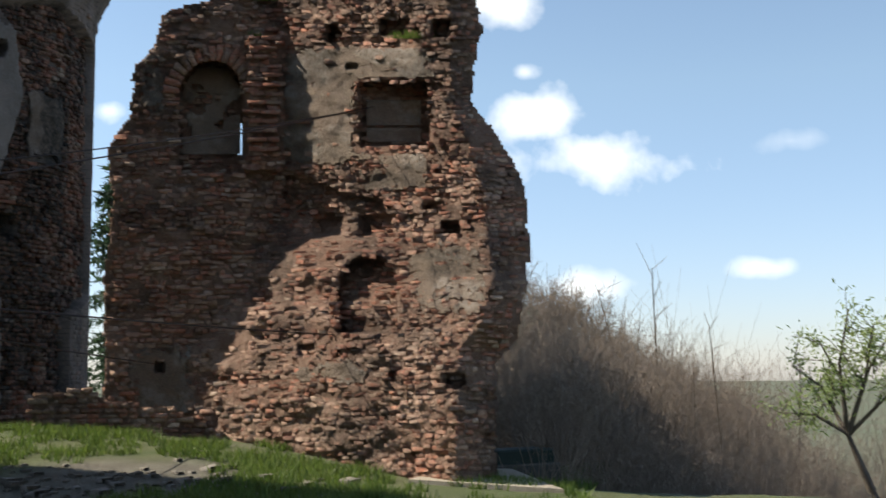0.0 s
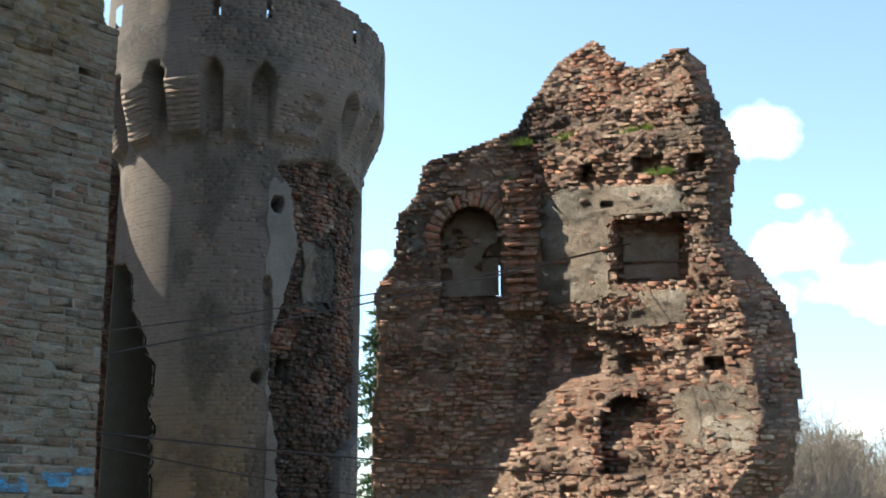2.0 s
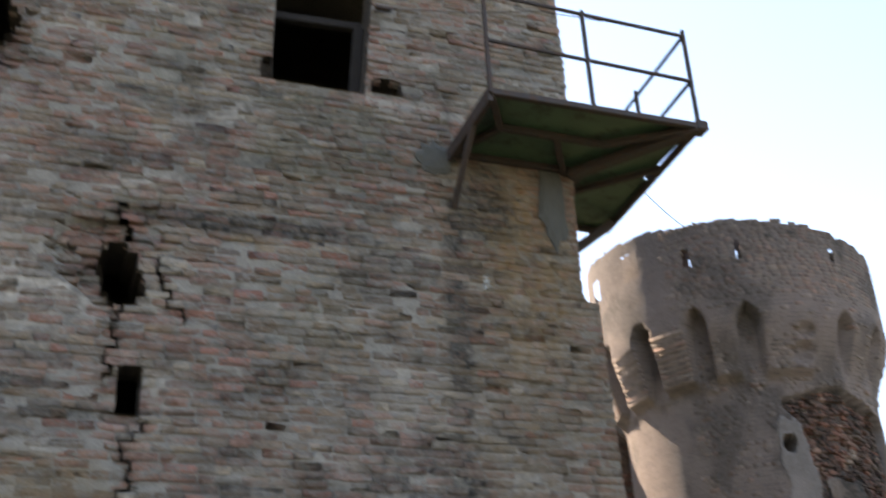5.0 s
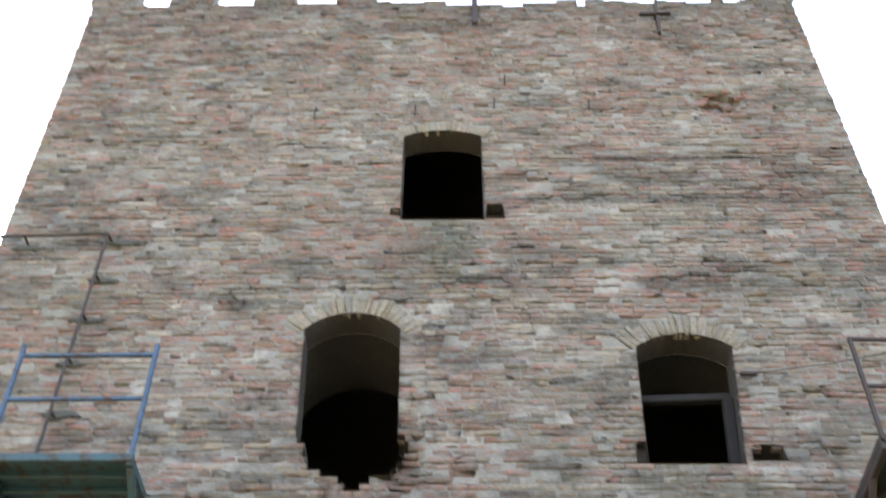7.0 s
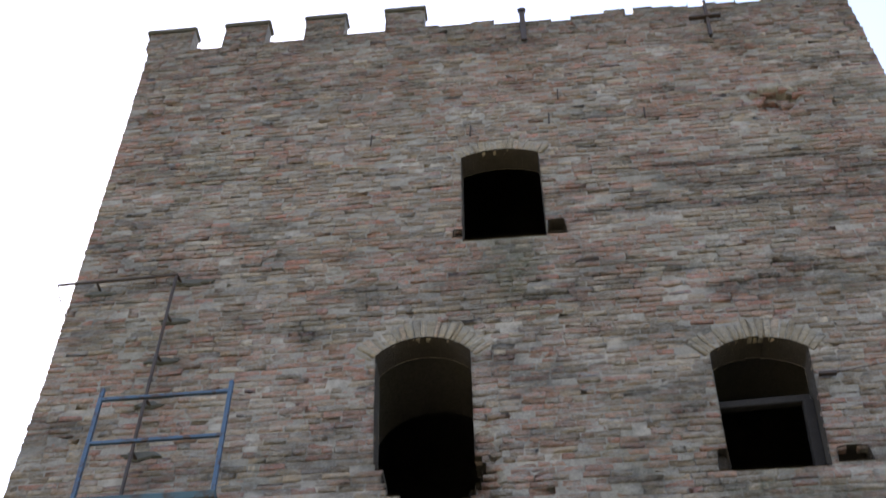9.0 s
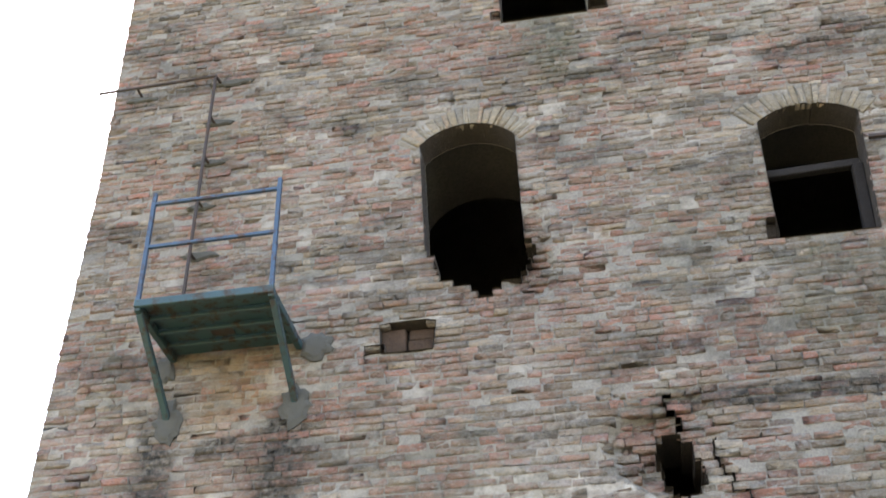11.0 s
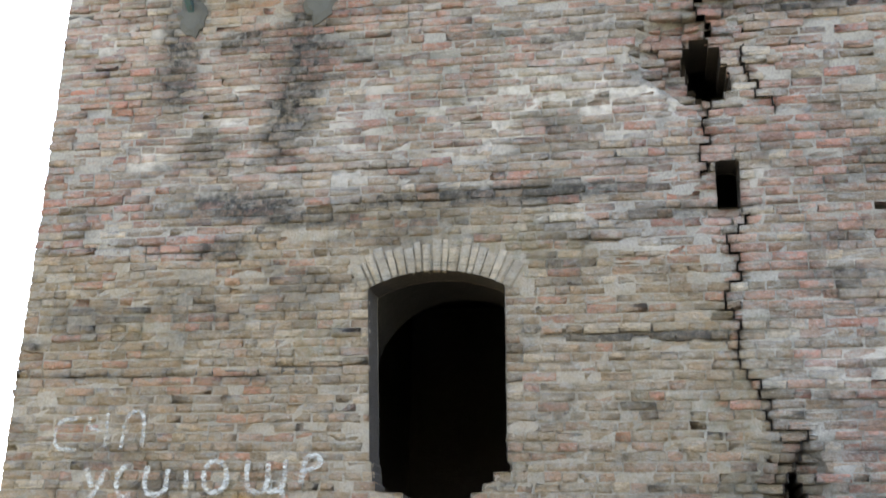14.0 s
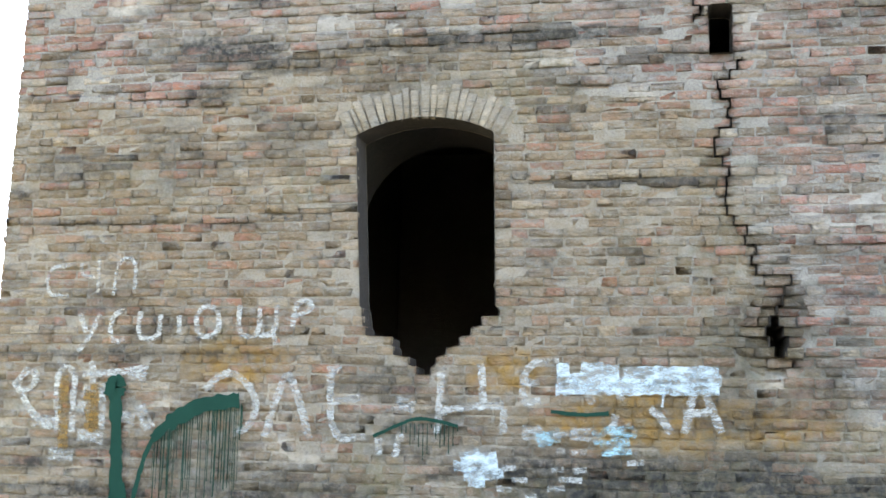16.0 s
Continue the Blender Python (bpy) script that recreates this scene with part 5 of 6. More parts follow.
def ruin_depth(u, z):
    u, z = np.asarray(u, float), np.asarray(z, float)
    d = 0.16 * (fbm(u * 0.9, z * 0.9, 72) - 0.5) + 0.10 * (fbm(u * 3.5, z * 5, 73) - 0.5)
    turn = ruin_turn(z + 0.7 * (fbm(u * 1.4, z * 1.7, 212) - 0.5)) + 0.18 * (fbm(u * 2.2, z * 4.0, 213) - 0.5)
    d = d + 0.04 * np.clip(turn - u, 0, 3) + 0.95 * np.clip(u - np.maximum(turn, -3.4), 0, 5) + 0.6 * np.clip(np.minimum(u, -3.4) - turn, 0, 1) - 0.5
    d = d - 0.22 * smooth(z, 8.34, 8.44) * smooth(u, -2.6, -2.2) - 0.3 * smooth(z, 8.44, 10.2)
    rough = smooth(-z, -2.4, -1.8) * smooth(u, -4.2, -3.6)
    d = d + rough * (0.10 + 0.30 * (fbm(u * 1.6, z * 3.5, 74) - 0.5))
    d = d + 0.26 * within(u, z, -2.84, -2.24, 5.2, 7.55, 0.04)
    d = d - 0.85 * arch_mask(u, z, -3.46, 0.57, 5.15, 6.55, 0.62)
    d = d - (0.32 + 0.8 * np.clip(u + 0.86, 0, 1.22)) * within(u, z, -0.86, 0.36, 5.62, 6.78) - 0.12 * within(u, z, 0.3, 0.62, 6.5, 6.8)
    d = d - 0.65 * arch_mask(u, z, -0.72, 0.52, 2.40, 3.10, 0.60)
    for a, b, low, high, deep in ((-1.43, -1.18, 7.5, 7.82, 0.5), (-0.5, 0.0, 7.62, 7.95, 0.35), (0.42, 0.76, 7.58, 7.9, 0.4), (0.55, 0.88, 4.05, 4.28, 0.6), (0.22, 0.5, 4.47, 4.6, 0.3),
                                  (-0.15, 0.1, 4.3, 4.42, 0.25), (-4.36, -4.2, 1.74, 1.92, 0.4), (-1.92, -1.66, 1.98, 2.2, 0.25), (-0.35, -0.24, 1.55, 1.72, 0.3), (0.58, 0.9, 1.4, 1.66, 0.22), (-1.1, -0.9, 7.0, 7.1, 0.2)):
        d = d - deep * within(u, z, a, b, low, high, 0.02)
    edge = table(u, [(-3.7, 4.6), (-2.2, 5.2), (-1.64, 5.04), (-1.05, 4.78), (-0.56, 4.76), (-0.25, 4.36)])
    d = d - 0.24 * smooth(edge - z, 0.0, 0.05) * smooth(z, 3.9, 4.15) * smooth(u, -2.25, -2.1) * smooth(-u, 0.22, 0.3)
    d = d - 0.35 * within(u, z, -1.65, -1.18, 4.05, 4.42, 0.06) - 0.35 * within(u, z, -0.85, -0.26, 4.02, 4.4, 0.06)
    d = d + 0.18 * smooth(3.9 - z, 0, 0.1) * smooth(z, 2.3, 2.6) * smooth(u, -3.0, -2.6) * smooth(-u, 0.3, 0.6) * (fbm(u * 2, z * 3, 75))
    corner = table(z, [(0, 0.72), (2.1, 0.84), (2.5, 1.2), (3.2, 1.40), (4.7, 1.32), (5.2, 1.18), (5.8, 1.0), (6.5, 0.72), (7.5, 0.76), (8.6, 0.70), (9.9, 0.45)])
    return d - 2.1 * np.clip(u - corner, 0, 2)


def ruin_render(u, z):
    """Where the grey coat still holds."""
    n = fbm(u * 1.7, z * 1.7, 81)
    m = within(u, z, -2.22, -0.95, 5.3, 7.45, 0.25) + within(u, z, -1.1, 0.68, 6.85, 7.4, 0.12) * (n > 0.42) + within(u, z, -0.9, 0.3, 4.85, 5.5, 0.15) * (n > 0.5) \
        + 0.85 * within(u, z, -0.12, 1.35, 2.5, 3.95, 0.45) + within(u, z, -2.2, -0.7, 1.45, 1.95, 0.25) * 0.8 + within(u, z, -4.9, -3.6, 0.9, 2.3, 0.4) * 0.85 + within(u, z, -4.8, -4.2, 6.2, 7.4, 0.2) * 0.8
    return m * (0.15 + 0.7 * n + 1.0 * fbm(u * 9, z * 12, 87)) > 0.66


def ruin_cream(u, z):
    return (arch_mask(u, z, -3.46, 0.52, 5.5, 6.5, 0.58) > 0) & (fbm(u * 3, z * 3, 82) > 0.36) | (within(u, z, -0.75, 0.22, 5.72, 6.45, 0.03) > 0.5) & (np.abs(z - 5.98) > 0.02)


def ruin_amounts(u, z):
    u, z = np.asarray(u), np.asarray(z)
    n = fbm(u * 1.3, z * 1.6, 83)
    return {"grime": np.clip(0.6 * smooth(n, 0.5, 0.68) + 0.35 * smooth(z, 7.9, 8.3) * smooth(-z, -9.2, -8.6), 0, 1), "moss": np.clip(0.2 * smooth(fbm(u * 2, z * 2, 84), 0.58, 0.7), 0, 1),
            "ochre": 0 * u, "lime": np.clip(0.38 * smooth(-z, -2.7, -1.9) * smooth(u, -4.1, -3.4) * smooth(fbm(u * 1.6, z * 3.0, 210), 0.34, 0.52) + 0.6 * smooth(fbm(u * 1.8, z * 2.6, 211), 0.50, 0.64), 0, 1), "red": np.clip(0.2 + 0.6 * smooth(fbm(u * 1.1, z * 1.4, 85), 0.45, 0.6) * smooth(u, -3.0, -2.0), 0, 1)}


ruin = thing("ruined_wall", "tall broken red brick ruin with niches and grey render remains", "ruin")
v, q, a = sheet(ruin_place, lambda u, z: ruin_depth(u, z) - 0.022 + 0.07 * (fbm(u * 7, z * 9, 98) - 0.42), ruin_inside, (-5.6, 2.3), (-1.0, 10.4), 0.04, 0.04, 1.3, ruin_amounts)
joined("rubble_core", mesh_of("rubble_core", v, q, M_RUIN_CORE, a), ruin)
v, q, a = sheet(ruin_place, lambda u, z: ruin_depth(u, z) + 0.008 + 0.022 * fbm(u * 9, z * 9, 86), lambda u, z: ruin_inside(u, z) & ruin_render(u, z) & ~ruin_cream(u, z), (-5.2, 1.4), (0.6, 7.6), 0.03, 0.03, 0.06, ruin_amounts)
joined("render_coat", mesh_of("render_coat", v, q, M_RENDER, a), ruin, "coarse grey render clinging to the brick")
v, q, a = sheet(ruin_place, lambda u, z: ruin_depth(u, z) + 0.04, ruin_cream, (-4.1, 0.5), (5.4, 7.2), 0.05, 0.05, 0.05, ruin_amounts)
joined("niche_plaster", mesh_of("niche_plaster", v, q, M_CREAM, a), ruin, "old cream plaster in the niches")


def course_bricks(left, right, z_range, course, lengths, rng, keep):
    rows = []
    z = z_range[0]
    while z < z_range[1]:
        mid = z + course / 2
        u, end = float(left(mid)) + rng.uniform(-0.08, 0.08), float(right(mid)) + rng.uniform(-0.12, 0.0)
        while u < end:
            length = rng.choice(lengths) * rng.uniform(0.85, 1.1)
            rows.append((u, u + length, z, z + course * rng.uniform(0.80, 0.95)))
            u += length + rng.uniform(0.01, 0.03)
        z += course
    rows = np.array(rows)
    c = (rows[:, 0] + rows[:, 1]) / 2, (rows[:, 2] + rows[:, 3]) / 2
    return rows[keep(*c)]


rows = course_bricks(ruin_left, ruin_right, (-0.6, 10.3), 0.082, [0.22, 0.13, 0.17, 0.10, 0.15], rng_r,
                     lambda u, z: (z < ruin_top(u) + rng_r.uniform(-0.05, 0.05, len(u))) & ~(ruin_render(u, z) & (rng_r.uniform(size=len(u)) > 0.08)) & ~ruin_cream(u, z) & (rng_r.uniform(size=len(u)) > 0.04 + 0.18 * smooth(fbm(u * 1.5, z * 2.2, 97), 0.50, 0.66)) & ~ruin_slit(u - 0.06, z) & ~ruin_slit(u + 0.06, z) & (u > ruin_left(z) + 0.05) & (u < ruin_right(z) - 0.08))
ru, rz = (rows[:, 0] + rows[:, 1]) / 2, (rows[:, 2] + rows[:, 3]) / 2
wave = 0.16 * (fbm(ru * 0.9, rz * 0.7, 90) - 0.5) + rng_r.uniform(-0.012, 0.012, len(ru))
fr = ruin_depth(ru, rz) + rng_r.uniform(-0.025, 0.022, len(ru)) + np.where(rng_r.uniform(size=len(ru)) < 0.10, 0.05, 0)
slant = (ruin_depth(rows[:, 1] - 0.02, rz) - ruin_depth(rows[:, 0] + 0.02, rz)) / 2
slant = np.where(np.abs(slant) < 0.26, slant, 0)
RUIN_NEAR = (ru > -2.6) & (ru < 0.7) & (rz > 0.35) & (rz < 1.75)
RUIN_NEAR &= np.cumsum(RUIN_NEAR) <= 290
keep = ~RUIN_NEAR
v, q = brick_boxes(ruin_place, rows[keep, 0], rows[keep, 1], rows[keep, 2] + wave[keep], rows[keep, 3] + wave[keep], fr[keep], fr[keep] - 0.20, bevel=0.009, wobble=0.013, rng=rng_r, skew=slant[keep])
joined("broken_brickwork", mesh_of("broken_brickwork", v, q, M_RUIN, {k: np.repeat(x, 12) for k, x in ruin_amounts(ru[keep], rz[keep]).items()}), ruin, "loose broken red bricks", "stuff")
RUIN_ROWS = rows[RUIN_NEAR] + np.stack([0 * wave, 0 * wave, wave, wave], -1)[RUIN_NEAR]
RUIN_FRONT, RUIN_SLANT, RUIN_AMOUNTS = fr[RUIN_NEAR], slant[RUIN_NEAR], ruin_amounts(ru[RUIN_NEAR], rz[RUIN_NEAR])


def ruin_arch(c, half, spring, rise, length, count):
    edges = np.linspace(-88, 88, count + 1)
    for e0, e1 in zip(edges, edges[1:]):
        def place(t, rho, d):
            u, z = c + rho * half / 0.57 * np.sin(np.radians(t)) , spring + rho * rise / 0.57 * np.cos(np.radians(t))
            return ruin_place(u, z, d)
        base = float(ruin_depth(c + (half + 0.12) * math.sin(radians(e0)), spring + (rise + 0.12) * math.cos(radians(e0))))
        v, q = brick_boxes(place, np.array([e0 + 0.7]), np.array([e1 - 0.7]), np.array([0.57]), np.array([0.57 + length * rng_r.uniform(0.85, 1.05)]), np.array([base + rng_r.uniform(0.0, 0.06)]), np.array([base - 0.5]),
                           bevel=0.012, wobble=0.008, rng=rng_r)
        joined("arch_brick", mesh_of("arch_brick", v, q, M_RUIN), ruin)


ruin_arch(-3.46, 0.57, 6.55, 0.62, 0.28, 17)

# toothed pier beside the niche: every other pair of courses stands out
for k in range(15):
    z = 5.22 + 0.165 * k
    a, out = -2.86 + rng_r.uniform(-0.04, 0.03) + 0.04 * (k % 3), rng_r.uniform(0.03, 0.15)
    b = -2.24 + rng_r.uniform(-0.10, 0.02)
    cut = a + (b - a) * rng_r.uniform(0.35, 0.65)
    for u0, u1 in ((a, cut - 0.012), (cut, b)):
        if rng_r.uniform() < 0.16:
            continue
        base = float(ruin_depth(-2.55, z)) + out + rng_r.uniform(-0.06, 0.05)
        v, q = brick_boxes(ruin_place, np.array([u0]), np.array([u1]), np.array([z]), np.array([z + rng_r.uniform(0.062, 0.088)]), np.array([base]), np.array([base - 0.5]), bevel=0.012, wobble=0.012, rng=rng_r)
        joined("pier_brick", mesh_of("pier_brick", v, q, M_RUIN, {"grime": np.full(12, 0.25), "red": np.full(12, 0.7)}), ruin)

# low wall stub in front of the ruin
stub = thing("low_wall_stub", "low broken brick wall stub in front of the ruin", "wall stub")


def stub_top(u):
    return table(u, [(-6.5, 1.42), (-5.4, 1.46), (-5.2, 1.24), (-4.1, 1.15), (-3.6, 0.9), (-3.2, 0.7)])


def stub_depth(u, z):
    return 0.5 + 0.35 * np.clip(-3.9 - np.asarray(u), -1, 3) * 0.6 + 0.14 * (fbm(np.asarray(u) * 2, np.asarray(z) * 3, 95) - 0.5)


v, q, a = sheet(ruin_place, stub_depth, lambda u, z: z < stub_top(u), (-6.4, -3.2), (-0.2, 1.6), 0.1, 0.085, 0.7, ruin_amounts)
joined("core", mesh_of("core", v, q, M_RUIN_CORE, a), stub)
rows = course_bricks(lambda z: -6.4, lambda z: -3.2, (0.2, 1.5), 0.086, [0.30, 0.16, 0.24], rng_r, lambda u, z: z < stub_top(u))
su, sz = (rows[:, 0] + rows[:, 1]) / 2, (rows[:, 2] + rows[:, 3]) / 2
fr = stub_depth(su, sz) + rng_r.uniform(0.0, 0.06, len(su))
v, q = brick_boxes(ruin_place, rows[:, 0], rows[:, 1], rows[:, 2], rows[:, 3], fr, fr - 0.4, bevel=0.014, wobble=0.012, rng=rng_r)
joined("stub_bricks", mesh_of("stub_bricks", v, q, M_RUIN, {k: np.repeat(x, 12) for k, x in ruin_amounts(su, sz).items()}), stub, "broken red bricks", "stuff")


# heap of broken masonry below the round tower
heap = thing("rubble_heap", "heap of pale broken masonry below the round tower", "rubble heap")
heap_rows = []
for k in range(22):
    z = 0.05 + 0.08 * k
    u = -1.3 + 0.03 * k + rng_r.uniform(-0.05, 0.05)
    while u < 1.2 - 0.035 * k:
        length = rng_r.uniform(0.12, 0.34)
        heap_rows.append((u, u + length, z, z + rng_r.uniform(0.06, 0.085)))
        u += length + rng_r.uniform(0.0, 0.04)
heap_rows = np.array(heap_rows)
hx, hy = 14 * math.sin(radians(31.5)), 14 * math.cos(radians(31.5))
fr = 0.5 * (1.9 - heap_rows[:, 2]) + rng_r.uniform(-0.08, 0.08, len(heap_rows))
v, q = brick_boxes(lambda u, z, d: (hx + 0.85 * u - 0.5 * d, hy - 0.5 * u - 0.85 * d, z), heap_rows[:, 0], heap_rows[:, 1], heap_rows[:, 2], heap_rows[:, 3], fr, fr - 0.9, bevel=0.015, wobble=0.014, rng=rng_r)
joined("broken_masonry", mesh_of("broken_masonry", v, q, M_RUIN_CORE), heap, kind="stuff")


# ---- round tower ----
ROUND_C = Vector((24 * math.sin(radians(36.1)), 24 * math.cos(radians(36.1))))
ROUND_SCALE = 1.125
back_way = -ROUND_C.normalized()
side_way = Vector((-back_way.y, back_way.x))
rng_t = np.random.default_rng(37)


def round_place(t, z, d):
    """t: degrees round the tower from the side that faces the courtyard; d: radius."""
    a = np.radians(t)
    x, y = ROUND_C.x + d * (back_way.x * np.cos(a) + side_way.x * np.sin(a)), ROUND_C.y + d * (back_way.y * np.cos(a) + side_way.y * np.sin(a))
    return ROUND_SCALE * x, ROUND_SCALE * y, 1.6 + ROUND_SCALE * (z - 1.6)


ARCH_AT = (-84, -60.5, -37, -13.5, 6, 27, 45.5, 66, 88)


def round_rim(t):
    return 12.17 - 0.0055 * np.clip(t, -70, 70) + 0.08 * (fbm(np.asarray(t) * 0.12, 0, 101) - 0.5) + 0.05 * (vnoise(np.floor(np.asarray(t) / 4), 0, 102) - 0.5)


def scar(t, z):
    left = table(z, [(1, 19), (3.1, 18.5), (4.1, 13), (5.0, 15), (6.1, 22), (6.8, 24.5), (8.0, 22), (8.4, 14), (8.8, 22)])
    return (t > left + 4 * (fbm(np.asarray(t) * 0.2, z * 3, 103) - 0.5)) & (t < 82 - 28 * smooth(-z, -3.4, -2.8) + 0 * z) & (z < 8.75 - 0.012 * np.abs(t - 40)) & (z > 0)


def round_radius(t, z):
    t, z = np.asarray(t, float), np.asarray(z, float)
    r = 2.56 + 0.025 * (fbm(t * 0.06, z * 1.2, 104) - 0.5) + 0.06 * smooth(-z, -2.5, 0)
    head = smooth(z, 8.7, 10.15)
    flare = 2.58 + 0.46 * np.where(t > 30, head, smooth(z, 8.85, 9.05) * 0.45 + smooth(z, 9.0, 10.2) * 0.55)
    niche = np.zeros_like(t)
    for c in ARCH_AT:
        if c == 27:
            continue
        half = 4.3
        top = 10.36 - 0.32 * np.clip(np.abs(t - c) / half, 0, 1) ** 1.5 - 0.0035 * c
        niche = np.maximum(niche, (np.abs(t - c) < half) * (z < top) * (z > 8.8))
    r = np.maximum(r, np.where(niche > 0, 2.62, flare))
    r = np.where(z > 10.4, 3.04 + 0.02 * (fbm(t * 0.1, z * 2, 105) - 0.5), r)
    s = scar(t, z)
    r = r - np.where(s, 0.16 + 0.16 * fbm(t * 0.15, z * 3, 106), 0.0)
    for c, h, w, tall, deep in ((15, 7.62, 2.4, 0.14, 0.6), (9, 4.23, 1.8, 0.1, 0.5), (22, 4.4, 3.2, 0.22, 0.5), (12.5, 5.4, 1.8, 0.45, 0.12), (12, 6.0, 1.6, 0.15, 0.2), (27, 9.75, 3.5, 0.10, 0.12), (26, 9.4, 5, 0.07, 0.14), (25, 9.25, 4, 0.06, 0.12)):
        r = r - deep * smooth(1.25 - np.hypot((t - c) / w, (z - h) / tall) + 0.5 * (fbm(t * 0.4, z * 4, 107) - 0.5), 0, 0.25)
    edge = table(z, [(0, -33), (3.1, -34.5), (4.5, -37), (5.6, -51), (6.3, -55), (6.55, -62), (6.7, -80), (9, -88)])
    return r - 1.7 * smooth(edge + 5 * (fbm(z * 4, z * 0, 108) - 0.5) - t, 0, 1.5) * smooth(t, -80, -76) * (z < 6.7)


def slots(t, z):
    out = np.zeros_like(np.asarray(t, float), bool)
    for c, w, low, high in ((-37, 4.0, 11.45, 12.08), (-12.5, 1.5, 11.28, 11.68), (7, 1.2, 11.27, 11.68), (45, 1.3, 11.18, 11.58), (-62, 3, 11.5, 12.0), (70, 1.5, 11.2, 11.6)):
        out |= (np.abs(t - c) < w) & (z > low) & (z < high)
    return out


def round_amounts(t, z):
    t, z = np.asarray(t, float), np.asarray(z, float)
    n = fbm(t * 0.08, z * 1.1, 110)
    return {"grime": np.clip(0.6 * smooth(n, 0.52, 0.7) + 0.4 * smooth(z, 10.6, 12.2) + scar(t, z) * (0.35 + 0.6 * smooth(fbm(t * 0.12, z * 1.6, 111), 0.42, 0.58)), 0, 1), "moss": 0.08 * smooth(n, 0.4, 0.6),
            "ochre": np.clip(0.45 * smooth(-z, -5, -2) * smooth(-t, -15, 0), 0, 1), "red": np.clip(0.45 * scar(t, z) + 0.4 * smooth(z, 10.4, 10.8) * smooth(fbm(t * 0.12, z * 2, 112), 0.45, 0.6), 0, 1)}


round_tower = thing("round_tower", "grey brick round tower with a corbelled crown and scarred flank", "tower")
v, q, a = sheet(round_place, lambda t, z: round_radius(t, z) - 0.003, lambda t, z: (z < round_rim(t)) & ~slots(t, z), (-180, 180), (-0.6, 12.6), 1.0, 0.06, 0.0, round_amounts)
joined("shaft", mesh_of("shaft", v, q, M_ROUND_CORE, a), round_tower)
v, q, a = sheet(round_place, lambda t, z: 2.55 + 0 * t, lambda t, z: (z < round_rim(t) - 0.02) & ~slots(t, z), (-180, 180), (10.3, 12.6), 2.0, 0.06, 0.0, round_amounts)
joined("inner_parapet", mesh_of("inner_parapet", v, q, M_ROUND_CORE, a), round_tower)
v, q, a = sheet(lambda t, r, d: round_place(t, 0 * d + 10.35, r), lambda t, r: 0 * t, lambda t, r: r > 0, (-180, 180), (0.05, 2.6), 5.0, 0.5, 0.0)
joined("roof_deck", mesh_of("roof_deck", v, q, M_DARK), round_tower)
rows = []
z = 0.6
while z < 12.3:
    t = -100 + rng_t.uniform(0, 5)
    while t < 100:
        w = rng_t.choice([4.4, 2.4, 3.4]) * rng_t.uniform(0.9, 1.1)
        rows.append((t, t + w - 0.2, z, z + 0.077))
        t += w
    z += 0.086
rows = np.array(rows)
tc, zc2 = (rows[:, 0] + rows[:, 1]) / 2, (rows[:, 2] + rows[:, 3]) / 2
flat = np.abs(round_radius(rows[:, 0], zc2) - round_radius(rows[:, 1], zc2)) + np.abs(round_radius(tc, rows[:, 2]) - round_radius(tc, rows[:, 3]))
rough = scar(tc, zc2)
okay = (zc2 < round_rim(tc) + rng_t.uniform(-0.02, 0.03, len(tc))) & ~slots(tc, zc2) & ((flat < 0.1) | rough & (flat < 0.3)) & (rough | (rng_t.uniform(size=len(tc)) < np.where(tc < -22, 0.0, np.where(zc2 > 10.45, 0.75, 0.22 + 0.5 * smooth(fbm(tc * 0.05, zc2 * 1.3, 115), 0.48, 0.6)))))
pale = (tc > 11) & (tc < 24) & ~rough & (zc2 < 8.2)
cream_patch = (tc > 29) & (tc < 52) & (zc2 > 5.7) & (zc2 < 6.95)
okay &= ~pale & ~cream_patch
rows, tc, zc2, rough = rows[okay], tc[okay], zc2[okay], rough[okay]
fr = round_radius(tc, zc2) + np.where(rough, rng_t.uniform(0.0, 0.10, len(tc)), rng_t.uniform(0.001, 0.003, len(tc)))
for some, mat, name, label in ((~rough, M_ROUND, "tower_brickwork", "smeared grey brown bricks"), (rough, M_RUIN, "scar_brickwork", "torn dark red bricks in the scar")):
    v, q = brick_boxes(round_place, rows[some, 0], rows[some, 1], rows[some, 2], rows[some, 3], fr[some], fr[some] - 0.2, bevel=0.003 if mat is M_ROUND else 0.012, wobble=0.001 if mat is M_ROUND else 0.014, rng=rng_t)
    joined(name, mesh_of(name, v, q, mat, {k: np.repeat(x, 12) for k, x in round_amounts(tc[some], zc2[some]).items()}), round_tower, label, "stuff")
v, q, a = sheet(round_place, lambda t, z: round_radius(t, z) + 0.10, lambda t, z: (t > 30 + 5 * (fbm(z * 3, t * 0, 113) - 0.5)) & (t < 50 + 8 * (fbm(z * 2.4, t * 0, 217) - 0.5)) & (z > 5.75 + 0.5 * (fbm(t * 0.2, z * 0, 218) - 0.5)) & (z < 6.95 + 0.2 * (fbm(t * 0.25, z * 0, 219) - 0.5)), (26, 56), (5.4, 7.1), 0.6, 0.05, 0.1, round_amounts)
joined("plaster_patch", mesh_of("plaster_patch", v, q, M_CREAM, a), round_tower, "cream plaster patch in the scar")
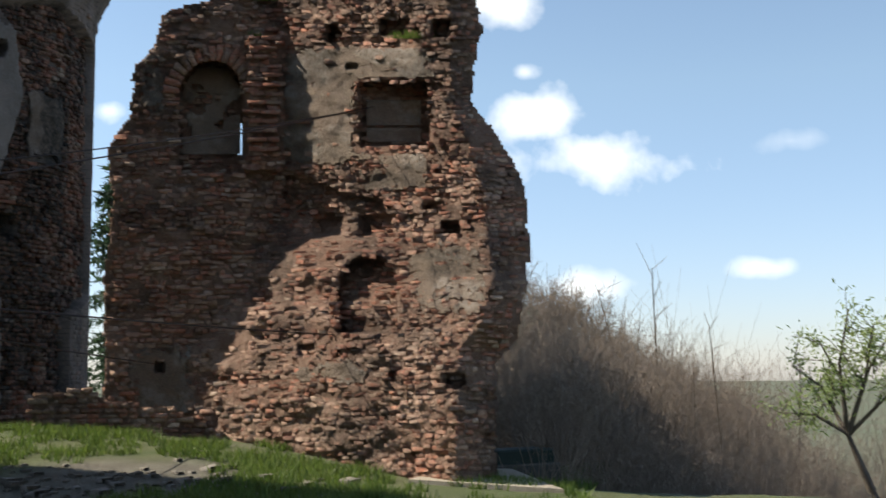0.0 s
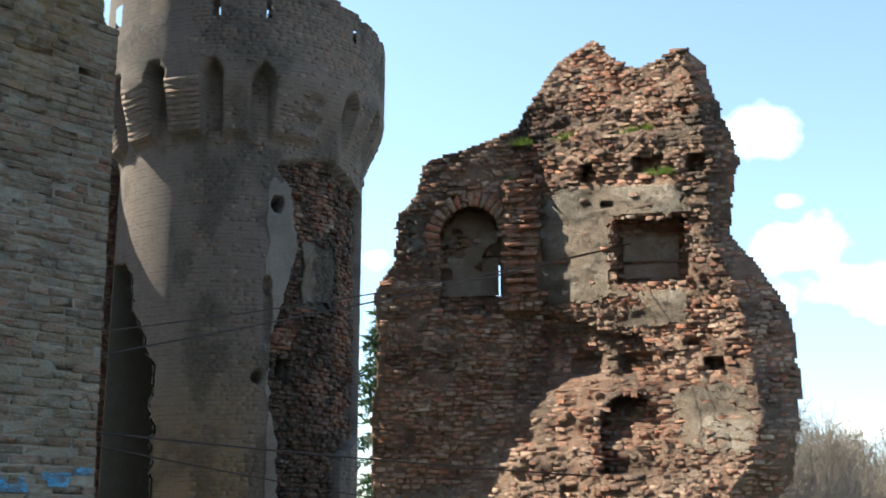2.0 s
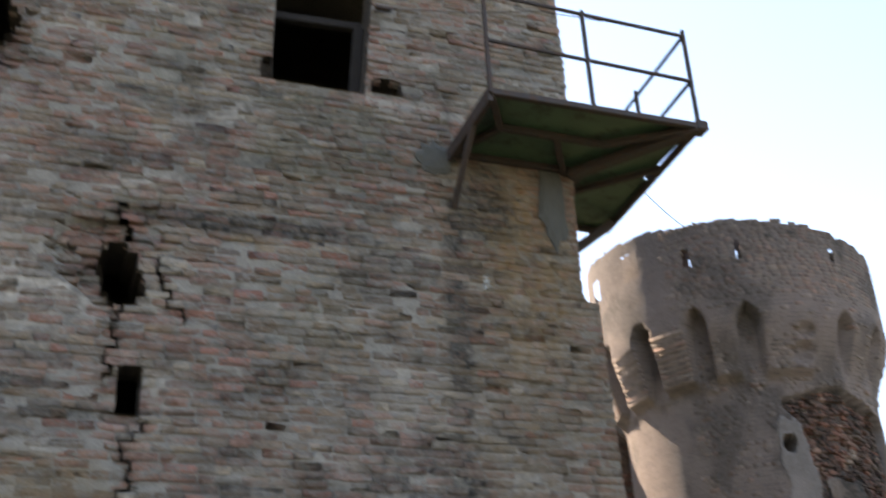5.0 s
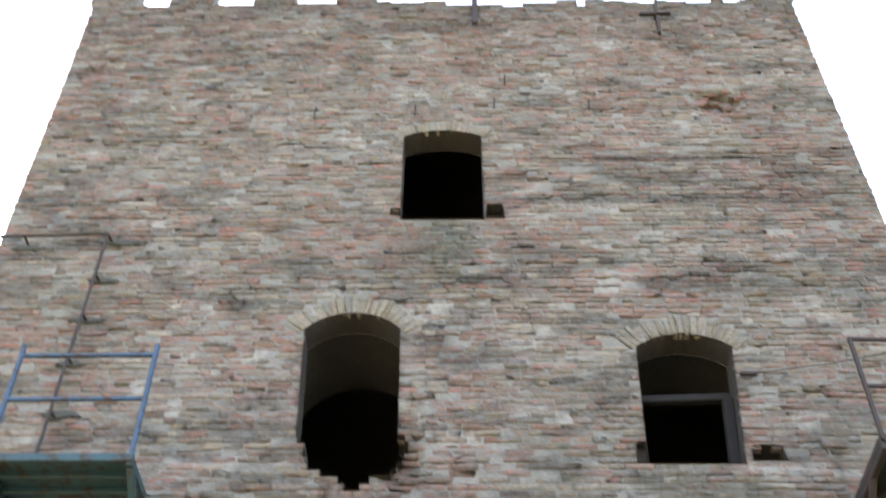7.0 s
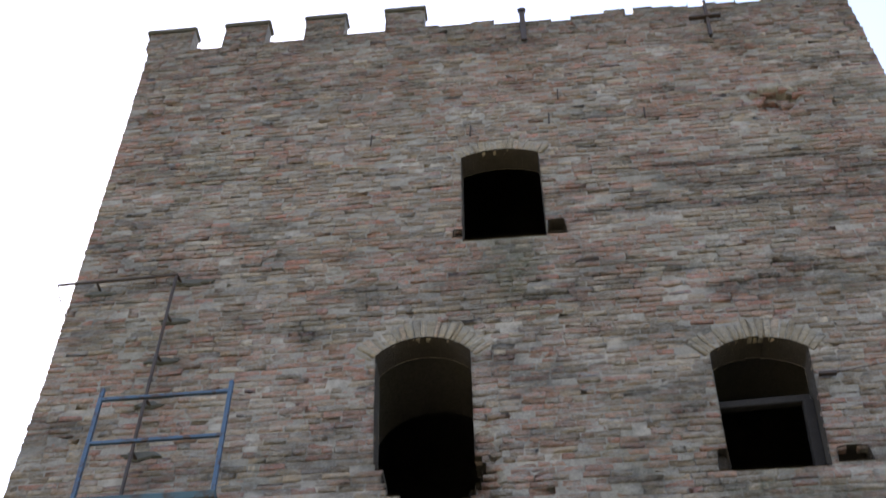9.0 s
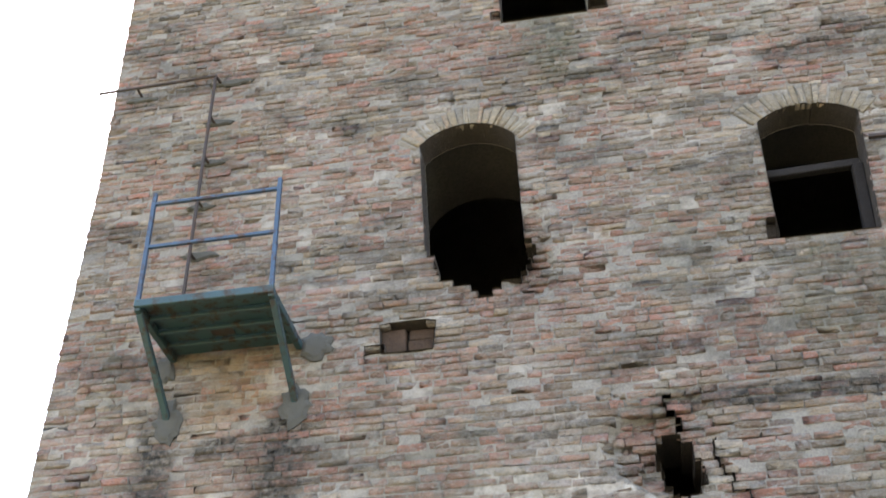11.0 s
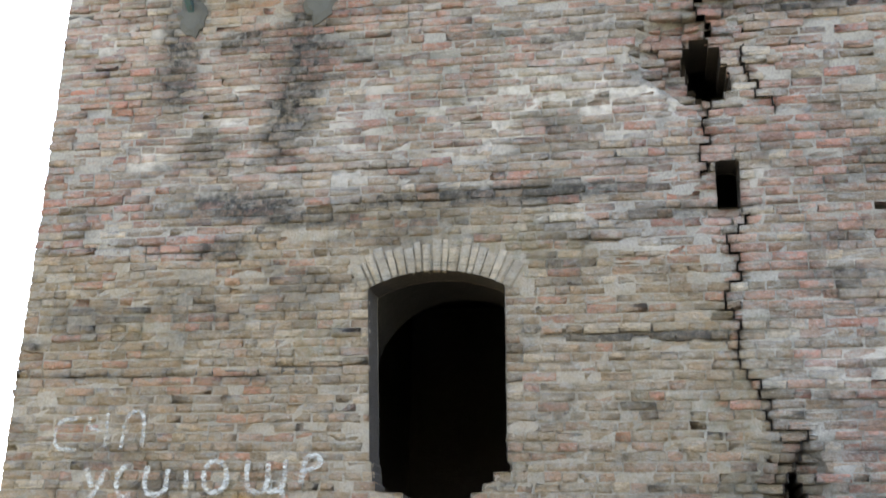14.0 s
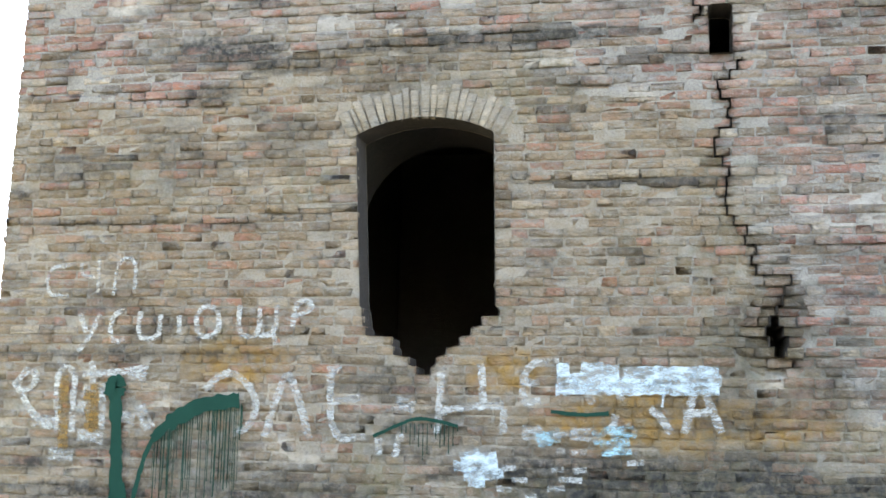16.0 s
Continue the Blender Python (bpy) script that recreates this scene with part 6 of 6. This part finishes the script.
# pale plaster left standing beside the scar
def pale_coat(t, z):
    left = 11.5 + table(z, [(0, 2.5), (4, 1.5), (6, 0.0), (8.2, 0.0)]) + 3.0 * (fbm(z * 2.2, t * 0, 114) - 0.5)
    crack = np.abs(t - table(z, [(4.3, 12.2), (5.0, 14.2), (5.6, 13.0), (6.1, 11.8), (6.3, 12.4)]) - 1.6 * (fbm(z * 5, t * 0, 116) - 0.5)) < 1.0 * smooth(fbm(z * 3.1, t * 0, 117), 0.40, 0.55) * (z > 4.3) * (z < 6.3)
    return (t > left) & (t < 32) & ~scar(t, z) & (z > 0) & (z < 8.15 + 0.4 * (fbm(t * 0.3, z * 0, 118) - 0.5)) & (round_radius(t, z) > 2.5) & ~crack


v, q, a = sheet(round_place, lambda t, z: round_radius(t, z) + 0.012, pale_coat, (8, 34), (0, 8.5), 0.4, 0.05, 0.04, round_amounts)
a["grime"] = 0.5 * a["grime"]
joined("plaster_coat", mesh_of("plaster_coat", v, q, M_PALE, a), round_tower, "pale plaster strip with a dark crack")
# dark sheet added inside the broken opening; its colour stands in for shade
v, q, a = sheet(round_place, lambda t, z: np.maximum(np.maximum(round_radius(t - 1.5, z), round_radius(t + 1.5, z)), round_radius(t, z)) - 0.01, lambda t, z: (round_radius(t, z) < 2.42) & (z < 6.7), (-82, -30), (-0.2, 6.8), 1.0, 0.06, 0.0)
joined("opening_shade_lining", mesh_of("opening_shade_lining", v, q, M_DARK), round_tower, "sooty masonry inside the broken opening")
# stepped corbels between the niches
for c0, c1 in zip(ARCH_AT[:4], ARCH_AT[1:5]):
    for k in range(10 if c0 < -30 else 0):
        z = 9.02 + 0.105 * k
        v, q = brick_boxes(round_place, np.array([c0 + 4.8]), np.array([c1 - 4.8]), np.array([z]), np.array([z + 0.088]), np.array([float(round_radius((c0 + c1) / 2, z + 0.05)) + 0.012 + 0.006 * (k % 2)]), np.array([2.5]), bevel=0.012, wobble=0.006, rng=rng_t)
        joined("corbel_course", mesh_of("corbel_course", v, q, M_ROUND), round_tower)


# stub of the curtain wall that joins the round tower
curtain = thing("curtain_wall", "dark brown broken brick curtain wall beside the round tower", "wall")
cw = Vector((math.cos(radians(30.2)), -math.sin(radians(30.2))))
cx, cy = 27.6 * math.sin(radians(30.2)), 27.6 * math.cos(radians(30.2))


def curtain_place(u, z, d):
    return cx + cw.x * u - 0.50 * d, cy + cw.y * u - 0.86 * d, z


def curtain_inside(u, z):
    return (z < 11.1 + 0.4 * (fbm(u * 2, z * 0, 119) - 0.5)) & (u > -3.6) & (u < 0.9)


v, q, a = sheet(curtain_place, lambda u, z: 0.10 * fbm(u * 2, z * 3, 123), curtain_inside, (-3.6, 0.9), (-0.4, 11.5), 0.1, 0.08, 1.1)
joined("core", mesh_of("core", v, q, M_RUIN_CORE, {"grime": np.full(len(v), 0.75)}), curtain)
rows = course_bricks(lambda z: -3.6, lambda z: 0.8, (0.0, 11.1), 0.09, [0.28, 0.15, 0.22], rng_t, lambda u, z: rng_t.uniform(size=len(u)) > 0.12)
fr = 0.10 * fbm((rows[:, 0] + rows[:, 1]), (rows[:, 2] + rows[:, 3]) * 1.5, 123) + rng_t.uniform(0.0, 0.05, len(rows))
v, q = brick_boxes(curtain_place, rows[:, 0], rows[:, 1], rows[:, 2], rows[:, 3], fr, fr - 0.3, bevel=0.008, wobble=0.008, rng=rng_t)
joined("curtain_brickwork", mesh_of("curtain_brickwork", v, q, M_RUIN, {"grime": np.full(len(v), 0.6), "red": np.full(len(v), 0.3)}), curtain, "dark brown broken bricks", "stuff")


# ---- ground ----
def ground_height(x, y):
    x, y = np.asarray(x, float), np.asarray(y, float)
    z = 0.82 * np.exp(-((x - 12.6) ** 2 + (y - 15.0) ** 2) / 30.0)
    reach = x * 0.966 + y * 0.259
    z = z - 25.0 * smooth(reach, 21.5, 75) - 6.0 * smooth(reach, 15.8, 20.5) * smooth(-y, -8.2, -6.4)
    z = z + 13.5 * np.exp(-((x - 39.7) ** 2 + (y - 22.0) ** 2) / 130.0) * smooth(np.hypot(x, y), 25, 32)
    far = np.hypot(x, y)
    z = np.where(far > 150, z * (1 - smooth(far, 150, 260)) - 25.0 * smooth(far, 150, 260), z)
    return z + 0.10 * (fbm(x * 0.8, y * 0.8, 120) - 0.5) * smooth(far, 3, 8)


radii = np.concatenate([[0.01], np.geomspace(0.6, 12, 16), np.arange(12.4, 26, 0.4), np.geomspace(26.5, 4600, 60)])
angles = np.linspace(0, 2 * np.pi, 361)[:-1]
RR, AA = np.meshgrid(radii, angles, indexing="ij")
GX, GY = RR * np.sin(AA) + 0.5, RR * np.cos(AA) - 0.7
GZ = ground_height(GX, GY)
n = len(angles)
idx = np.arange(RR.size).reshape(RR.shape)
nxt = np.roll(idx, -1, axis=1)
quads = np.stack([idx[:-1], idx[1:], nxt[1:], nxt[:-1]], -1).reshape(-1, 4)
bare = 0.9 * spot(GX.ravel(), GY.ravel(), 9.8, 10.8, 2.6, 1.2, 121, 0.8) + 0.5 * smooth(fbm(GX.ravel() * 0.6, GY.ravel() * 0.6, 122), 0.55, 0.7)
bare = np.maximum(bare, smooth(RR.ravel(), 20.5, 26) * 0.8)
bare = np.maximum(bare, 1 - smooth(RR.ravel(), 9, 12))
gm = mesh_of("ground", np.stack([GX, GY, GZ], -1).reshape(-1, 3), quads, M_GROUND, {"bare": np.clip(bare, 0, 1), "far": smooth(RR.ravel(), 26, 90)}, True)
tagged(joined("ground", gm), "grassy castle mound falling to a wide hazy plain", "ground", kind="structure")


def gz(x, y):
    return float(ground_height(x, y))


def at(az, dist):
    return dist * math.sin(radians(az)), dist * math.cos(radians(az))


# grass blades
rg = np.random.default_rng(51)
nb = 60000
az, dist = np.radians(rg.uniform(34, 67, nb)), rg.uniform(13.0, 20.5, nb)
x, y = dist * np.sin(az), dist * np.cos(az)
lush = (fbm(x * 0.7, y * 0.7, 130) + 0.5 * fbm(x * 3, y * 3, 131) > 0.70) & (spot(x, y, 9.8, 10.8, 2.6, 1.2, 121, 0.8) < 0.5)
x, y = x[lush], y[lush]
nb = len(x)
turn, tall = rg.uniform(0, 2 * np.pi, nb), rg.uniform(0.05, 0.17, nb)
w = rg.uniform(0.008, 0.018, nb)
z = ground_height(x, y)
lean = rg.normal(0, 0.05, (nb, 2))
v = np.stack([np.stack([x - w * np.cos(turn), y - w * np.sin(turn), z - 0.02], -1), np.stack([x + w * np.cos(turn), y + w * np.sin(turn), z - 0.02], -1),
              np.stack([x + lean[:, 0], y + lean[:, 1], z + tall], -1)], 1).reshape(-1, 3)
tagged(joined("grass", mesh_of("grass", v, np.arange(nb * 3).reshape(-1, 3), M_GRASS)), "short fresh green grass on the mound", "grass", kind="stuff")
# tufts on the ruin's ledges
for cu, cz, half in ((-1.55, 8.42, 0.3), (-0.5, 8.45, 0.25), (0.12, 7.66, 0.4), (-2.72, 7.66, 0.12), (-2.4, 8.36, 0.3), (-0.2, 8.5, 0.12)):
    k = int(120 * half / 0.3)
    u, dd = cu + rg.normal(0, half * 0.5, k), rg.uniform(-0.05, 0.12, k) + ruin_depth(cu, cz)
    lx, tall = rg.normal(0, 0.05, k), rg.uniform(0.03, 0.15, k)
    p0, p1, p2 = ruin_place(u - 0.009, cz - 0.1, dd), ruin_place(u + 0.009, cz - 0.1, dd), ruin_place(u + lx, cz - 0.05 + tall, dd + 0.05)
    v = np.stack([np.stack([p[0], p[1], p[2] + 0 * u], -1) for p in (p0, p1, p2)], 1).reshape(-1, 3)
    joined("grass_tuft", mesh_of("grass_tuft", v, np.arange(k * 3).reshape(-1, 3), M_GRASS), ruin, "green grass on a ledge", "stuff")
# loose rubble on the bare ground
stones = []
quads, base = [], 0
for i in range(260):
    a, d = rg.uniform(38, 55), rg.normal(14.4, 0.8)
    x, y = at(a, d)
    s = rg.uniform(0.02, 0.07) * (1.7 if rg.uniform() < 0.14 else 0.8)
    bm_v, bm_q = brick_boxes(lambda u, zz, dd: (x + u, y + dd, gz(x, y) + zz), np.array([-s]), np.array([s]), np.array([-s * 0.3]), np.array([s * 0.6]), np.array([s * 0.8]), np.array([-s * 0.8]), bevel=s * 0.35, wobble=s * 0.22, rng=rg)
    stones.append(bm_v)
    quads.append(bm_q + base)
    base += len(bm_v)
tagged(joined("rubble", mesh_of("rubble", np.concatenate(stones), np.concatenate(quads), M_MORTAR)), "pale loose rubble stones on bare soil", "rubble", kind="stuff")

# concrete path and the low green box beside the ruin
pts = [at(57.8, 15.6), at(60.6, 18.3), at(62.6, 18.6), at(64.6, 17.2), at(65.5, 15.0)]
bm = bmesh.new()
top = [bm.verts.new((x, y, gz(x, y) + 0.05)) for x, y in pts]
low = [bm.verts.new((x, y, gz(x, y) - 0.25)) for x, y in pts]
bm.faces.new(top)
for i in range(len(pts)):
    j = (i + 1) % len(pts)
    bm.faces.new((top[i], top[j], low[j], low[i]))
tagged(part("pavement", bm, M_CONCRETE), "pale worn concrete paving at the ruin's foot", "pavement", kind="structure")
trough = thing("trough", "low dark green trough with a concrete rim", "trough")
tx, ty = at(63.2, 18.6)
m = pose(tx, ty, gz(tx, ty), 0, 0, -30)
bm = block(bmesh.new(), -0.55, 0.55, -0.3, 0.3, -0.5, 0.34, 0.03)
bm.transform(m)
part("basin", bm, M_BASIN, trough)
bm = block(bmesh.new(), -0.62, 0.62, -0.36, -0.28, -0.4, 0.12, 0.03)
bm.transform(m)
part("rim", bm, M_CEMENT, trough, "grey concrete rim")


# ---- plants on the slope ----
def twigs(rng, base, height, spread, count, width):
    """A bare shrub: thin forked stems as slim three-sided slivers."""
    out = []
    for i in range(count):
        a, r = rng.uniform(0, 2 * np.pi), spread * math.sqrt(rng.uniform())
        foot = np.array(base) + np.array([0.35 * r * math.cos(a), 0.35 * r * math.sin(a), 0])
        tip = np.array(base) + np.array([r * math.cos(a), r * math.sin(a), height * rng.uniform(0.5, 1.0) * (1 - 0.35 * (r / spread) ** 2)])
        mid = (foot + tip) / 2 + rng.normal(0, 0.08 * height, 3)
        out += [(foot, mid, width), (mid, tip, width * 0.6)]
        for k in range(4):
            s = mid + (tip - mid) * rng.uniform(0, 0.9)
            e = s + rng.normal(0, 0.16 * height, 3) + np.array([0, 0, 0.12 * height])
            out.append((s, e, width * 0.4))
            out.append(((s + e) / 2, (s + e) / 2 + rng.normal(0, 0.09 * height, 3) + np.array([0, 0, 0.05 * height]), width * 0.3))
    return out


def slivers(rows):
    a, b, w = np.array([r[0] for r in rows]), np.array([r[1] for r in rows]), np.array([r[2] for r in rows])[:, None]
    d = b - a
    d /= np.linalg.norm(d, axis=1, keepdims=True) + 1e-9
    s = np.cross(d, [0.3, 0.2, 0.93])
    s /= np.linalg.norm(s, axis=1, keepdims=True) + 1e-9
    t = np.cross(d, s)
    ring = [np.cos(k * 2.094) * s + np.sin(k * 2.094) * t for k in range(3)]
    v = np.stack([a + ring[k] * w for k in range(3)] + [b + ring[k] * w * 0.45 for k in range(3)], 1).reshape(-1, 3)
    one = np.array([(k, (k + 1) % 3, 3 + (k + 1) % 3, 3 + k) for k in range(3)])
    q = (np.arange(len(rows))[:, None, None] * 6 + one[None]).reshape(-1, 4)
    return v, q


rt = np.random.default_rng(61)
rows = []
for i in range(760):
    a = rt.uniform(57, 88)
    d = rt.uniform(24, 58) if a < 67 else rt.uniform(18, 50)
    x, y = at(a, d)
    h = rt.uniform(1.5, 3.2) * (1 - 0.008 * d)
    rows += twigs(rt, (x, y, gz(x, y)), h, h * 0.62, 18, 0.007 + 0.0004 * d)
for i in range(330):
    a, d = rt.uniform(64, 92), rt.uniform(17.5, 31)
    x, y = at(a, d)
    h = rt.uniform(1.8, 3.4)
    rows += twigs(rt, (x, y, gz(x, y)), h, h * 0.6, 18, 0.010)
for i in range(330):
    a, d = rt.uniform(68, 88), rt.uniform(19, 30)
    x, y = at(a, d)
    top = 1.6 + d * math.tan(radians(np.interp(a, [68, 74, 78, 88], [0.3, -0.9, -1.8, -2.4]) + rt.uniform(-2.6, 0.4)))
    h = top - gz(x, y)
    if h > 0.8:
        rows += twigs(rt, (x, y, gz(x, y)), h, min(1.7, h * 0.5), 20, 0.009)
v, q = slivers(rows)
tagged(joined("bare_thicket", mesh_of("bare_thicket", v, q, M_TWIG)), "leafless brown shrubs covering the slope", "thicket", kind="stuff")
# taller thin saplings
for a, d, el in ((70.2, 26, 5.3), (68.4, 27, 4.3), (73.2, 25, 2.4), (72.0, 24, 0.6), (66.0, 24, 1.0), (76.5, 27, 0.4)):
    x, y = at(a, d)
    z0, z1 = gz(x, y), 1.6 + d * math.tan(radians(el))
    t = thing("sapling", "thin bare sapling standing among the shrubs", "sapling", "bare saplings on the slope")
    side = rt.normal(0, 0.25, 2)
    stem = [(np.array([x - side[0], y - side[1], z0]), np.array([x - side[0] * 0.4, y, (z0 + z1) / 2]), 0.035), (np.array([x - side[0] * 0.4, y, (z0 + z1) / 2]), np.array([x + side[0], y + side[1], z1]), 0.022)]
    v, q = slivers(stem)
    joined("stem", mesh_of("stem", v, q, M_BARK), t)
    side_twigs = []
    for k in range(22):
        s = stem[1][0] + (stem[1][1] - stem[1][0]) * rt.uniform(-0.3, 1)
        side_twigs.append((s, s + rt.normal(0, 0.22, 3) + np.array([0, 0, 0.3]), 0.009))
    v, q = slivers(side_twigs)
    tagged(joined("crown", mesh_of("crown", v, q, M_TWIG), t), kind="stuff")


def leafy_tree():
    """A leaning willow with a forked trunk and a thin young crown."""
    t = thing("willow_tree", "leaning young willow with thin pale green leaves", "tree")
    rng = np.random.default_rng(71)
    x, y = at(81.5, 17)
    x2, y2 = at(79.0, 17)
    root, fork = np.array([x, y, gz(x, y) - 0.2]), np.array([x2, y2, 0.75])
    limbs = [(root, (root + fork) / 2 + np.array([0.05, 0.1, 0.1]), 0.10), ((root + fork) / 2 + np.array([0.05, 0.1, 0.1]), fork, 0.075)]
    ends = []
    for az_, el_ in ((75.9, -1.8), (76.6, 0.4), (77.8, 1.7), (79.3, 2.9), (80.4, 2.2), (81.6, 2.6), (82.6, 1.0)):
        tx_, ty_ = at(az_, 17 + rng.uniform(-1, 1))
        tip = np.array([tx_, ty_, 1.6 + 17 * math.tan(radians(el_))])
        mid = fork + (tip - fork) * 0.5 + np.array([0, 0, 0.12]) + rng.normal(0, 0.08, 3)
        limbs += [(fork, mid, 0.045), (mid, tip, 0.022)]
        for k in range(16):
            s = fork + (tip - fork) * rng.uniform(0.25, 1.0)
            e = s + rng.normal(0, 0.22, 3) + np.array([0, 0, 0.28])
            limbs.append((s, e, 0.008))
            ends.append((s, e))
    v, q = slivers(limbs[:2])
    joined("trunk", mesh_of("trunk", v, q, M_BARK), t)
    v, q = slivers(limbs[2:])
    tagged(joined("branchwork", mesh_of("branchwork", v, q, M_BARK), t), kind="stuff")
    pts = np.array([s + (e - s) * rng.uniform(0.1, 1.1) + rng.normal(0, 0.07, 3) for s, e in ends for _ in range(26)])
    k = len(pts)
    d1, d2 = rng.normal(0, 1, (k, 3)), rng.normal(0, 1, (k, 3))
    d1 *= (rng.uniform(0.03, 0.06, k) / np.linalg.norm(d1, axis=1))[:, None]
    d2 *= (rng.uniform(0.012, 0.02, k) / np.linalg.norm(d2, axis=1))[:, None]
    v = np.stack([pts - d1, pts + d2, pts + d1, pts - d2], 1).reshape(-1, 3)
    tagged(joined("crown", mesh_of("crown", v, np.arange(4 * k).reshape(-1, 4), M_LEAF), t), "small pale green spring leaves", kind="stuff")


leafy_tree()


def fir_tree():
    t = thing("fir_tree", "dark green fir standing behind the ruin", "tree")
    rng = np.random.default_rng(72)
    x, y = at(43.2, 38)
    z0, z1 = gz(x, y), 1.6 + 38 * math.tan(radians(10.3))
    v, q = slivers([(np.array([x, y, z0 - 0.2]), np.array([x, y, z1]), 0.2)])
    joined("trunk", mesh_of("trunk", v, q, M_BARK), t)
    tri = []
    for i in range(150):
        h = rng.uniform(0.12, 1)
        zc_ = z0 + (z1 - z0) * h
        reach, a = 2.6 * (1 - h) + 0.15, rng.uniform(0, 2 * np.pi)
        way = np.array([math.cos(a), math.sin(a), -0.25])
        for k in range(34):
            s = rng.uniform(0.1, 1)
            p = np.array([x, y, zc_]) + way * reach * s
            tip = p + rng.normal(0, 0.16, 3) + way * 0.1
            w = rng.normal(0, 0.03, 3)
            tri += [p - w, p + w, tip]
    v = np.array(tri)
    tagged(joined("crown", mesh_of("crown", v, np.arange(len(v)).reshape(-1, 3), M_FIR), t), "drooping dark needles", kind="stuff")


fir_tree()


# ---- cables and poles ----
def cable(name, label, ends, sag, r, n=14):
    a, b = Vector(ends[0]), Vector(ends[1])
    pts = [a.lerp(b, i / n) - Vector((0, 0, 4 * sag * (i / n) * (1 - i / n))) for i in range(n + 1)]
    tagged(tube(name, pts, r, M_CABLE), label, "cable", "cables strung across the yard")


def seen_at(az_, el_, dist):
    x, y = at(az_, dist)
    return x, y, 1.6 + dist * math.tan(radians(el_))


cable("cable", "taut brown cable from the tower to the ruin", (seen_at(28.0, 8.7, 12.0), seen_at(56.8, 13.75, 19.2)), 0.12, 0.009)
cable("cable", "dark sagging cable from the tower to the ruin", (seen_at(28.5, 7.6, 12.0), seen_at(55.6, 13.5, 19.2)), 0.06, 0.011)
cable("cable", "dark low cable from the tower to the ruin", (seen_at(28.5, 4.25, 12.0), seen_at(57.0, 2.0, 19.2)), 0.05, 0.011)
cable("cable", "dark low cable ending at a hole in the ruin", (seen_at(28.5, 3.75, 12.0), seen_at(45.4, 0.8, 18.6)), 0.03, 0.010)
cable("cable", "thin wire from the corner balcony to the round tower", (seen_at(31.5, 30.2, 12.5), seen_at(34.8, 26.5, 21.6)), 0.1, 0.007)
for p0, p1 in (((-0.30, 5.56), (0.14, 4.71)), ((-0.61, 2.12), (0.16, 0.30))):
    a, b = ruin_place(p0[0], p0[1], 0.12), ruin_place(p1[0], p1[1], 0.30)
    t = thing("iron_stake", "thin dark iron bar leaning on the ruin", "iron bar", "iron bars on the ruin")
    part("bar", rod(bmesh.new(), a, b, 0.022), M_RUST, t)


# ---- single bricks nearest the path ----
single_bricks(tower, wall_place, NEAR_ROWS, NEAR_FRONT, 0.09, M_BRICK, NEAR_AMOUNTS, 0.006, 0.0065, 5)
single_bricks(ruin, ruin_place, RUIN_ROWS, RUIN_FRONT, 0.20, M_RUIN, RUIN_AMOUNTS, 0.009, 0.013, 6, RUIN_SLANT)
